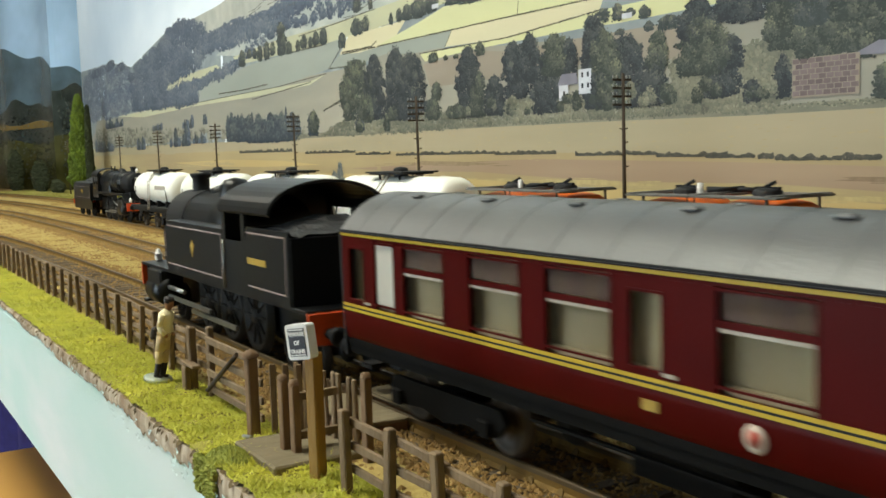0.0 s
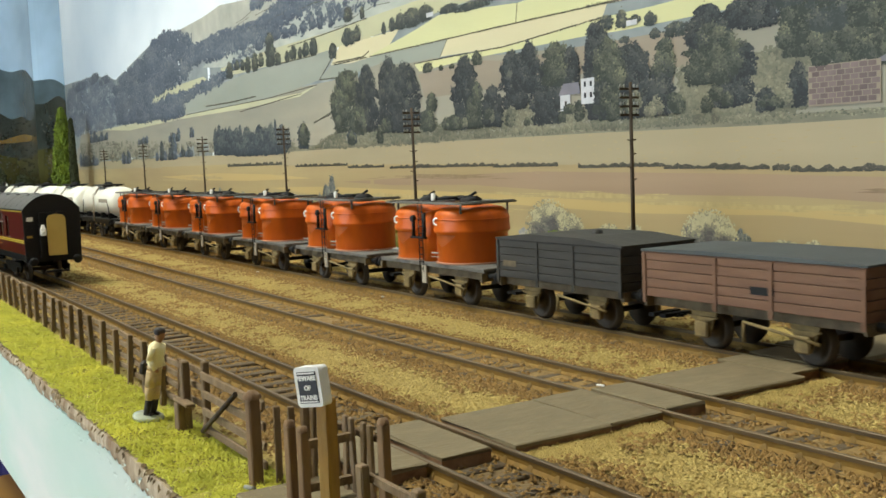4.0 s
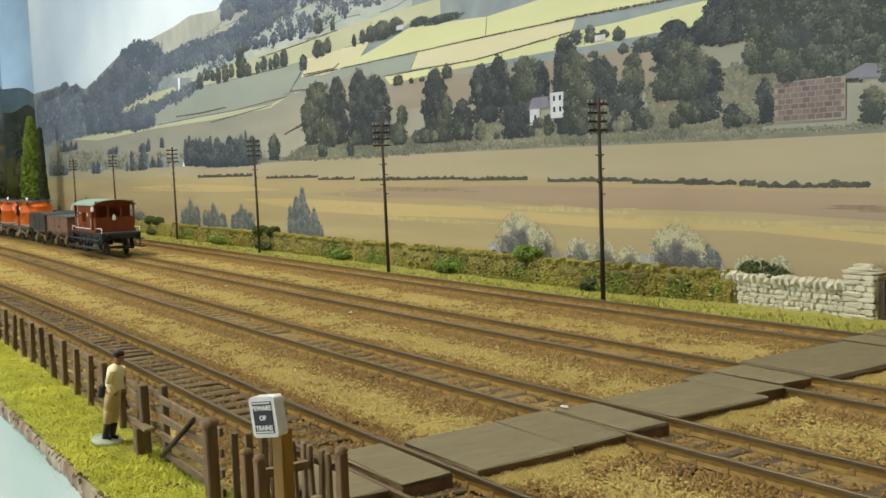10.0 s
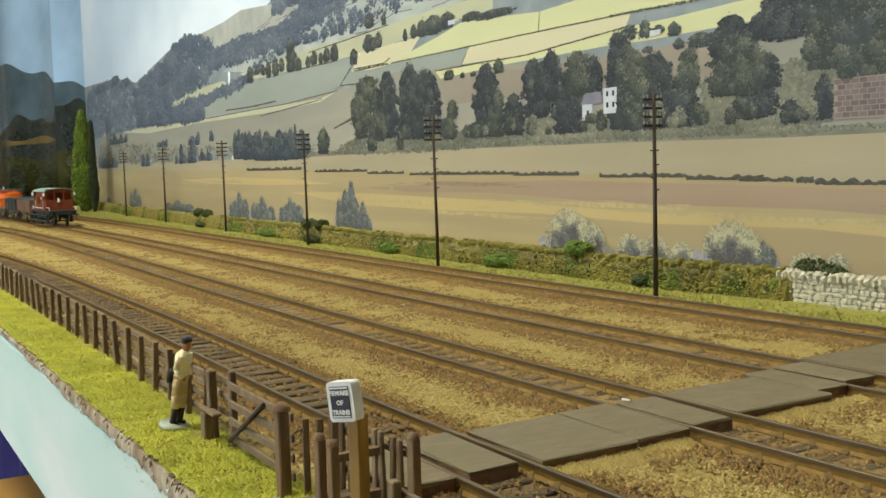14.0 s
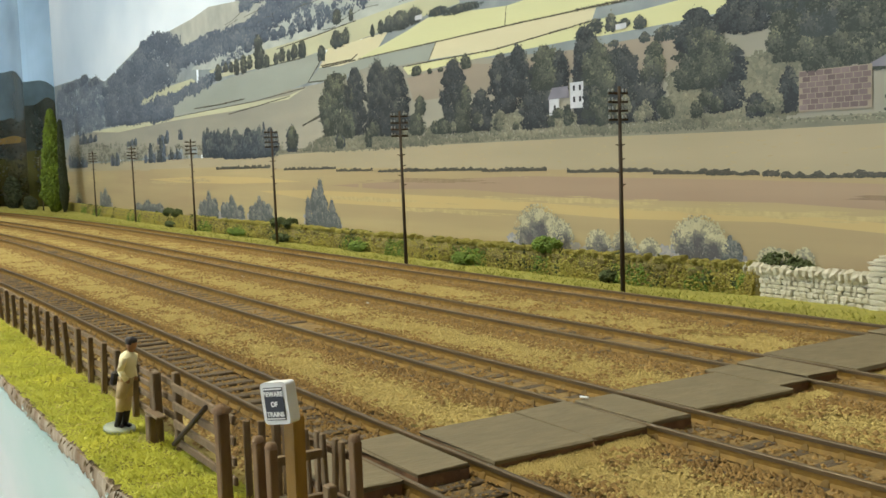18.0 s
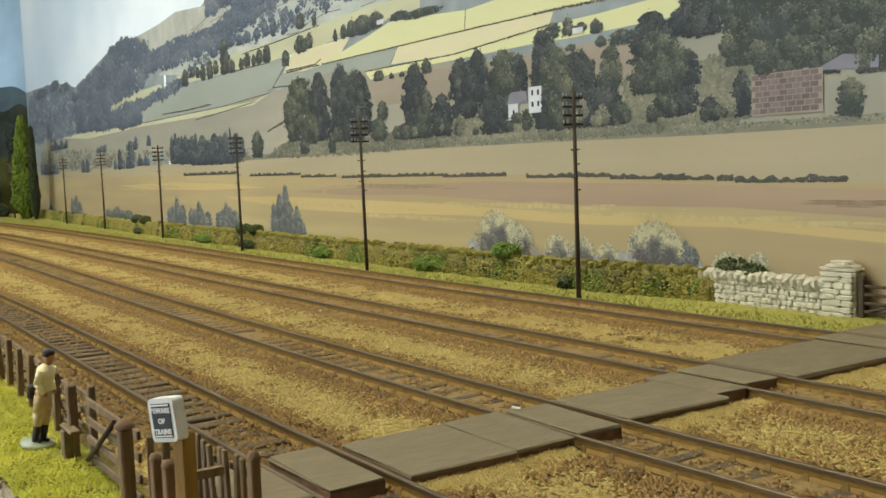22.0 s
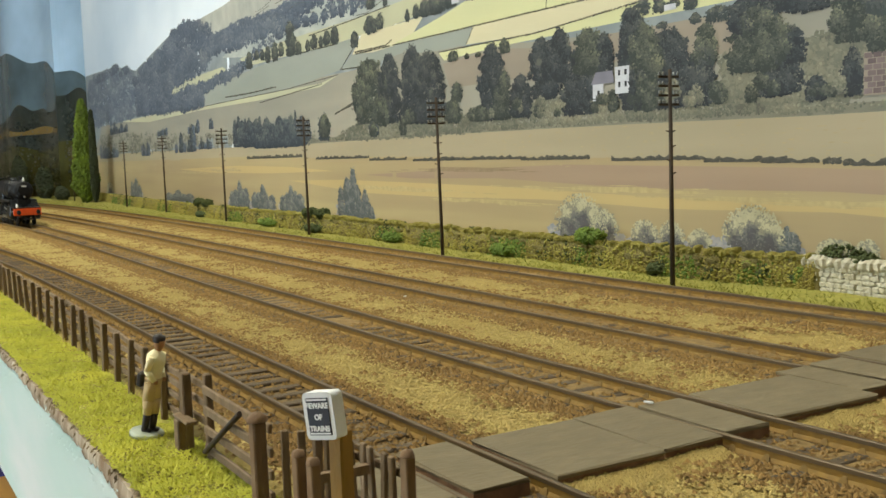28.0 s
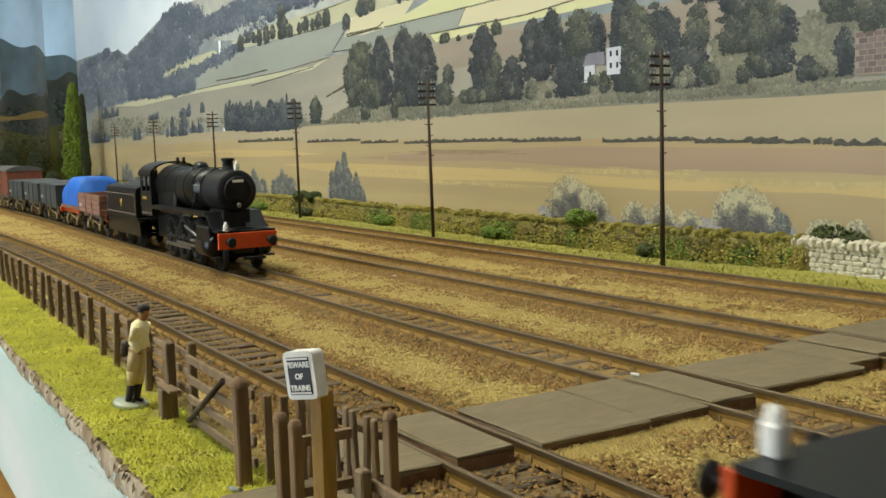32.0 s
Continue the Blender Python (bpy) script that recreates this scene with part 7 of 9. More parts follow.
def milk_tank():
    v = thing("milk_tank_wagon", "white six-wheeled milk tank wagon with a black ladder and catwalk", "railway wagon", "milk tank wagons")
    four_wheel_chassis(v, 0.1180, 0.0700, 0.0060, 0.0165, matt_black, matt_black)
    wheelset(v, 0, 0.0060)
    part("deck", Shape().box(-0.0590, 0.0590, -0.0145, 0.0145, 0.0160, 0.0178, 0.0002), matt_black, v)
    R = 0.0132
    prof = [(-0.0560, 0.0), (-0.0556, 0.006), (-0.0545, 0.0100), (-0.0525, 0.0122), (-0.0500, R), (0.0500, R), (0.0525, 0.0122), (0.0545, 0.0100), (0.0556, 0.006), (0.0560, 0.0)]
    tank = part("tank", Shape().lathe(prof, "x", (0, 0, 0.0322), 32), milk_white, v)
    for x in (-0.040, -0.014, 0.014, 0.040):
        part("band", Shape().lathe(((x - 0.0006, R + 0.0001), (x - 0.0005, R + 0.0003), (x + 0.0005, R + 0.0003), (x + 0.0006, R + 0.0001)), "x", (0, 0, 0.0322), 32), milk_white, tank)
        part("cradle", Shape().box(x - 0.0012, x + 0.0012, -0.0115, 0.0115, 0.0170, 0.0225), matt_black, v)
    part("catwalk", Shape().box(-0.016, 0.016, -0.0085, -0.0045, 0.0462, 0.0468).box(-0.016, 0.016, 0.0045, 0.0085, 0.0462, 0.0468).box(-0.017, -0.013, -0.0085, 0.0085, 0.0463, 0.0469).box(0.013, 0.017, -0.0085, 0.0085, 0.0463, 0.0469), matt_black, v)
    for x in (-0.010, 0.010):
        for y in (-0.0065, 0.0065):
            part("catwalk_bracket", Shape().rod((x, y * 0.9, 0.0430), (x, y, 0.0464), 0.0006, 6), matt_black, v)
    part("platform", Shape().box(-0.019, 0.019, -0.0100, 0.0100, 0.0470, 0.0477, 0.0002), matt_black, v, "black tank-top platform")
    part("manhole", Shape().lathe(((0.0446, 0.0036), (0.0488, 0.0036), (0.0496, 0.0026), (0.0500, 0.0)), "z", (0, 0, 0), 14), matt_black, v)
    for s in (-1, 1):
        lad = Shape()
        for x in (-0.0022, 0.0022):
            lad.rod((x, s * 0.0150, 0.0150), (x, s * 0.0138, 0.0380), 0.0004, 5).rod((x, s * 0.0138, 0.0380), (x, s * 0.0070, 0.0466), 0.0004, 5)
        for i in range(7):
            lad.rod((-0.0022, s * 0.0146, 0.0170 + 0.003 * i), (0.0022, s * 0.0146, 0.0170 + 0.003 * i), 0.0003, 5)
        part("ladder", lad, vent_pale if s < 0 else matt_black, v)
        for a in (-1, 1):
            part("strap", Shape().rod((a * 0.045, s * 0.0132, 0.0335), (a * 0.052, s * 0.0130, 0.0180), 0.0004, 5), matt_black, v)
        part("lettering", Shape().box(0.016, 0.046, s * 0.01336 - 0.00012, s * 0.01336 + 0.00012, 0.0318, 0.0350), vent_pale, tank, "faded grey lettering bar")
    return v


def open_wagon(name, label, material, length, height, cover=None, base=0.036, boards=5, chassis=None, hump=0.0012):
    v = thing(name, label, "railway wagon", "goods wagons")
    four_wheel_chassis(v, length, base, frame=chassis)
    h, z0 = length / 2, 0.0148
    part("floor", Shape().box(-h, h, -0.0155, 0.0155, z0, z0 + 0.0010), material, v)
    step = height / boards
    for s in (-1, 1):
        for i in range(boards):
            part("side_board", Shape().box(-h, h, s * 0.0158 - 0.0005, s * 0.0158 + 0.0005, z0 + i * step + 0.0001, z0 + (i + 1) * step - 0.0001, 0.00015), material, v)
            part("end_board", Shape().box(min(s * h, s * (h - 0.0010)), max(s * h, s * (h - 0.0010)), -0.0153, 0.0153, z0 + i * step + 0.0001, z0 + (i + 1) * step - 0.0001, 0.00015), material, v)
        for x in (-h + 0.0008, -0.010, 0.010, h - 0.0008):
            part("strapping", Shape().box(x - 0.0007, x + 0.0007, s * 0.0165 - 0.0002, s * 0.0165 + 0.0002, z0 - 0.002, z0 + height - 0.0005), material, v)
        q = 0.003 if material is planks_brown else -h + 0.004
        part("number_panel", Shape().box(q, q + 0.008, s * 0.01645 - 0.0001, s * 0.01645 + 0.0001, z0 + 0.3 * height, z0 + 0.3 * height + 0.0022), matt_black if material is planks_brown else (wagon_frame if material is planks_dark else vent_pale), v, "small lettered panel")
    if cover is not None:
        c = part("sheet", Shape().plate([(-h - 0.0004, z0 + height), (-h - 0.0004, z0 + height + 0.0006), (-h * 0.4, z0 + height + hump), (h * 0.4, z0 + height + hump), (h + 0.0004, z0 + height + 0.0006), (h + 0.0004, z0 + height)], -0.0166, 0.0166), cover, v)
        if hump > 0.002:
            part("hatch", Shape().lathe(((z0 + height + hump - 0.0002, 0.0020), (z0 + height + hump + 0.0012, 0.0020), (z0 + height + hump + 0.0015, 0.0)), "z", (0.004, 0, 0), 12), cover, c, "small round hatch")
    return v


def brake_van():
    v = thing("brake_van", "red-brown goods brake van with a grey-green roof and white handrails", "brake van")
    four_wheel_chassis(v, 0.0960, 0.0640, 0.0062, 0.0175, step_grey, step_grey)
    part("platform", Shape().box(-0.0485, 0.0485, -0.0158, 0.0158, 0.0166, 0.0186, 0.0002), step_grey, v)
    for s in (-1, 1):
        part("lower_footboard", Shape().box(-0.0470, 0.0470, s * 0.0178 - 0.0019, s * 0.0178 + 0.0019, 0.0058, 0.0068, 0.0002), step_grey, v)
        part("upper_footboard", Shape().box(-0.0470, 0.0470, s * 0.0172 - 0.0014, s * 0.0172 + 0.0014, 0.0122, 0.0132, 0.0002), step_grey, v)
        for x in (-0.042, -0.022, 0.0, 0.022, 0.042):
            part("step_hanger", Shape().box(x - 0.0006, x + 0.0006, s * 0.0166 - 0.0003, s * 0.0166 + 0.0003, 0.0058, 0.0170), step_grey, v)
        part("weight_block", Shape().box(-0.018, 0.018, s * 0.0110 - 0.0015, s * 0.0110 + 0.0015, 0.0085, 0.0160), step_grey, v)
    # cabin with open verandas at both ends
    body = part("cabin", Shape().box(-0.0215, 0.0215, -0.0158, 0.0158, 0.0186, 0.0412, 0.0001), van_red, v)
    for s in (-1, 1):
        for i in range(15):
            x = -0.0205 + i * 0.00293
            part("plank_strip", Shape().box(x - 0.0011, x + 0.0011, s * 0.0158 - 0.00004, s * 0.0158 + 0.00004, 0.0190, 0.0408), van_red, body)
        part("ducket", Shape().plate([(-0.0045, 0.0275), (-0.0045, 0.0335), (0.0045, 0.0348), (0.0045, 0.0275)], s * 0.0159, s * 0.0192), van_red, body, "red-brown side lookout box")
        for x in (-0.0130, 0.0110):
            part("lamp_iron", Shape().box(x - 0.0013, x + 0.0013, s * 0.0163 - 0.0002, s * 0.0163 + 0.0002, 0.0318, 0.0344), white_paint, body, "small white plate")
        part("side_rail", Shape().rod((-0.0300, s * 0.0166, 0.0216), (0.0215, s * 0.0166, 0.0216), 0.0004, 6), white_paint, v, "white handrail")
        for x in (-0.0215, 0.0215):
            part("corner_rail", Shape().rod((x, s * 0.0165, 0.0190), (x, s * 0.0165, 0.0300), 0.0005, 6), vent_pale, v, "pale handrail")
        part("lettering", Shape().box(-0.0150, -0.0090, s * 0.0162 - 0.0001, s * 0.0162 + 0.0001, 0.0203, 0.0211).box(0.0, 0.004, s * 0.0162 - 0.0001, s * 0.0162 + 0.0001, 0.0203, 0.0213), vent_pale, body, "pale lettering bar")
        part("sole_plank", Shape().box(-0.0335, 0.0335, s * 0.0160 - 0.0003, s * 0.0160 + 0.0003, 0.0186, 0.0206), van_red, v)
    for e in (-1, 1):
        x0, x1 = e * 0.0290, e * 0.0335
        part("veranda_end", Shape().box(min(e * 0.0330, e * 0.0336), max(e * 0.0330, e * 0.0336), -0.0156, 0.0156, 0.0187, 0.0308, 0.0001), van_red, v)
        part("end_lintel", Shape().box(min(e * 0.0330, e * 0.0336), max(e * 0.0330, e * 0.0336), -0.0156, 0.0156, 0.0400, 0.0438), van_red, v)
        for y in (-0.0152, -0.0052, 0.0052, 0.0152):
            part("veranda_post", Shape().box(min(e * 0.0326, e * 0.0336), max(e * 0.0326, e * 0.0336), y - 0.0006, y + 0.0006, 0.0308, 0.0400), van_red, v)
        for s in (-1, 1):
            part("veranda_side", Shape().box(min(e * 0.0270, e * 0.0336), max(e * 0.0270, e * 0.0336), s * 0.0156 - 0.0003, s * 0.0156 + 0.0003, 0.0187, 0.0305), van_red, v)
            part("veranda_side_post", Shape().box(min(e * 0.0326, e * 0.0336), max(e * 0.0326, e * 0.0336), s * 0.0156 - 0.0003, s * 0.0156 + 0.0003, 0.0305, 0.0412), van_red, v)
            part("platform_rail", Shape().rod((e * 0.0336, s * 0.0152, 0.0222), (e * 0.0480, s * 0.0152, 0.0222), 0.0004, 6).rod((e * 0.0480, s * 0.0152, 0.0222), (e * 0.0480, s * 0.0152, 0.0186), 0.0004, 6), white_paint, v, "white platform rail")
            part("side_lamp", Shape().box(e * 0.0326 - 0.0012, e * 0.0326 + 0.0012, s * 0.0176 - 0.0011, s * 0.0176 + 0.0011, 0.0358, 0.0388, 0.0003).lathe(((0.0388, 0.0009), (0.0398, 0.0006), (0.0400, 0.0)), "z", (e * 0.0326, s * 0.0176, 0), 8), white_paint, v, "white side lamp")
    part("tail_lamp", Shape().box(0.0340, 0.0360, -0.0024, 0.0000, 0.0282, 0.0316, 0.0003).lathe(((0.0316, 0.0009), (0.0328, 0.0006), (0.0330, 0.0)), "z", (0.0350, -0.0012, 0), 8), white_paint, v, "white tail lamp")
    arc = [(0.0172 * math.sin(a), 0.0408 + 0.0042 * math.cos(a)) for a in (radians(q) for q in range(-90, 91, 15))]
    outline = arc + [(0.0164, 0.0404), (-0.0164, 0.0404)]
    outline = [(y, z) for y, z in arc] + [(y * 0.97, z - 0.0006) for y, z in reversed(arc)]
    part("roof", Shape().prism(outline, -0.0350, 0.0350), van_roof, v)
    part("gable", Shape().prism(arc, -0.0334, -0.0330).prism(arc, 0.0330, 0.0334), van_red, v)
    return v


def coach(label, windows, rear=False, crest=-0.0035):
    """A bogie carriage; windows: (x0, x1, kind) along each side, kind w wide with vent, n narrow, d door, f frosted."""
    v = thing("passenger_coach", label, "railway coach", "maroon coaches")
    W, Z0, ZW0, ZW1, ZC = 0.0149, 0.0144, 0.0240, 0.0387, 0.0407
    EA, EB = -0.1305, (0.1320 if rear else 0.1224)
    windows = [(p * 1.046, q * 1.046, k) for p, q, k in windows]

    def dome(y):
        """Height of the roof over its width."""
        return 0.0402 + 0.0083 * max(0.0, 1 - (abs(y) / 0.0153) ** 2.3)

    for s in (-1, 1):
        y0, y1 = sorted((s * W, s * (W - 0.0007)))
        part("lower_side", Shape().prism([(s * q, z) for q, z in ((W, ZW0), (W, 0.0212), (W - 0.00015, 0.0190), (W - 0.0005, 0.0170), (W - 0.0012, Z0), (W - 0.0019, Z0), (W - 0.0009, 0.0180), (W - 0.0007, ZW0))], EA, EB, True), maroon, v)
        part("upper_side", Shape().box(EA, EB, y0, y1, ZW1, ZC), maroon, v)
        edge = EA
        for x0, x1, kind in windows:
            part("pillar", Shape().box(edge, x0, y0, y1, ZW0 + 0.00001, ZW1 - 0.00001), maroon, v)
            lo, hi = (ZW0 + 0.0012, ZW1 - 0.0022) if kind in "nd" else (ZW0 + 0.0012, ZW1 - 0.0006)
            if kind in "nd":
                part("window_surround", Shape().box(x0, x1, y0, y1, ZW0, lo).box(x0, x1, y0, y1, hi, ZW1), maroon, v)
            fr = Shape()
            yo = s * (W + 0.00005)
            for b in ((x0, x1, lo - 0.0004, lo), (x0, x1, hi, hi + 0.0004), (x0 - 0.0003, x0, lo - 0.0004, hi + 0.0004), (x1, x1 + 0.0003, lo - 0.0004, hi + 0.0004)):
                fr.box(b[0], b[1], yo - 0.0001, yo + 0.0001, b[2], b[3])
            win = part("window", fr, maroon, v)
            pane = part("pane", Shape().box(x0, x1, s * (W - 0.0005) - 0.0001, s * (W - 0.0005) + 0.0001, lo, hi), frosted if kind == "f" else glass("clear_pane"), win)
            pane.visible_shadow = kind == "f"
            if kind == "w":
                part("window_bar", Shape().box(x0, x1, s * (W - 0.0002) - 0.0001, s * (W - 0.0002) + 0.0001, hi - 0.0050, hi - 0.0040), maroon, win)
                part("vent_bar", Shape().box(x0 + 0.0004, x1 - 0.0004, s * (W - 0.0002) - 0.0001, s * (W - 0.0002) + 0.0001, hi - 0.0056, hi - 0.0051), vent_pale, win, "pale vent edge")
                part("curtain", Shape().box(x0, x1, s * (W - 0.0009) - 0.0001, s * (W - 0.0009) + 0.0001, hi - 0.0039, hi - 0.0001), MATS["curtain_maroon"], win, "dull red blind")
            if kind == "d":
                part("door_handle", Shape().box(x1 + 0.0006, x1 + 0.0030, s * (W + 0.0002) - 0.0002, s * (W + 0.0002) + 0.0002, 0.0246, 0.0251), vent_pale, v, "pale metal door handle")
            edge = x1
        part("pillar", Shape().box(edge, EB, y0, y1, ZW0 + 0.00001, ZW1 - 0.00001), maroon, v)
        yl = s * (W + 0.00008)
        for z, t, m in ((0.0237, 0.00030, yellow_line), (0.0232, 0.00018, matt_black), (0.0227, 0.00030, yellow_line), (0.0396, 0.00030, yellow_line), (0.0402, 0.00020, matt_black)):
            part("lining", Shape().box(EA, EB, yl - 0.00008, yl + 0.00008, z - t, z + t), m, v, "thin yellow lining" if m is yellow_line else "thin black lining")
        part("crest", Shape().lathe(((s * (W + 0.00002), 0.0), (s * (W + 0.00002), 0.0020), (s * (W + 0.0002), 0.0018), (s * (W + 0.0002), 0.0)), "y", (crest, 0, 0.0192), 16), MATS["crest_cream"], v, "round cream and red crest")
        part("crest_centre", Shape().lathe(((s * (W + 0.0002), 0.0), (s * (W + 0.0002), 0.0012), (s * (W + 0.0003), 0.0)), "y", (crest, 0, 0.0192), 12), MATS["crest_red"], v)
        part("number", Shape().box(0.068, 0.0735, yl - 0.0001, yl + 0.0001, 0.0199, 0.0206), gilt, v, "gilt number bar")
        part("number", Shape().box(-0.0318, -0.0285, yl - 0.0001, yl + 0.0001, 0.0190, 0.0206), gilt, v, "gilt class bar")
    part("interior_partition", Shape().box(EA + 0.002, EB - 0.002, -0.0122, 0.0122, 0.0160, 0.0390), window_tan, v, "tan interior partition")
    for i in range(9):
        x = -0.112 + i * 0.0275
        part("seat_divider", Shape().box(x - 0.0004, x + 0.0004, -0.0136, 0.0136, 0.0160, 0.0330), window_tan, v)
    for s in (-1, 1):
        part("bench", Shape().box(EA + 0.004, EB - 0.004, min(s * 0.0123, s * 0.0135), max(s * 0.0123, s * 0.0135), 0.0160, 0.0250), MATS["coach_seat"], v, "dull tan seats")
        part("solebar", Shape().box(EA, EB, s * 0.0132 - 0.0006, s * 0.0132 + 0.0006, 0.0124, Z0 - 0.0001), dark_frame, v)
    part("floor", Shape().box(EA, EB, -0.0141, 0.0141, Z0, 0.0160), dark_frame, v)
    ys = [0.0153 * math.sin(radians(q)) for q in range(-90, 91, 9)]
    arc = [(y, dome(y)) for y in ys]
    roof = part("roof", Shape().prism(arc, EA - 0.0003, EB + 0.0003, True), coach_roof, v)
    for i in range(9):
        x = -0.112 + i * 0.027
        for s in (-1, 1):
            part("roof_vent", Shape().box(x - 0.0016, x + 0.0016, s * 0.0052 - 0.0009, s * 0.0052 + 0.0009, dome(0.0052) - 0.0002, dome(0.0052) + 0.0006, 0.0003), coach_roof, roof)
    for i in range(19):
        x = -0.122 + i * 0.0137
        part("roof_rib", Shape().prism([(y * 1.006, z + 0.00007) for y, z in arc], x - 0.00022, x + 0.00022, True), coach_roof, roof)
    for s in (-1, 1):
        part("gutter", Shape().box(EA, EB, s * 0.0152 - 0.0002, s * 0.0152 + 0.0002, 0.0403, 0.0407), matt_black, roof)
    for e in (-1, 1):
        H = EB if e > 0 else -EA
        a, b = sorted((e * H, e * (H + 0.0010)))
        end = part("end_wall", Shape().prism([(y * 0.985, z) for y, z in arc] + [(0.0146, 0.0118), (-0.0146, 0.0118)], a, b), matt_black, v, "black coach end")
        gang = part("gangway", Shape().box(min(e * (H + 0.001), e * (H + 0.002)), max(e * (H + 0.001), e * (H + 0.002)), -0.0072, 0.0072, 0.0142, 0.0388), matt_black, end)
        for q in range(1 if rear and e > 0 else 5):
            k = 0.0011 * q
            p, r = sorted((e * (H + 0.0021 + k), e * (H + 0.0030 + k)))
            w = 0.0070 - 0.0007 * (q % 2)
            part("bellows_fold", Shape().box(p, r, -w, -w + 0.0018, 0.0150, 0.0372).box(p, r, w - 0.0018, w, 0.0150, 0.0372).box(p, r, -w, w, 0.0372, 0.0388 - 0.0006 * (q % 2)), matt_black, gang)
        part("end_steps", Shape().box(min(e * (H + 0.001), e * (H + 0.002)), max(e * (H + 0.001), e * (H + 0.002)), -0.0140, -0.0105, 0.0300, 0.0304).box(min(e * (H + 0.001), e * (H + 0.002)), max(e * (H + 0.001), e * (H + 0.002)), -0.0140, -0.0105, 0.0240, 0.0244), matt_black, end)
        buffers(v, e * (H - 0.001), 0.0125, e)
        part("end_label", Shape().box(min(e * (H + 0.001), e * (H + 0.0013)), max(e * (H + 0.001), e * (H + 0.0013)), -0.0132, -0.0100, 0.0342, 0.0364), white_paint, end, "small white data panel")
        part("end_label", Shape().box(min(e * (H + 0.001), e * (H + 0.0013)), max(e * (H + 0.001), e * (H + 0.0013)), -0.0136, -0.0106, 0.0252, 0.0264), gilt, end, "faded yellow data panel")
    if rear:
        x = EB + 0.0040
        part("gangway_board", Shape().prism([(-0.0034, 0.0152), (0.0064, 0.0152), (0.0064, 0.0352), (0.0052, 0.0370), (0.0015, 0.0378), (-0.0022, 0.0370), (-0.0034, 0.0352)], x - 0.0006, x), end_board, v, "tan-yellow gangway end board")
        part("tail_lamp", Shape().box(x - 0.0005, x + 0.0022, -0.0072, -0.0044, 0.0262, 0.0306, 0.0005).lathe(((0.0306, 0.0011), (0.0320, 0.0008), (0.0323, 0.0)), "z", (x + 0.0008, -0.0058, 0), 10).lathe(((x + 0.0022, 0.0), (x + 0.0022, 0.0009), (x + 0.0026, 0.0008), (x + 0.0026, 0.0)), "x", (0, -0.0058, 0.0284), 8), white_paint, v, "white tail lamp")
    for cx in (-0.092, 0.088):
        bog = part("bogie", Shape().box(cx - 0.019, cx + 0.019, -0.0030, 0.0030, 0.0075, 0.0110).box(cx - 0.003, cx + 0.003, -0.0125, 0.0125, 0.0070, 0.0100), dark_frame, v)
        for s in (-1, 1):
            part("side_frame", Shape().plate([(cx - 0.0215, 0.0075), (cx - 0.0200, 0.0100), (cx + 0.0200, 0.0100), (cx + 0.0215, 0.0075), (cx + 0.0185, 0.0045), (cx + 0.0145, 0.0045), (cx + 0.0080, 0.0050), (cx, 0.0036), (cx - 0.0080, 0.0050), (cx - 0.0145, 0.0045), (cx - 0.0185, 0.0045)], s * 0.0122 - 0.0006, s * 0.0122 + 0.0006), dark_frame, bog)
            for x in (cx - 0.0165, cx + 0.0165):
                part("axlebox", Shape().box(x - 0.0018, x + 0.0018, s * 0.0140 - 0.0006, s * 0.0140 + 0.0006, 0.0045, 0.0078, 0.0003), dark_frame, bog)
        for x in (cx - 0.0165, cx + 0.0165):
            wheelset(v, x, 0.0061)
    for x0, x1, y, z0 in ((-0.040, -0.018, -0.006, 0.0060), (0.006, 0.034, 0.006, 0.0060), (0.000, 0.018, -0.007, 0.0066), (-0.055, 0.055, -0.002, 0.0112)):
        part("underfloor_box", Shape().box(x0, x1, y - 0.004, y + 0.004, z0, 0.0143, 0.0004), dark_frame, v)
    for s in (-1, 1):
        part("footboard", Shape().box(-0.062, 0.062, s * 0.0128 - 0.0005, s * 0.0128 + 0.0005, 0.0104, 0.0109), dark_frame, v)
    return v


mat("curtain_maroon", (0.075, 0.042, 0.022), (0.030, 0.007, 0.005), rough=0.8, scale=260, bump=0.1, stretch=(2, 1, 0.15), big=60, bigmix=0.5)
mat("crest_cream", (0.62, 0.52, 0.42), (0.5, 0.38, 0.3), rough=0.5, scale=300, bump=0)
mat("crest_red", (0.45, 0.08, 0.05), (0.35, 0.06, 0.04), rough=0.5, scale=300, bump=0)


def lamp(parent, x, y, z, sign):
    part("head_lamp", Shape().box(x - 0.0011, x + 0.0011, y - 0.0012, y + 0.0012, z, z + 0.0030, 0.0003).lathe(((z + 0.0030, 0.0010), (z + 0.0042, 0.0007), (z + 0.0045, 0.0)), "z", (x, y, 0), 8).lathe(((x + sign * 0.0011, 0.0), (x + sign * 0.0011, 0.0008), (x + sign * 0.0015, 0.0)), "x", (0, y, z + 0.0016), 8), white_paint, parent, "white head lamp")


def slim(v, k):
    """Narrows an engine's body; the boiler keeps round and high, the wheels keep their gauge."""
    done = set()
    for ob in v.children_recursive:
        if ob.name.startswith("wheelset") or ob.data.name in done:
            continue
        done.add(ob.data.name)
        kind = ob.name.split(".")[0]
        for p in ob.data.vertices:
            if kind in ("boiler", "firebox", "smokebox", "boiler_band", "door_ring"):
                p.co.y *= 0.86
                p.co.z = 0.0357 + (p.co.z - 0.0352) * 0.86
            else:
                p.co.y *= k
                if kind in ("chimney", "dome"):
                    p.co.z = 0.0440 + (p.co.z - 0.0440) * 0.78


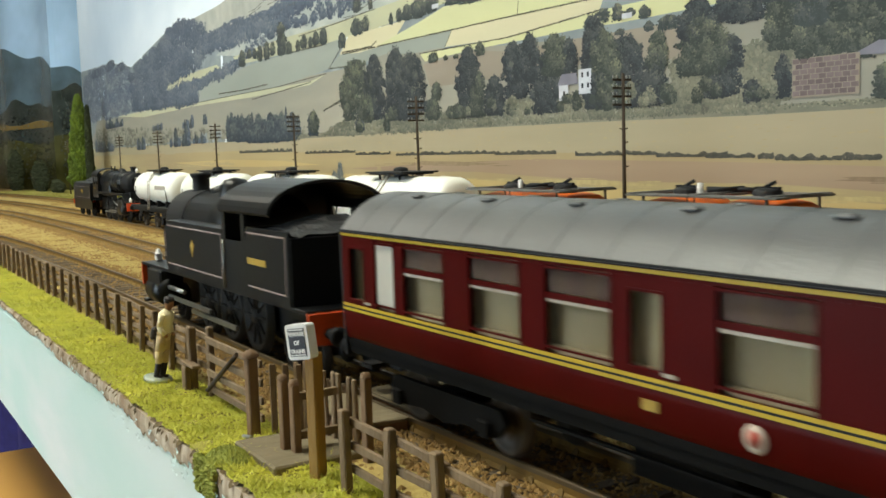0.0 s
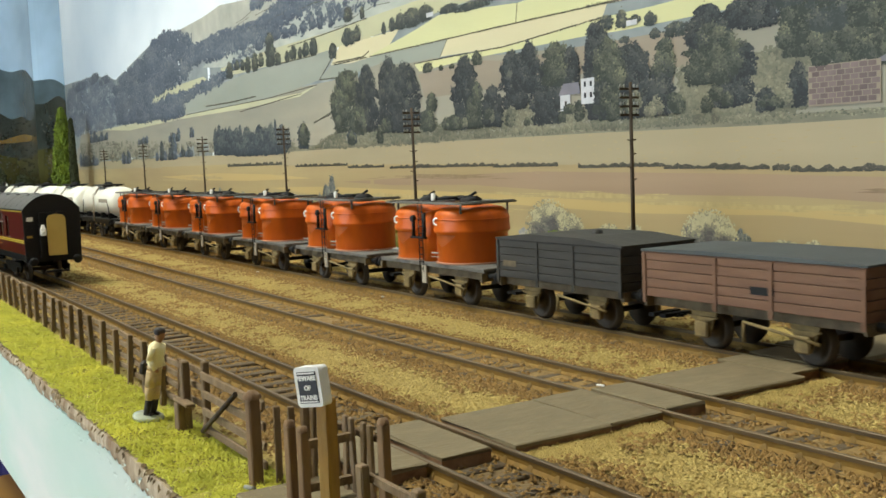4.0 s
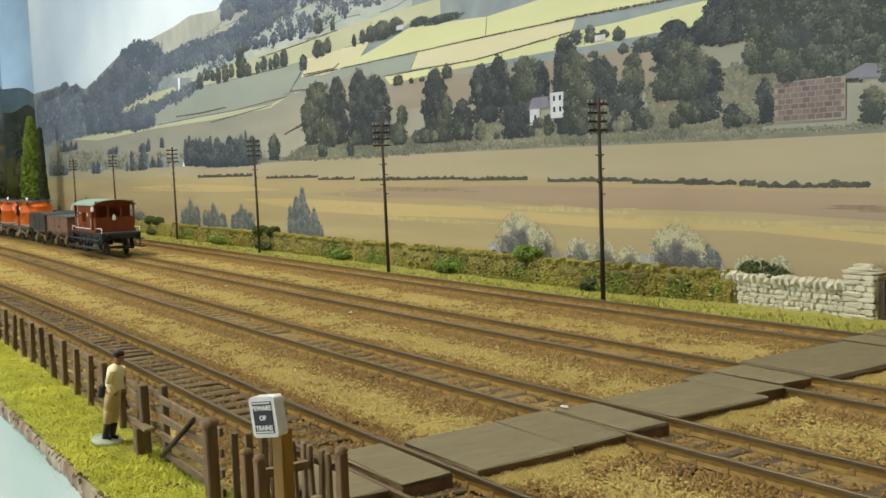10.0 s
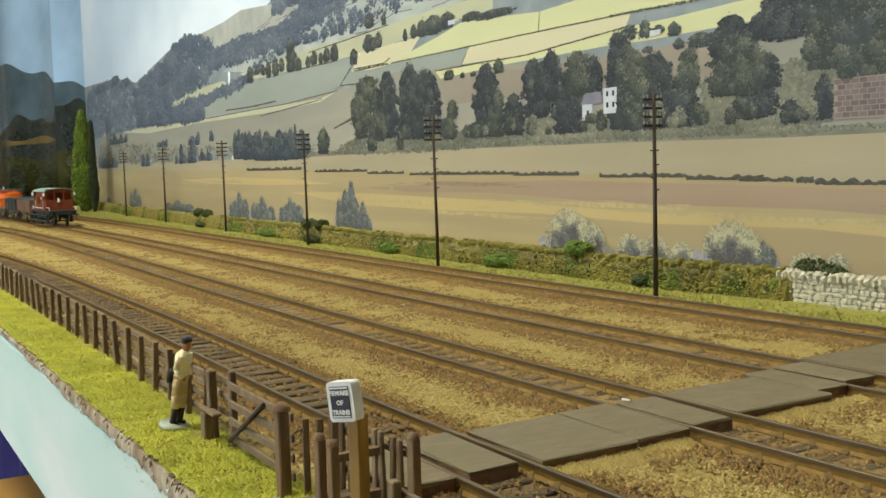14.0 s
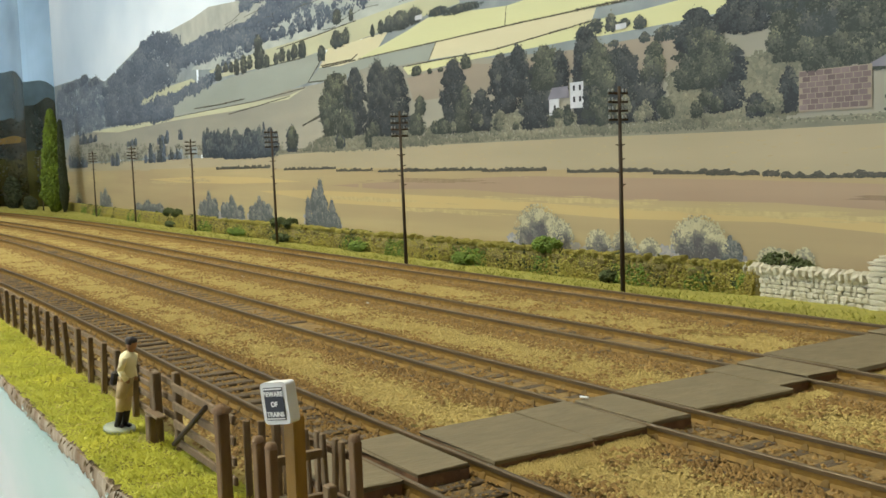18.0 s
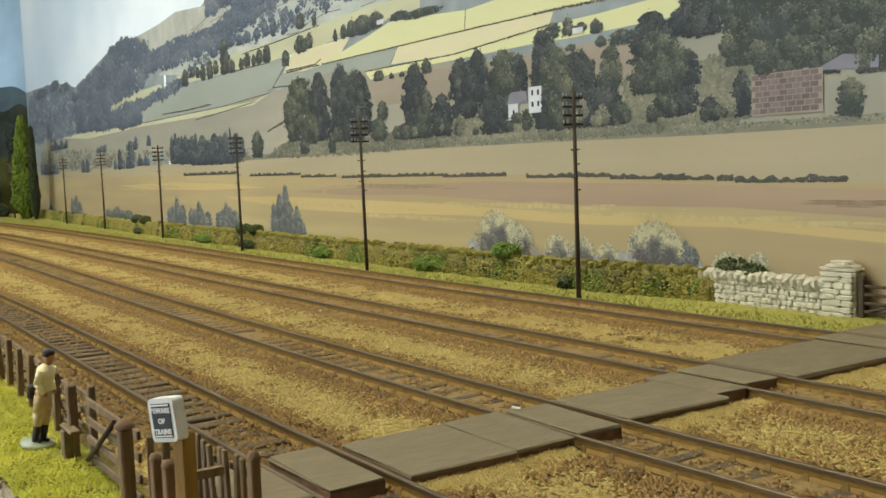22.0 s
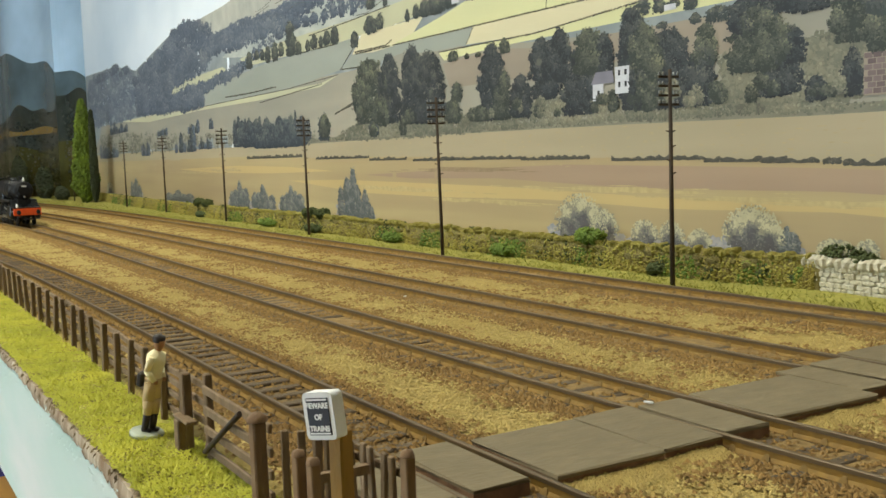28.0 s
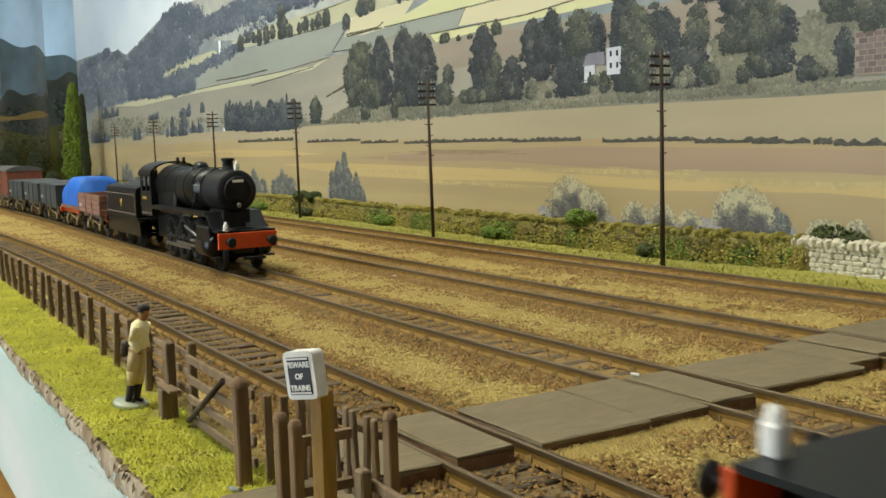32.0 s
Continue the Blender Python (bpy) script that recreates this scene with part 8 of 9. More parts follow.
def tender_engine():
    """A mixed-traffic tender engine, chimney towards +x; its origin lies midway."""
    v = thing("steam_locomotive", "black tender locomotive with a red buffer beam and white lamps", "locomotive", "black locomotives")
    F = 0.0640
    part("frames", Shape().box(-0.068, F - 0.004, -0.0058, 0.0058, 0.0080, 0.0190), loco_black, v)
    for s in (-1, 1):
        part("running_plate", Shape().box(-0.070, 0.046, s * 0.0135 - 0.0030, s * 0.0135 + 0.0030, 0.0252, 0.0260, 0.0001), loco_black, v)
        part("valance", Shape().box(-0.046, 0.046, s * 0.0160 - 0.0003, s * 0.0160 + 0.0003, 0.0240, 0.0252), loco_black, v)
        part("front_step_plate", Shape().plate([(0.046, 0.0260), (0.046, 0.0250), (0.0540, 0.0175), (F, 0.0175), (F, 0.0185), (0.0545, 0.0185)], s * 0.0100 - 0.0060, s * 0.0100 + 0.0060), loco_black, v)
        part("cylinder", Shape().lathe(((0.0340, 0.0), (0.0340, 0.0048), (0.0540, 0.0048), (0.0545, 0.0030), (0.0545, 0.0)), "x", (0, s * 0.0138, 0.0108), 16).box(0.0350, 0.0530, s * 0.0138 - 0.0040, s * 0.0138 + 0.0040, 0.0120, 0.0200, 0.0008), loco_black, v)
        rods = Shape().box(-0.0260, 0.0180, s * 0.0146 - 0.0004, s * 0.0146 + 0.0004, 0.0070, 0.0084).box(-0.0040, 0.0340, s * 0.0152 - 0.0004, s * 0.0152 + 0.0004, 0.0088, 0.0100).rod((0.020, s * 0.0152, 0.0118), (0.034, s * 0.0152, 0.0118), 0.0008, 6).rod((0.010, s * 0.0150, 0.0180), (0.030, s * 0.0150, 0.0140), 0.0006, 6)
        part("side_rod", rods, steel, v, "grey steel side rods")
        part("handrail", Shape().rod((-0.030, s * 0.0118, 0.0375), (0.052, s * 0.0108, 0.0375), 0.0003, 5), steel, v)
        part("injector_pipe", Shape().rod((-0.040, s * 0.0125, 0.0230), (0.015, s * 0.0125, 0.0225), 0.0006, 6).rod((0.015, s * 0.0125, 0.0225), (0.022, s * 0.0118, 0.0340), 0.0006, 6), loco_black, v)
        part("buffer_step", Shape().box(F - 0.010, F - 0.004, s * 0.0150 - 0.0020, s * 0.0150 + 0.0020, 0.0060, 0.0068), loco_black, v)
    for x, r in ((-0.0260, 0.0106), (-0.0040, 0.0106), (0.0180, 0.0106), (0.0520, 0.0062)):
        wheelset(v, x, r, spokes=True)
    boiler = part("boiler", Shape().lathe(((-0.0300, 0.0), (-0.0300, 0.0118), (0.0100, 0.0112), (0.0300, 0.0106), (0.0300, 0.0)), "x", (0, 0, 0.0352), 28), loco_black, v)
    part("firebox", Shape().box(-0.0470, -0.0150, -0.0112, 0.0112, 0.0200, 0.0362, 0.0012).lathe(((-0.0470, 0.0), (-0.0470, 0.0122), (-0.0290, 0.0119)), "x", (0, 0, 0.0356), 24), loco_black, boiler)
    smoke = part("smokebox", Shape().lathe(((0.0300, 0.0110), (0.0520, 0.0110), (0.0530, 0.0100), (0.0536, 0.0080), (0.0545, 0.0050), (0.0548, 0.0)), "x", (0, 0, 0.0348), 28), matt_black, v)
    part("smokebox_saddle", Shape().box(0.0310, 0.0515, -0.0075, 0.0075, 0.0185, 0.0270), matt_black, smoke)
    for x in (-0.012, 0.002, 0.016, 0.0298):
        part("boiler_band", Shape().lathe(((x - 0.0005, 0.0112), (x - 0.0004, 0.0117), (x + 0.0004, 0.0117), (x + 0.0005, 0.0112)), "x", (0, 0, 0.0352), 28), loco_black, boiler)
    part("chimney", Shape().lathe(((0.0440, 0.0040), (0.0460, 0.0030), (0.0495, 0.0029), (0.0505, 0.0037), (0.0515, 0.0037), (0.0517, 0.0024), (0.0490, 0.0022)), "z", (0.0420, 0, 0), 16), matt_black, v)
    part("dome", Shape().lathe(((0.0440, 0.0050), (0.0470, 0.0046), (0.0487, 0.0036), (0.0495, 0.0018), (0.0496, 0.0)), "z", (0.0000, 0, 0), 16), loco_black, v)
    for y in (-0.002, 0.002):
        part("safety_valve", Shape().rod((-0.034, y, 0.047), (-0.034, y, 0.0505), 0.0010, 8), loco_black, v)
    part("door_ring", Shape().lathe(((0.0541, 0.0072), (0.0546, 0.0076), (0.0549, 0.0068)), "x", (0, 0, 0.0348), 24), matt_black, smoke)
    part("door_hinge", Shape().box(0.0546, 0.0552, -0.0060, 0.0020, 0.0318, 0.0326).box(0.0546, 0.0552, -0.0060, 0.0020, 0.0368, 0.0376), matt_black, smoke)
    part("number_plate", Shape().box(0.0549, 0.0553, -0.0030, 0.0030, 0.0392, 0.0404), white_paint, smoke, "white-lettered number plate bar")
    part("shed_plate", Shape().lathe(((0.0548, 0.0), (0.0548, 0.0012), (0.0552, 0.0012), (0.0552, 0.0)), "x", (0, 0, 0.0290), 12), steel, smoke)
    lamp(v, 0.0540, 0.0, 0.0445, 1)
    part("buffer_beam", Shape().box(F - 0.0006, F + 0.0010, -0.0165, 0.0165, 0.0105, 0.0175, 0.0002), buffer_red, v, "orange-red buffer beam")
    buffers(v, F + 0.001, 0.0138, 1, matt_black)
    lamp(v, F - 0.0010, -0.0115, 0.0180, 1)
    part("front_plate", Shape().box(0.0550, F, -0.0160, 0.0160, 0.0176, 0.0184), loco_black, v)
    # cab
    cab = part("cab", Shape().box(-0.0690, -0.0470, -0.0160, -0.0152, 0.0200, 0.0330).box(-0.0690, -0.0470, 0.0152, 0.0160, 0.0200, 0.0330).box(-0.0690, -0.0650, -0.0160, -0.0152, 0.0330, 0.0420).box(-0.0690, -0.0650, 0.0152, 0.0160, 0.0330, 0.0420).box(-0.0580, -0.0560, -0.0160, -0.0152, 0.0330, 0.0420).box(-0.0580, -0.0560, 0.0152, 0.0160, 0.0330, 0.0420).box(-0.0490, -0.0470, -0.0160, -0.0152, 0.0330, 0.0420).box(-0.0490, -0.0470, 0.0152, 0.0160, 0.0330, 0.0420).box(-0.0480, -0.0470, -0.0152, 0.0152, 0.0260, 0.0340).box(-0.0480, -0.0470, -0.0152, -0.0110, 0.0340, 0.0440).box(-0.0480, -0.0470, 0.0110, 0.0152, 0.0340, 0.0440), loco_black, v)
    arc = [(0.0164 * math.sin(a), 0.0415 + 0.0070 * math.cos(a)) for a in (radians(q) for q in range(-90, 91, 12))]
    part("cab_roof", Shape().prism(arc + [(y * 0.94, z - 0.0008) for y, z in reversed(arc)], -0.0720, -0.0465), loco_black, v)
    for s in (-1, 1):
        part("cab_number", Shape().box(-0.0645, -0.0570, s * 0.0161 - 0.0001, s * 0.0161 + 0.0001, 0.0285, 0.0300), gilt, cab, "gilt number bar")
        part("cab_lining", Shape().box(-0.0680, -0.0480, s * 0.0161 - 0.0001, s * 0.0161 + 0.0001, 0.0212, 0.0216), red_line, cab)
    slim(v, 0.81)
    return v


def engine_tender():
    v = thing("locomotive_tender", "black coal tender with a lined side and crest", "tender", "black tenders")
    part("frames", Shape().box(-0.0400, 0.0400, -0.0150, -0.0142, 0.0070, 0.0160).box(-0.0400, 0.0400, 0.0142, 0.0150, 0.0070, 0.0160), loco_black, v)
    part("footplate", Shape().box(-0.0410, 0.0410, -0.0165, 0.0165, 0.0160, 0.0170), loco_black, v)
    tank = part("tank", Shape().prism([(-0.0158, 0.0170), (0.0158, 0.0170), (0.0158, 0.0305), (0.0148, 0.0335), (0.0110, 0.0350), (-0.0110, 0.0350), (-0.0148, 0.0335), (-0.0158, 0.0305)], -0.0395, 0.0360), loco_black, v)
    heap = Shape()
    n = 14
    vs = [(-0.020 + 0.052 * i / n, -0.0100 + 0.020 * j / n, 0.0348 + 0.0050 * math.sin(math.pi * i / n) * math.sin(math.pi * j / n) + 0.0012 * noise.noise((i * 1.7, j * 1.7, 1)) * (0 < i < n and 0 < j < n)) for i in range(n + 1) for j in range(n + 1)]
    heap.add(vs, [(i * (n + 1) + j, (i + 1) * (n + 1) + j, (i + 1) * (n + 1) + j + 1, i * (n + 1) + j + 1) for i in range(n) for j in range(n)])
    part("coal_load", heap, coal, v, "heap of black coal")
    for s in (-1, 1):
        for b in ((-0.037, 0.034, 0.0190, 0.0193), (-0.037, 0.034, 0.0298, 0.0301), (-0.037, -0.0367, 0.0190, 0.0301), (0.0337, 0.034, 0.0190, 0.0301)):
            part("lining", Shape().box(b[0], b[1], s * 0.01585 - 0.0001, s * 0.01585 + 0.0001, b[2], b[3]), red_line, tank, "thin red-grey lining")
        part("crest", Shape().plate([(-0.003, 0.0260), (0.0, 0.0222), (0.003, 0.0260), (0.0, 0.0272)], s * 0.0159 - 0.0001, s * 0.0159 + 0.0001), gilt, tank, "small gilt crest")
    for x in (-0.027, 0.0, 0.027):
        wheelset(v, x, 0.0068, spokes=True)
    buffers(v, -0.041, 0.0138, -1)
    part("buffer_beam", Shape().box(-0.0416, -0.0408, -0.0165, 0.0165, 0.0110, 0.0170), buffer_red, v)
    part("coupling", Shape().box(0.036, 0.0465, -0.0015, 0.0015, 0.0100, 0.0112), matt_black, v)
    slim(v, 0.84)
    return v


def tank_engine():
    """A side-tank engine, chimney towards +x."""
    v = thing("tank_locomotive", "black lined side-tank locomotive with a coal bunker", "locomotive", "black locomotives")
    F, B = 0.0780, -0.0780
    part("footplate", Shape().box(B, F, -0.0168, 0.0168, 0.0188, 0.0198, 0.0001), loco_black, v)
    part("frames", Shape().box(B + 0.004, F - 0.004, -0.0058, 0.0058, 0.0070, 0.0188), loco_black, v)
    for s in (-1, 1):
        t = part("side_tank", Shape().plate([(-0.0190, 0.0198), (-0.0190, 0.0368), (0.0400, 0.0368), (0.0440, 0.0330), (0.0440, 0.0240), (0.0400, 0.0198)], s * 0.0110, s * 0.0172), loco_black, v)
        for b in ((-0.0170, 0.0400, 0.0222, 0.0226), (-0.0170, 0.0390, 0.0350, 0.0354), (-0.0170, -0.0166, 0.0222, 0.0354), (0.0418, 0.0422, 0.0244, 0.0330)):
            part("lining", Shape().box(b[0], b[1], s * 0.01725 - 0.0001, s * 0.01725 + 0.0001, b[2], b[3]), red_line, t, "thin red-grey lining")
        part("crest", Shape().plate([(0.0100, 0.0300), (0.0118, 0.0262), (0.0136, 0.0300), (0.0118, 0.0318)], s * 0.01728 - 0.0001, s * 0.01728 + 0.0001), gilt, t, "small gilt crest")
        k = part("bunker_side", Shape().plate([(-0.0690, 0.0198), (-0.0690, 0.0385), (-0.0390, 0.0385), (-0.0370, 0.0345), (-0.0300, 0.0340), (-0.0190, 0.0340), (-0.0190, 0.0198)], s * 0.0164, s * 0.0172), loco_black, v)
        part("number", Shape().box(-0.0530, -0.0390, s * 0.01725 - 0.0001, s * 0.01725 + 0.0001, 0.0285, 0.0302), gilt, k, "gilt number bar")
        for b in ((-0.0670, -0.0390, 0.0222, 0.0226), (-0.0670, -0.0390, 0.0368, 0.0372), (-0.0670, -0.0666, 0.0222, 0.0372)):
            part("lining", Shape().box(b[0], b[1], s * 0.01725 - 0.0001, s * 0.01725 + 0.0001, b[2], b[3]), red_line, k, "thin red-grey lining")
        part("cab_pillar", Shape().box(-0.0210, -0.0180, s * 0.0168 - 0.0004, s * 0.0168 + 0.0004, 0.0340, 0.0440).box(-0.0370, -0.0345, s * 0.0168 - 0.0004, s * 0.0168 + 0.0004, 0.0340, 0.0440), loco_black, v)
        part("cab_doorway_rail", Shape().rod((-0.0205, s * 0.0178, 0.0200), (-0.0205, s * 0.0178, 0.0340), 0.0004, 6), steel, v)
        part("cylinder", Shape().lathe(((0.0480, 0.0), (0.0480, 0.0050), (0.0660, 0.0050), (0.0665, 0.0)), "x", (0, s * 0.0142, 0.0110), 16).box(0.0490, 0.0655, s * 0.0140 - 0.0042, s * 0.0140 + 0.0042, 0.0120, 0.0188, 0.0006), loco_black, v)
        part("side_rod", Shape().box(-0.0200, 0.0240, s * 0.0146 - 0.0004, s * 0.0146 + 0.0004, 0.0068, 0.0082).box(0.0020, 0.0480, s * 0.0154 - 0.0004, s * 0.0154 + 0.0004, 0.0092, 0.0106).rod((0.030, s * 0.0152, 0.0130), (0.048, s * 0.0152, 0.0130), 0.0008, 6), steel, v, "grey steel side rods")
        part("front_steps", Shape().box(0.0700, 0.0745, s * 0.0160 - 0.0016, s * 0.0160 + 0.0016, 0.0058, 0.0066).box(0.0718, 0.0726, s * 0.0155 - 0.0008, s * 0.0155 + 0.0008, 0.0066, 0.0188), loco_black, v)
    boiler = part("boiler", Shape().lathe(((-0.0200, 0.0), (-0.0200, 0.0112), (0.0440, 0.0106), (0.0440, 0.0)), "x", (0, 0, 0.0352), 26), loco_black, v)
    part("smokebox", Shape().lathe(((0.0440, 0.0109), (0.0640, 0.0109), (0.0650, 0.0090), (0.0656, 0.0050), (0.0658, 0.0)), "x", (0, 0, 0.0352), 26).box(0.045, 0.063, -0.008, 0.008, 0.0195, 0.0280), matt_black, v)
    part("chimney", Shape().lathe(((0.0440, 0.0042), (0.0462, 0.0031), (0.0500, 0.0030), (0.0510, 0.0038), (0.0520, 0.0038), (0.0521, 0.0022)), "z", (0.0545, 0, 0), 16), matt_black, v)
    part("dome", Shape().lathe(((0.0440, 0.0056), (0.0480, 0.0050), (0.0500, 0.0036), (0.0508, 0.0)), "z", (0.0180, 0, 0), 16), loco_black, v)
    part("top_feed", Shape().lathe(((0.0440, 0.0036), (0.0470, 0.0034), (0.0482, 0.0)), "z", (0.0330, 0, 0), 12), loco_black, v)
    arc = [(0.0176 * math.sin(a), 0.0425 + 0.0085 * math.cos(a)) for a in (radians(q) for q in range(-90, 91, 10))]
    part("cab_roof", Shape().prism(arc + [(y * 0.95, z - 0.0008) for y, z in reversed(arc)], -0.0560, -0.0160), loco_black, v)
    part("cab_front", Shape().prism([(y * 0.95, z - 0.0005) for y, z in arc] + [(0.0168, 0.0340), (-0.0168, 0.0340)], -0.0192, -0.0184), loco_black, v)
    part("cab_back", Shape().box(-0.0400, -0.0392, -0.0164, 0.0164, 0.0200, 0.0385), loco_black, v)
    part("bunker_back", Shape().box(-0.0698, -0.0688, -0.0168, 0.0168, 0.0198, 0.0370), loco_black, v)
    part("data_panel", Shape().box(-0.0702, -0.0699, -0.0150, -0.0110, 0.0325, 0.0350), vent_pale, v, "pale end panel")
    n = 14
    part("coal_load", Shape().add([(-0.0685 + 0.028 * i / n, -0.0160 + 0.032 * j / n, 0.0375 + 0.0040 * math.sin(math.pi * i / n) * math.sin(math.pi * j / n) + 0.0014 * noise.noise((i * 1.9, j * 1.9, 4))) for i in range(n + 1) for j in range(n + 1)], [(i * (n + 1) + j, (i + 1) * (n + 1) + j, (i + 1) * (n + 1) + j + 1, i * (n + 1) + j + 1) for i in range(n) for j in range(n)]), coal, v, "heap of black coal")
    for x, r in ((-0.0200, 0.0106), (0.0020, 0.0106), (0.0240, 0.0106), (0.0560, 0.0062), (-0.0480, 0.0062), (-0.0640, 0.0062)):
        wheelset(v, x, r, spokes=True)
    for e in (-1, 1):
        part("buffer_beam", Shape().box(min(e * F, e * (F + 0.0010)), max(e * F, e * (F + 0.0010)), -0.0168, 0.0168, 0.0112, 0.0192, 0.0002), buffer_red, v, "orange-red buffer beam")
        buffers(v, e * (F + 0.001), 0.0140, e)
    lamp(v, F - 0.002, 0.0110, 0.0198, 1)
    return v


def covered_van():
    v = thing("covered_van", "brown wooden covered goods van with a pale curved roof", "railway wagon", "goods wagons")
    four_wheel_chassis(v, 0.0800, 0.0400)
    body = part("body", Shape().box(-0.0400, 0.0400, -0.0160, 0.0160, 0.0150, 0.0385, 0.0002), van_brown, v)
    for s in (-1, 1):
        for i in range(20):
            x = -0.038 + i * 0.004
            part("plank", Shape().box(x - 0.0017, x + 0.0017, s * 0.0161 - 0.0002, s * 0.0161 + 0.0002, 0.0154, 0.0382), van_brown, body)
        for x in (-0.0095, 0.0, 0.0095):
            part("door_post", Shape().box(x - 0.0006, x + 0.0006, s * 0.0165 - 0.0003, s * 0.0165 + 0.0003, 0.0154, 0.0382), van_brown, body)
    arc = [(0.0168 * math.sin(a), 0.0380 + 0.0050 * math.cos(a)) for a in (radians(q) for q in range(-90, 91, 12))]
    part("roof", Shape().prism(arc, -0.0405, 0.0405, True), coach_roof, v)
    return v


def tarped_wagon():
    v = thing("sheeted_flat_wagon", "low red wagon with a load under a blue tarpaulin", "railway wagon", "goods wagons")
    four_wheel_chassis(v, 0.0680, 0.036, frame=buffer_red)
    part("deck", Shape().box(-0.0340, 0.0340, -0.0150, 0.0150, 0.0148, 0.0172), planks_brown, v)
    vs, n, m = [], 18, 16
    for i in range(n + 1):
        x = -0.031 + 0.062 * i / n
        for j in range(m + 1):
            a = math.pi * j / m
            h = (0.0200 if x > -0.012 else 0.0150) * (1 if 0 < i < n else 0.85)
            vs.append((x, -0.0145 * math.copysign(abs(math.cos(a)) ** 0.45, math.cos(a)), 0.0172 + h * math.sin(a) ** 0.45 + 0.0007 * noise.noise((x * 300, j * 0.9, 2))))
    part("tarpaulin", Shape().add(vs, [(i * (m + 1) + j, (i + 1) * (m + 1) + j, (i + 1) * (m + 1) + j + 1, i * (m + 1) + j + 1) for i in range(n) for j in range(m)] + [tuple(range(m + 1)), tuple(n * (m + 1) + j for j in range(m + 1))], True), tarp_blue, v, "crumpled blue tarpaulin")
    return v


# ---- trains: vehicles and their place behind the train's lead point ----
def coaches_train():
    e = 0.1275
    a = coach("maroon coach with cream windows behind the tank locomotive", [(q0 - e, q1 - e, k) for q0, q1, k in ((0.0061, 0.0125, "d"), (0.0175, 0.0255, "f"), (0.0294, 0.0440, "w"), (0.0530, 0.0680, "w"), (0.0750, 0.0905, "w"), (0.0945, 0.1010, "d"), (0.1112, 0.1265, "w"), (0.1370, 0.1530, "w"), (0.1645, 0.1805, "w"), (0.1930, 0.2090, "w"), (0.2190, 0.2282, "f"), (0.2341, 0.2400, "d"))], crest=-0.0105)
    b = coach("maroon open coach in the middle of the train", [(q0 - e, q1 - e, k) for q0, q1, k in ((0.0045, 0.0100, "d"), (0.0315, 0.0475, "w"), (0.0590, 0.0770, "w"), (0.0800, 0.0905, "w"), (0.0945, 0.1008, "d"), (0.1030, 0.1130, "w"), (0.1160, 0.1320, "w"), (0.1350, 0.1450, "w"), (0.1480, 0.1620, "w"), (0.1655, 0.1715, "d"), (0.1780, 0.1900, "w"), (0.1905, 0.2060, "w"), (0.2284, 0.2345, "d"))])
    c = coach("maroon brake coach at the rear with a tan end board", [(q0 - e, q1 - e, k) for q0, q1, k in ((0.0050, 0.0105, "d"), (0.0313, 0.0464, "w"), (0.0560, 0.0707, "w"), (0.0800, 0.0949, "w"), (0.1033, 0.1200, "w"), (0.1254, 0.1325, "d"), (0.1380, 0.1449, "d"), (0.1507, 0.1599, "w"), (0.1745, 0.1795, "d"), (0.1950, 0.2037, "w"), (0.2111, 0.2181, "d"))], True, -0.0150)
    return [(c, -0.1360, False), (b, -0.4070, False), (a, -0.6785, False), (tank_engine(), -0.9035, True)]


def goods_train():
    cars = [(brake_van(), -0.0575, False), (open_wagon("open_wagon", "brown five-plank open wagon with a grey sheeted top", planks_brown, 0.0790, 0.0140, sheet_grey), -0.1580, False), (open_wagon("open_wagon", "dark grey open wagon with a flat sheeted top", planks_dark, 0.0690, 0.0142, planks_dark, hump=0.0024), -0.2415, False)]
    h = hopper_wagon()
    cars += [(h if i == 0 else copy_thing(h, pose(0, 0, 0)), -0.3285 - 0.097 * i, False) for i in range(6)]
    m = milk_tank()
    cars += [(m if i == 0 else copy_thing(m, pose(0, 0, 0)), -0.9310 - 0.138 * i, False) for i in range(4)]
    loco, tend = tender_engine(), engine_tender()
    cars += [(loco, -1.4900, False), (tend, -1.6080, False)]
    return cars, loco, tend


def mineral_train(loco, tend):
    e, t = copy_thing(loco, pose(0, 0, 0)), copy_thing(tend, pose(0, 0, 0))
    cars = [(e, -0.0765, False), (t, -0.1935, False), (open_wagon("open_wagon", "bare wood and red open wagon behind the tender", raw_wood, 0.0700, 0.0125, None, boards=4), -0.2740, False), (tarped_wagon(), -0.3500, False)]
    w = open_wagon("steel_wagon", "grey steel mineral wagon", mineral_grey, 0.0720, 0.0150, sheet_grey, boards=1)
    cars += [(w if i == 0 else copy_thing(w, pose(0, 0, 0)), -0.4300 - 0.0830 * i, False) for i in range(3)]
    v = covered_van()
    cars += [(v, -0.6820, False), (copy_thing(v, pose(0, 0, 0)), -0.7740, False)]
    return cars


COACHES = coaches_train()
GOODS, ENGINE, TENDER = goods_train()
MINERALS = mineral_train(ENGINE, TENDER)


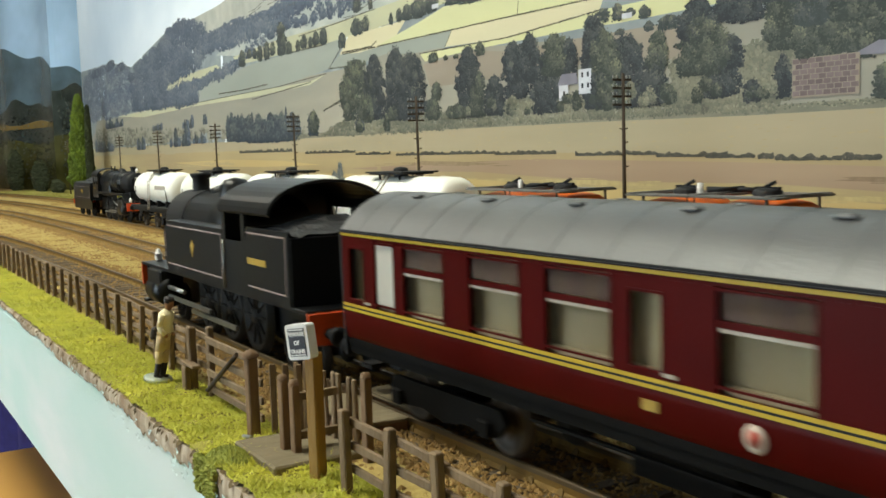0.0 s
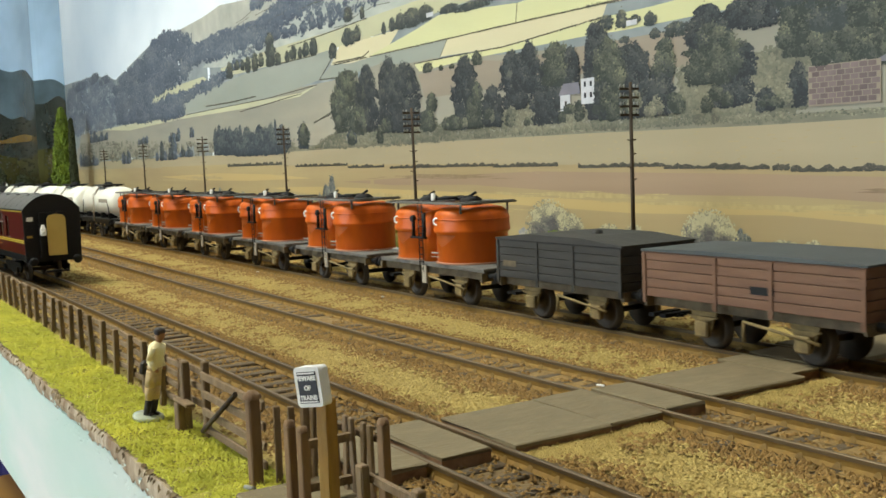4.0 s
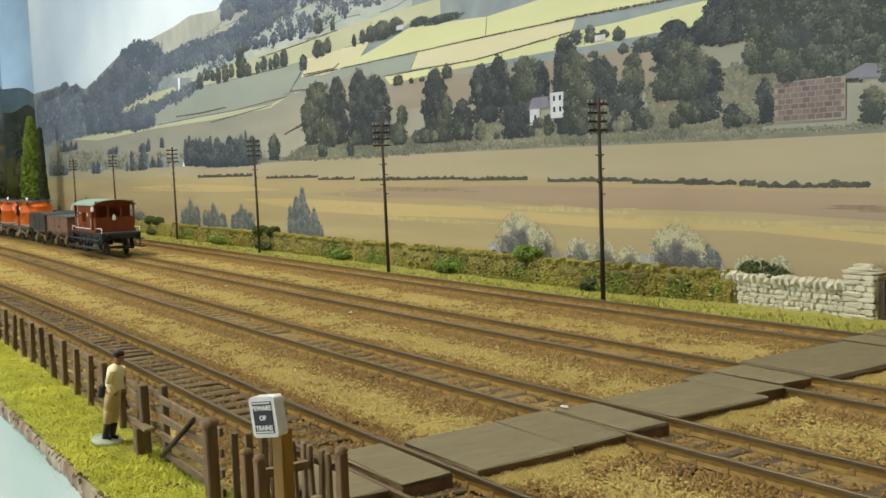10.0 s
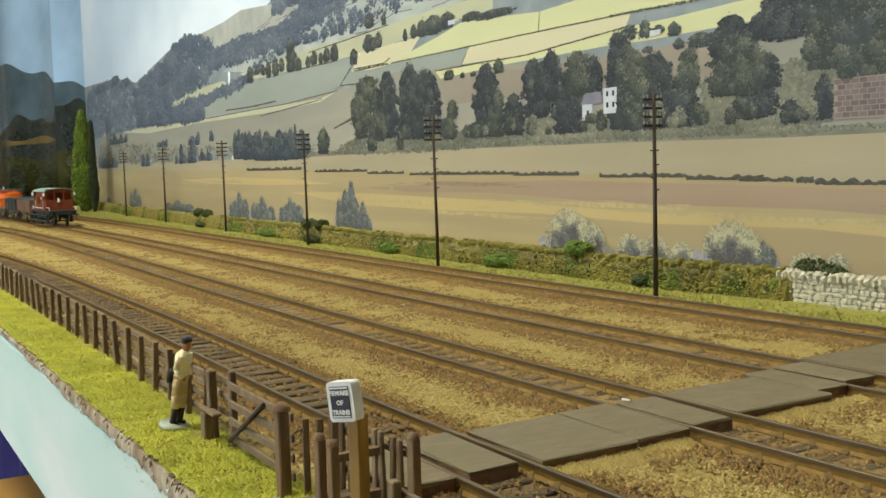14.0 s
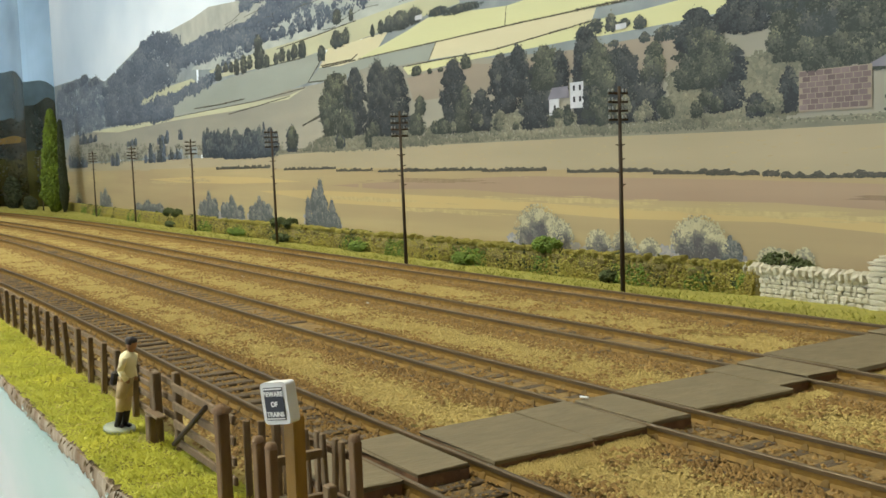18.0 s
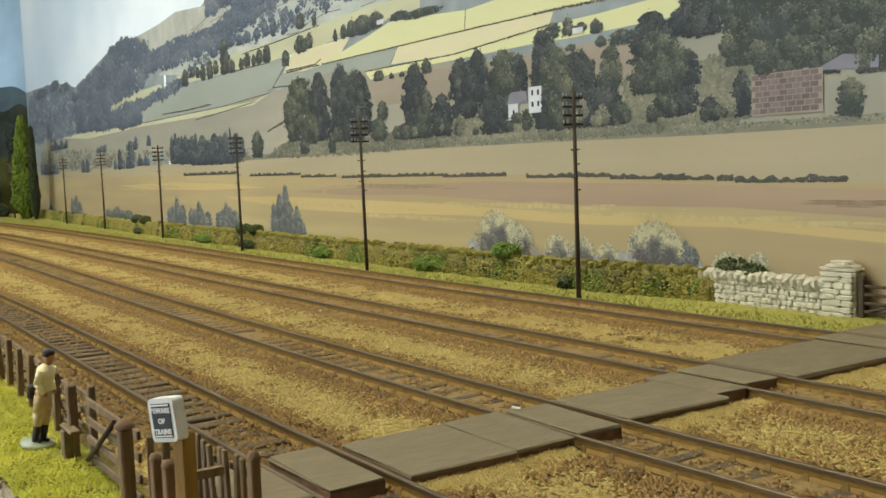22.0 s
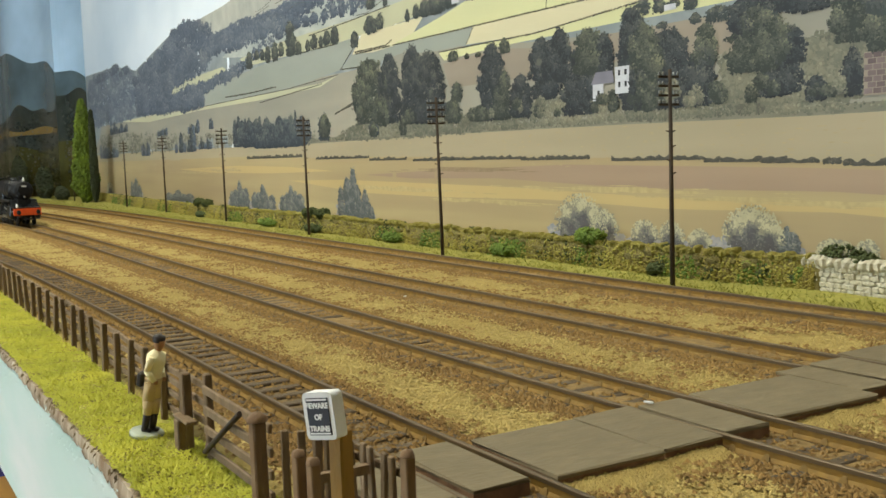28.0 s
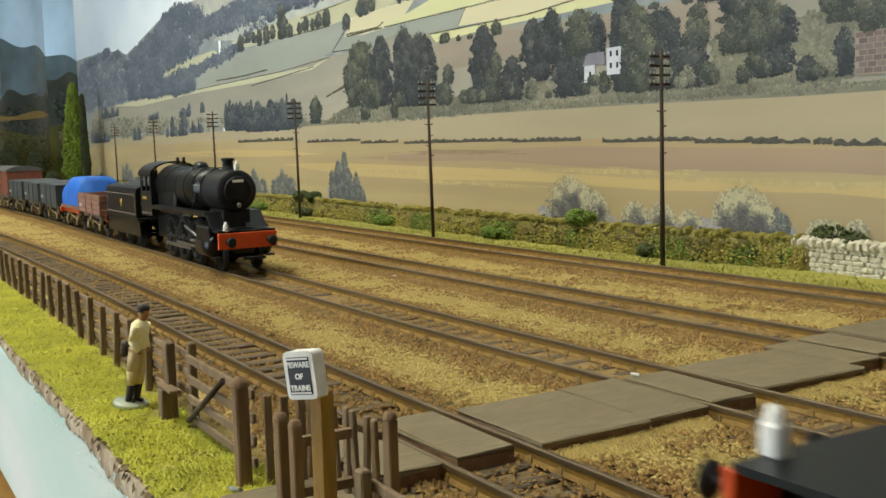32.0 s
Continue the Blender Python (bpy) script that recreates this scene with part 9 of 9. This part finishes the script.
def long_front(engine, more):
    """The front beam, buffers and lamp stand further out on a longer platform."""
    for ob in list(engine.children):
        if ob.type == "MESH" and min(p.co.x for p in ob.data.vertices) > 0.061:
            ob.location.x += more
            if ob.name.startswith("head_lamp"):
                ob.location.y += 0.0165
                ob.data = ob.data.copy()
                cx, cy, z0 = (sum(p.co.x for p in ob.data.vertices) / len(ob.data.vertices), sum(p.co.y for p in ob.data.vertices) / len(ob.data.vertices), min(p.co.z for p in ob.data.vertices))
                for p in ob.data.vertices:
                    p.co = (cx + 1.3 * (p.co.x - cx), cy + 1.3 * (p.co.y - cy), z0 + 1.4 * (p.co.z - z0))
    part("front_platform", Shape().box(0.0638, 0.0640 + more, -0.0130, 0.0130, 0.0172, 0.0182), loco_black, engine)
    part("front_frames", Shape().box(0.0590, 0.0636 + more, -0.0058, 0.0058, 0.0085, 0.0171), loco_black, engine)
    return engine


LAST = [(long_front(copy_thing(ENGINE, pose(0, 0, 0)), 0.017), 0.0885, True), (copy_thing(TENDER, pose(0, 0, 0)), 0.2055, True)]


# ---- what moves ----
def ride(cars, line, keys):
    """Every vehicle of a train follows its line; keys: seconds and the x of the train's lead point."""
    for car, offset, turned in cars:
        walk(car, [(t, on_track(line, x + offset, 0.0, turned)) for t, x in keys])


def motions():
    ride(COACHES, 1, [(0, 0.6255), (0.5, 0.4803), (1, 0.3322), (1.5, 0.1831), (2, 0.0324), (2.5, -0.1203), (3, -0.2772), (3.5, -0.4299), (4.5, -0.732), (5.5, -1.036), (6.5, -1.34), (8, -1.72), (9, -1.88), (10, -1.94), (32, -1.94)])
    ride(GOODS, 3, [(0, 0.518), (1, 0.378), (2, 0.238), (3, 0.100), (3.5, 0.030), (4.5, -0.099), (5.5, -0.227), (6, -0.297), (6.5, -0.368), (7, -0.437), (7.5, -0.505), (8, -0.573), (8.5, -0.638), (9, -0.699), (9.5, -0.760), (10, -0.819), (11, -0.930), (12, -1.040), (13, -1.152), (14, -1.262), (15, -1.368), (16, -1.470), (17.5, -1.620), (19, -1.740), (21, -1.80), (32, -1.80)])
    ride(MINERALS, 2, [(0, -2.05), (20, -2.05), (22, -1.95), (24, -1.68), (25.5, -1.47), (26.5, -1.33), (27.5, -1.195), (28, -1.117), (28.5, -1.049), (29, -0.981), (29.5, -0.906), (30, -0.825), (30.5, -0.735), (31, -0.635), (31.5, -0.537), (32, -0.438)])
    ride(LAST, 1, [(0, 0.76), (28.6, 0.76), (29.4, 0.63), (30.5, 0.3275), (31, 0.1820), (31.5, 0.0385), (32, -0.1045)])


motions()
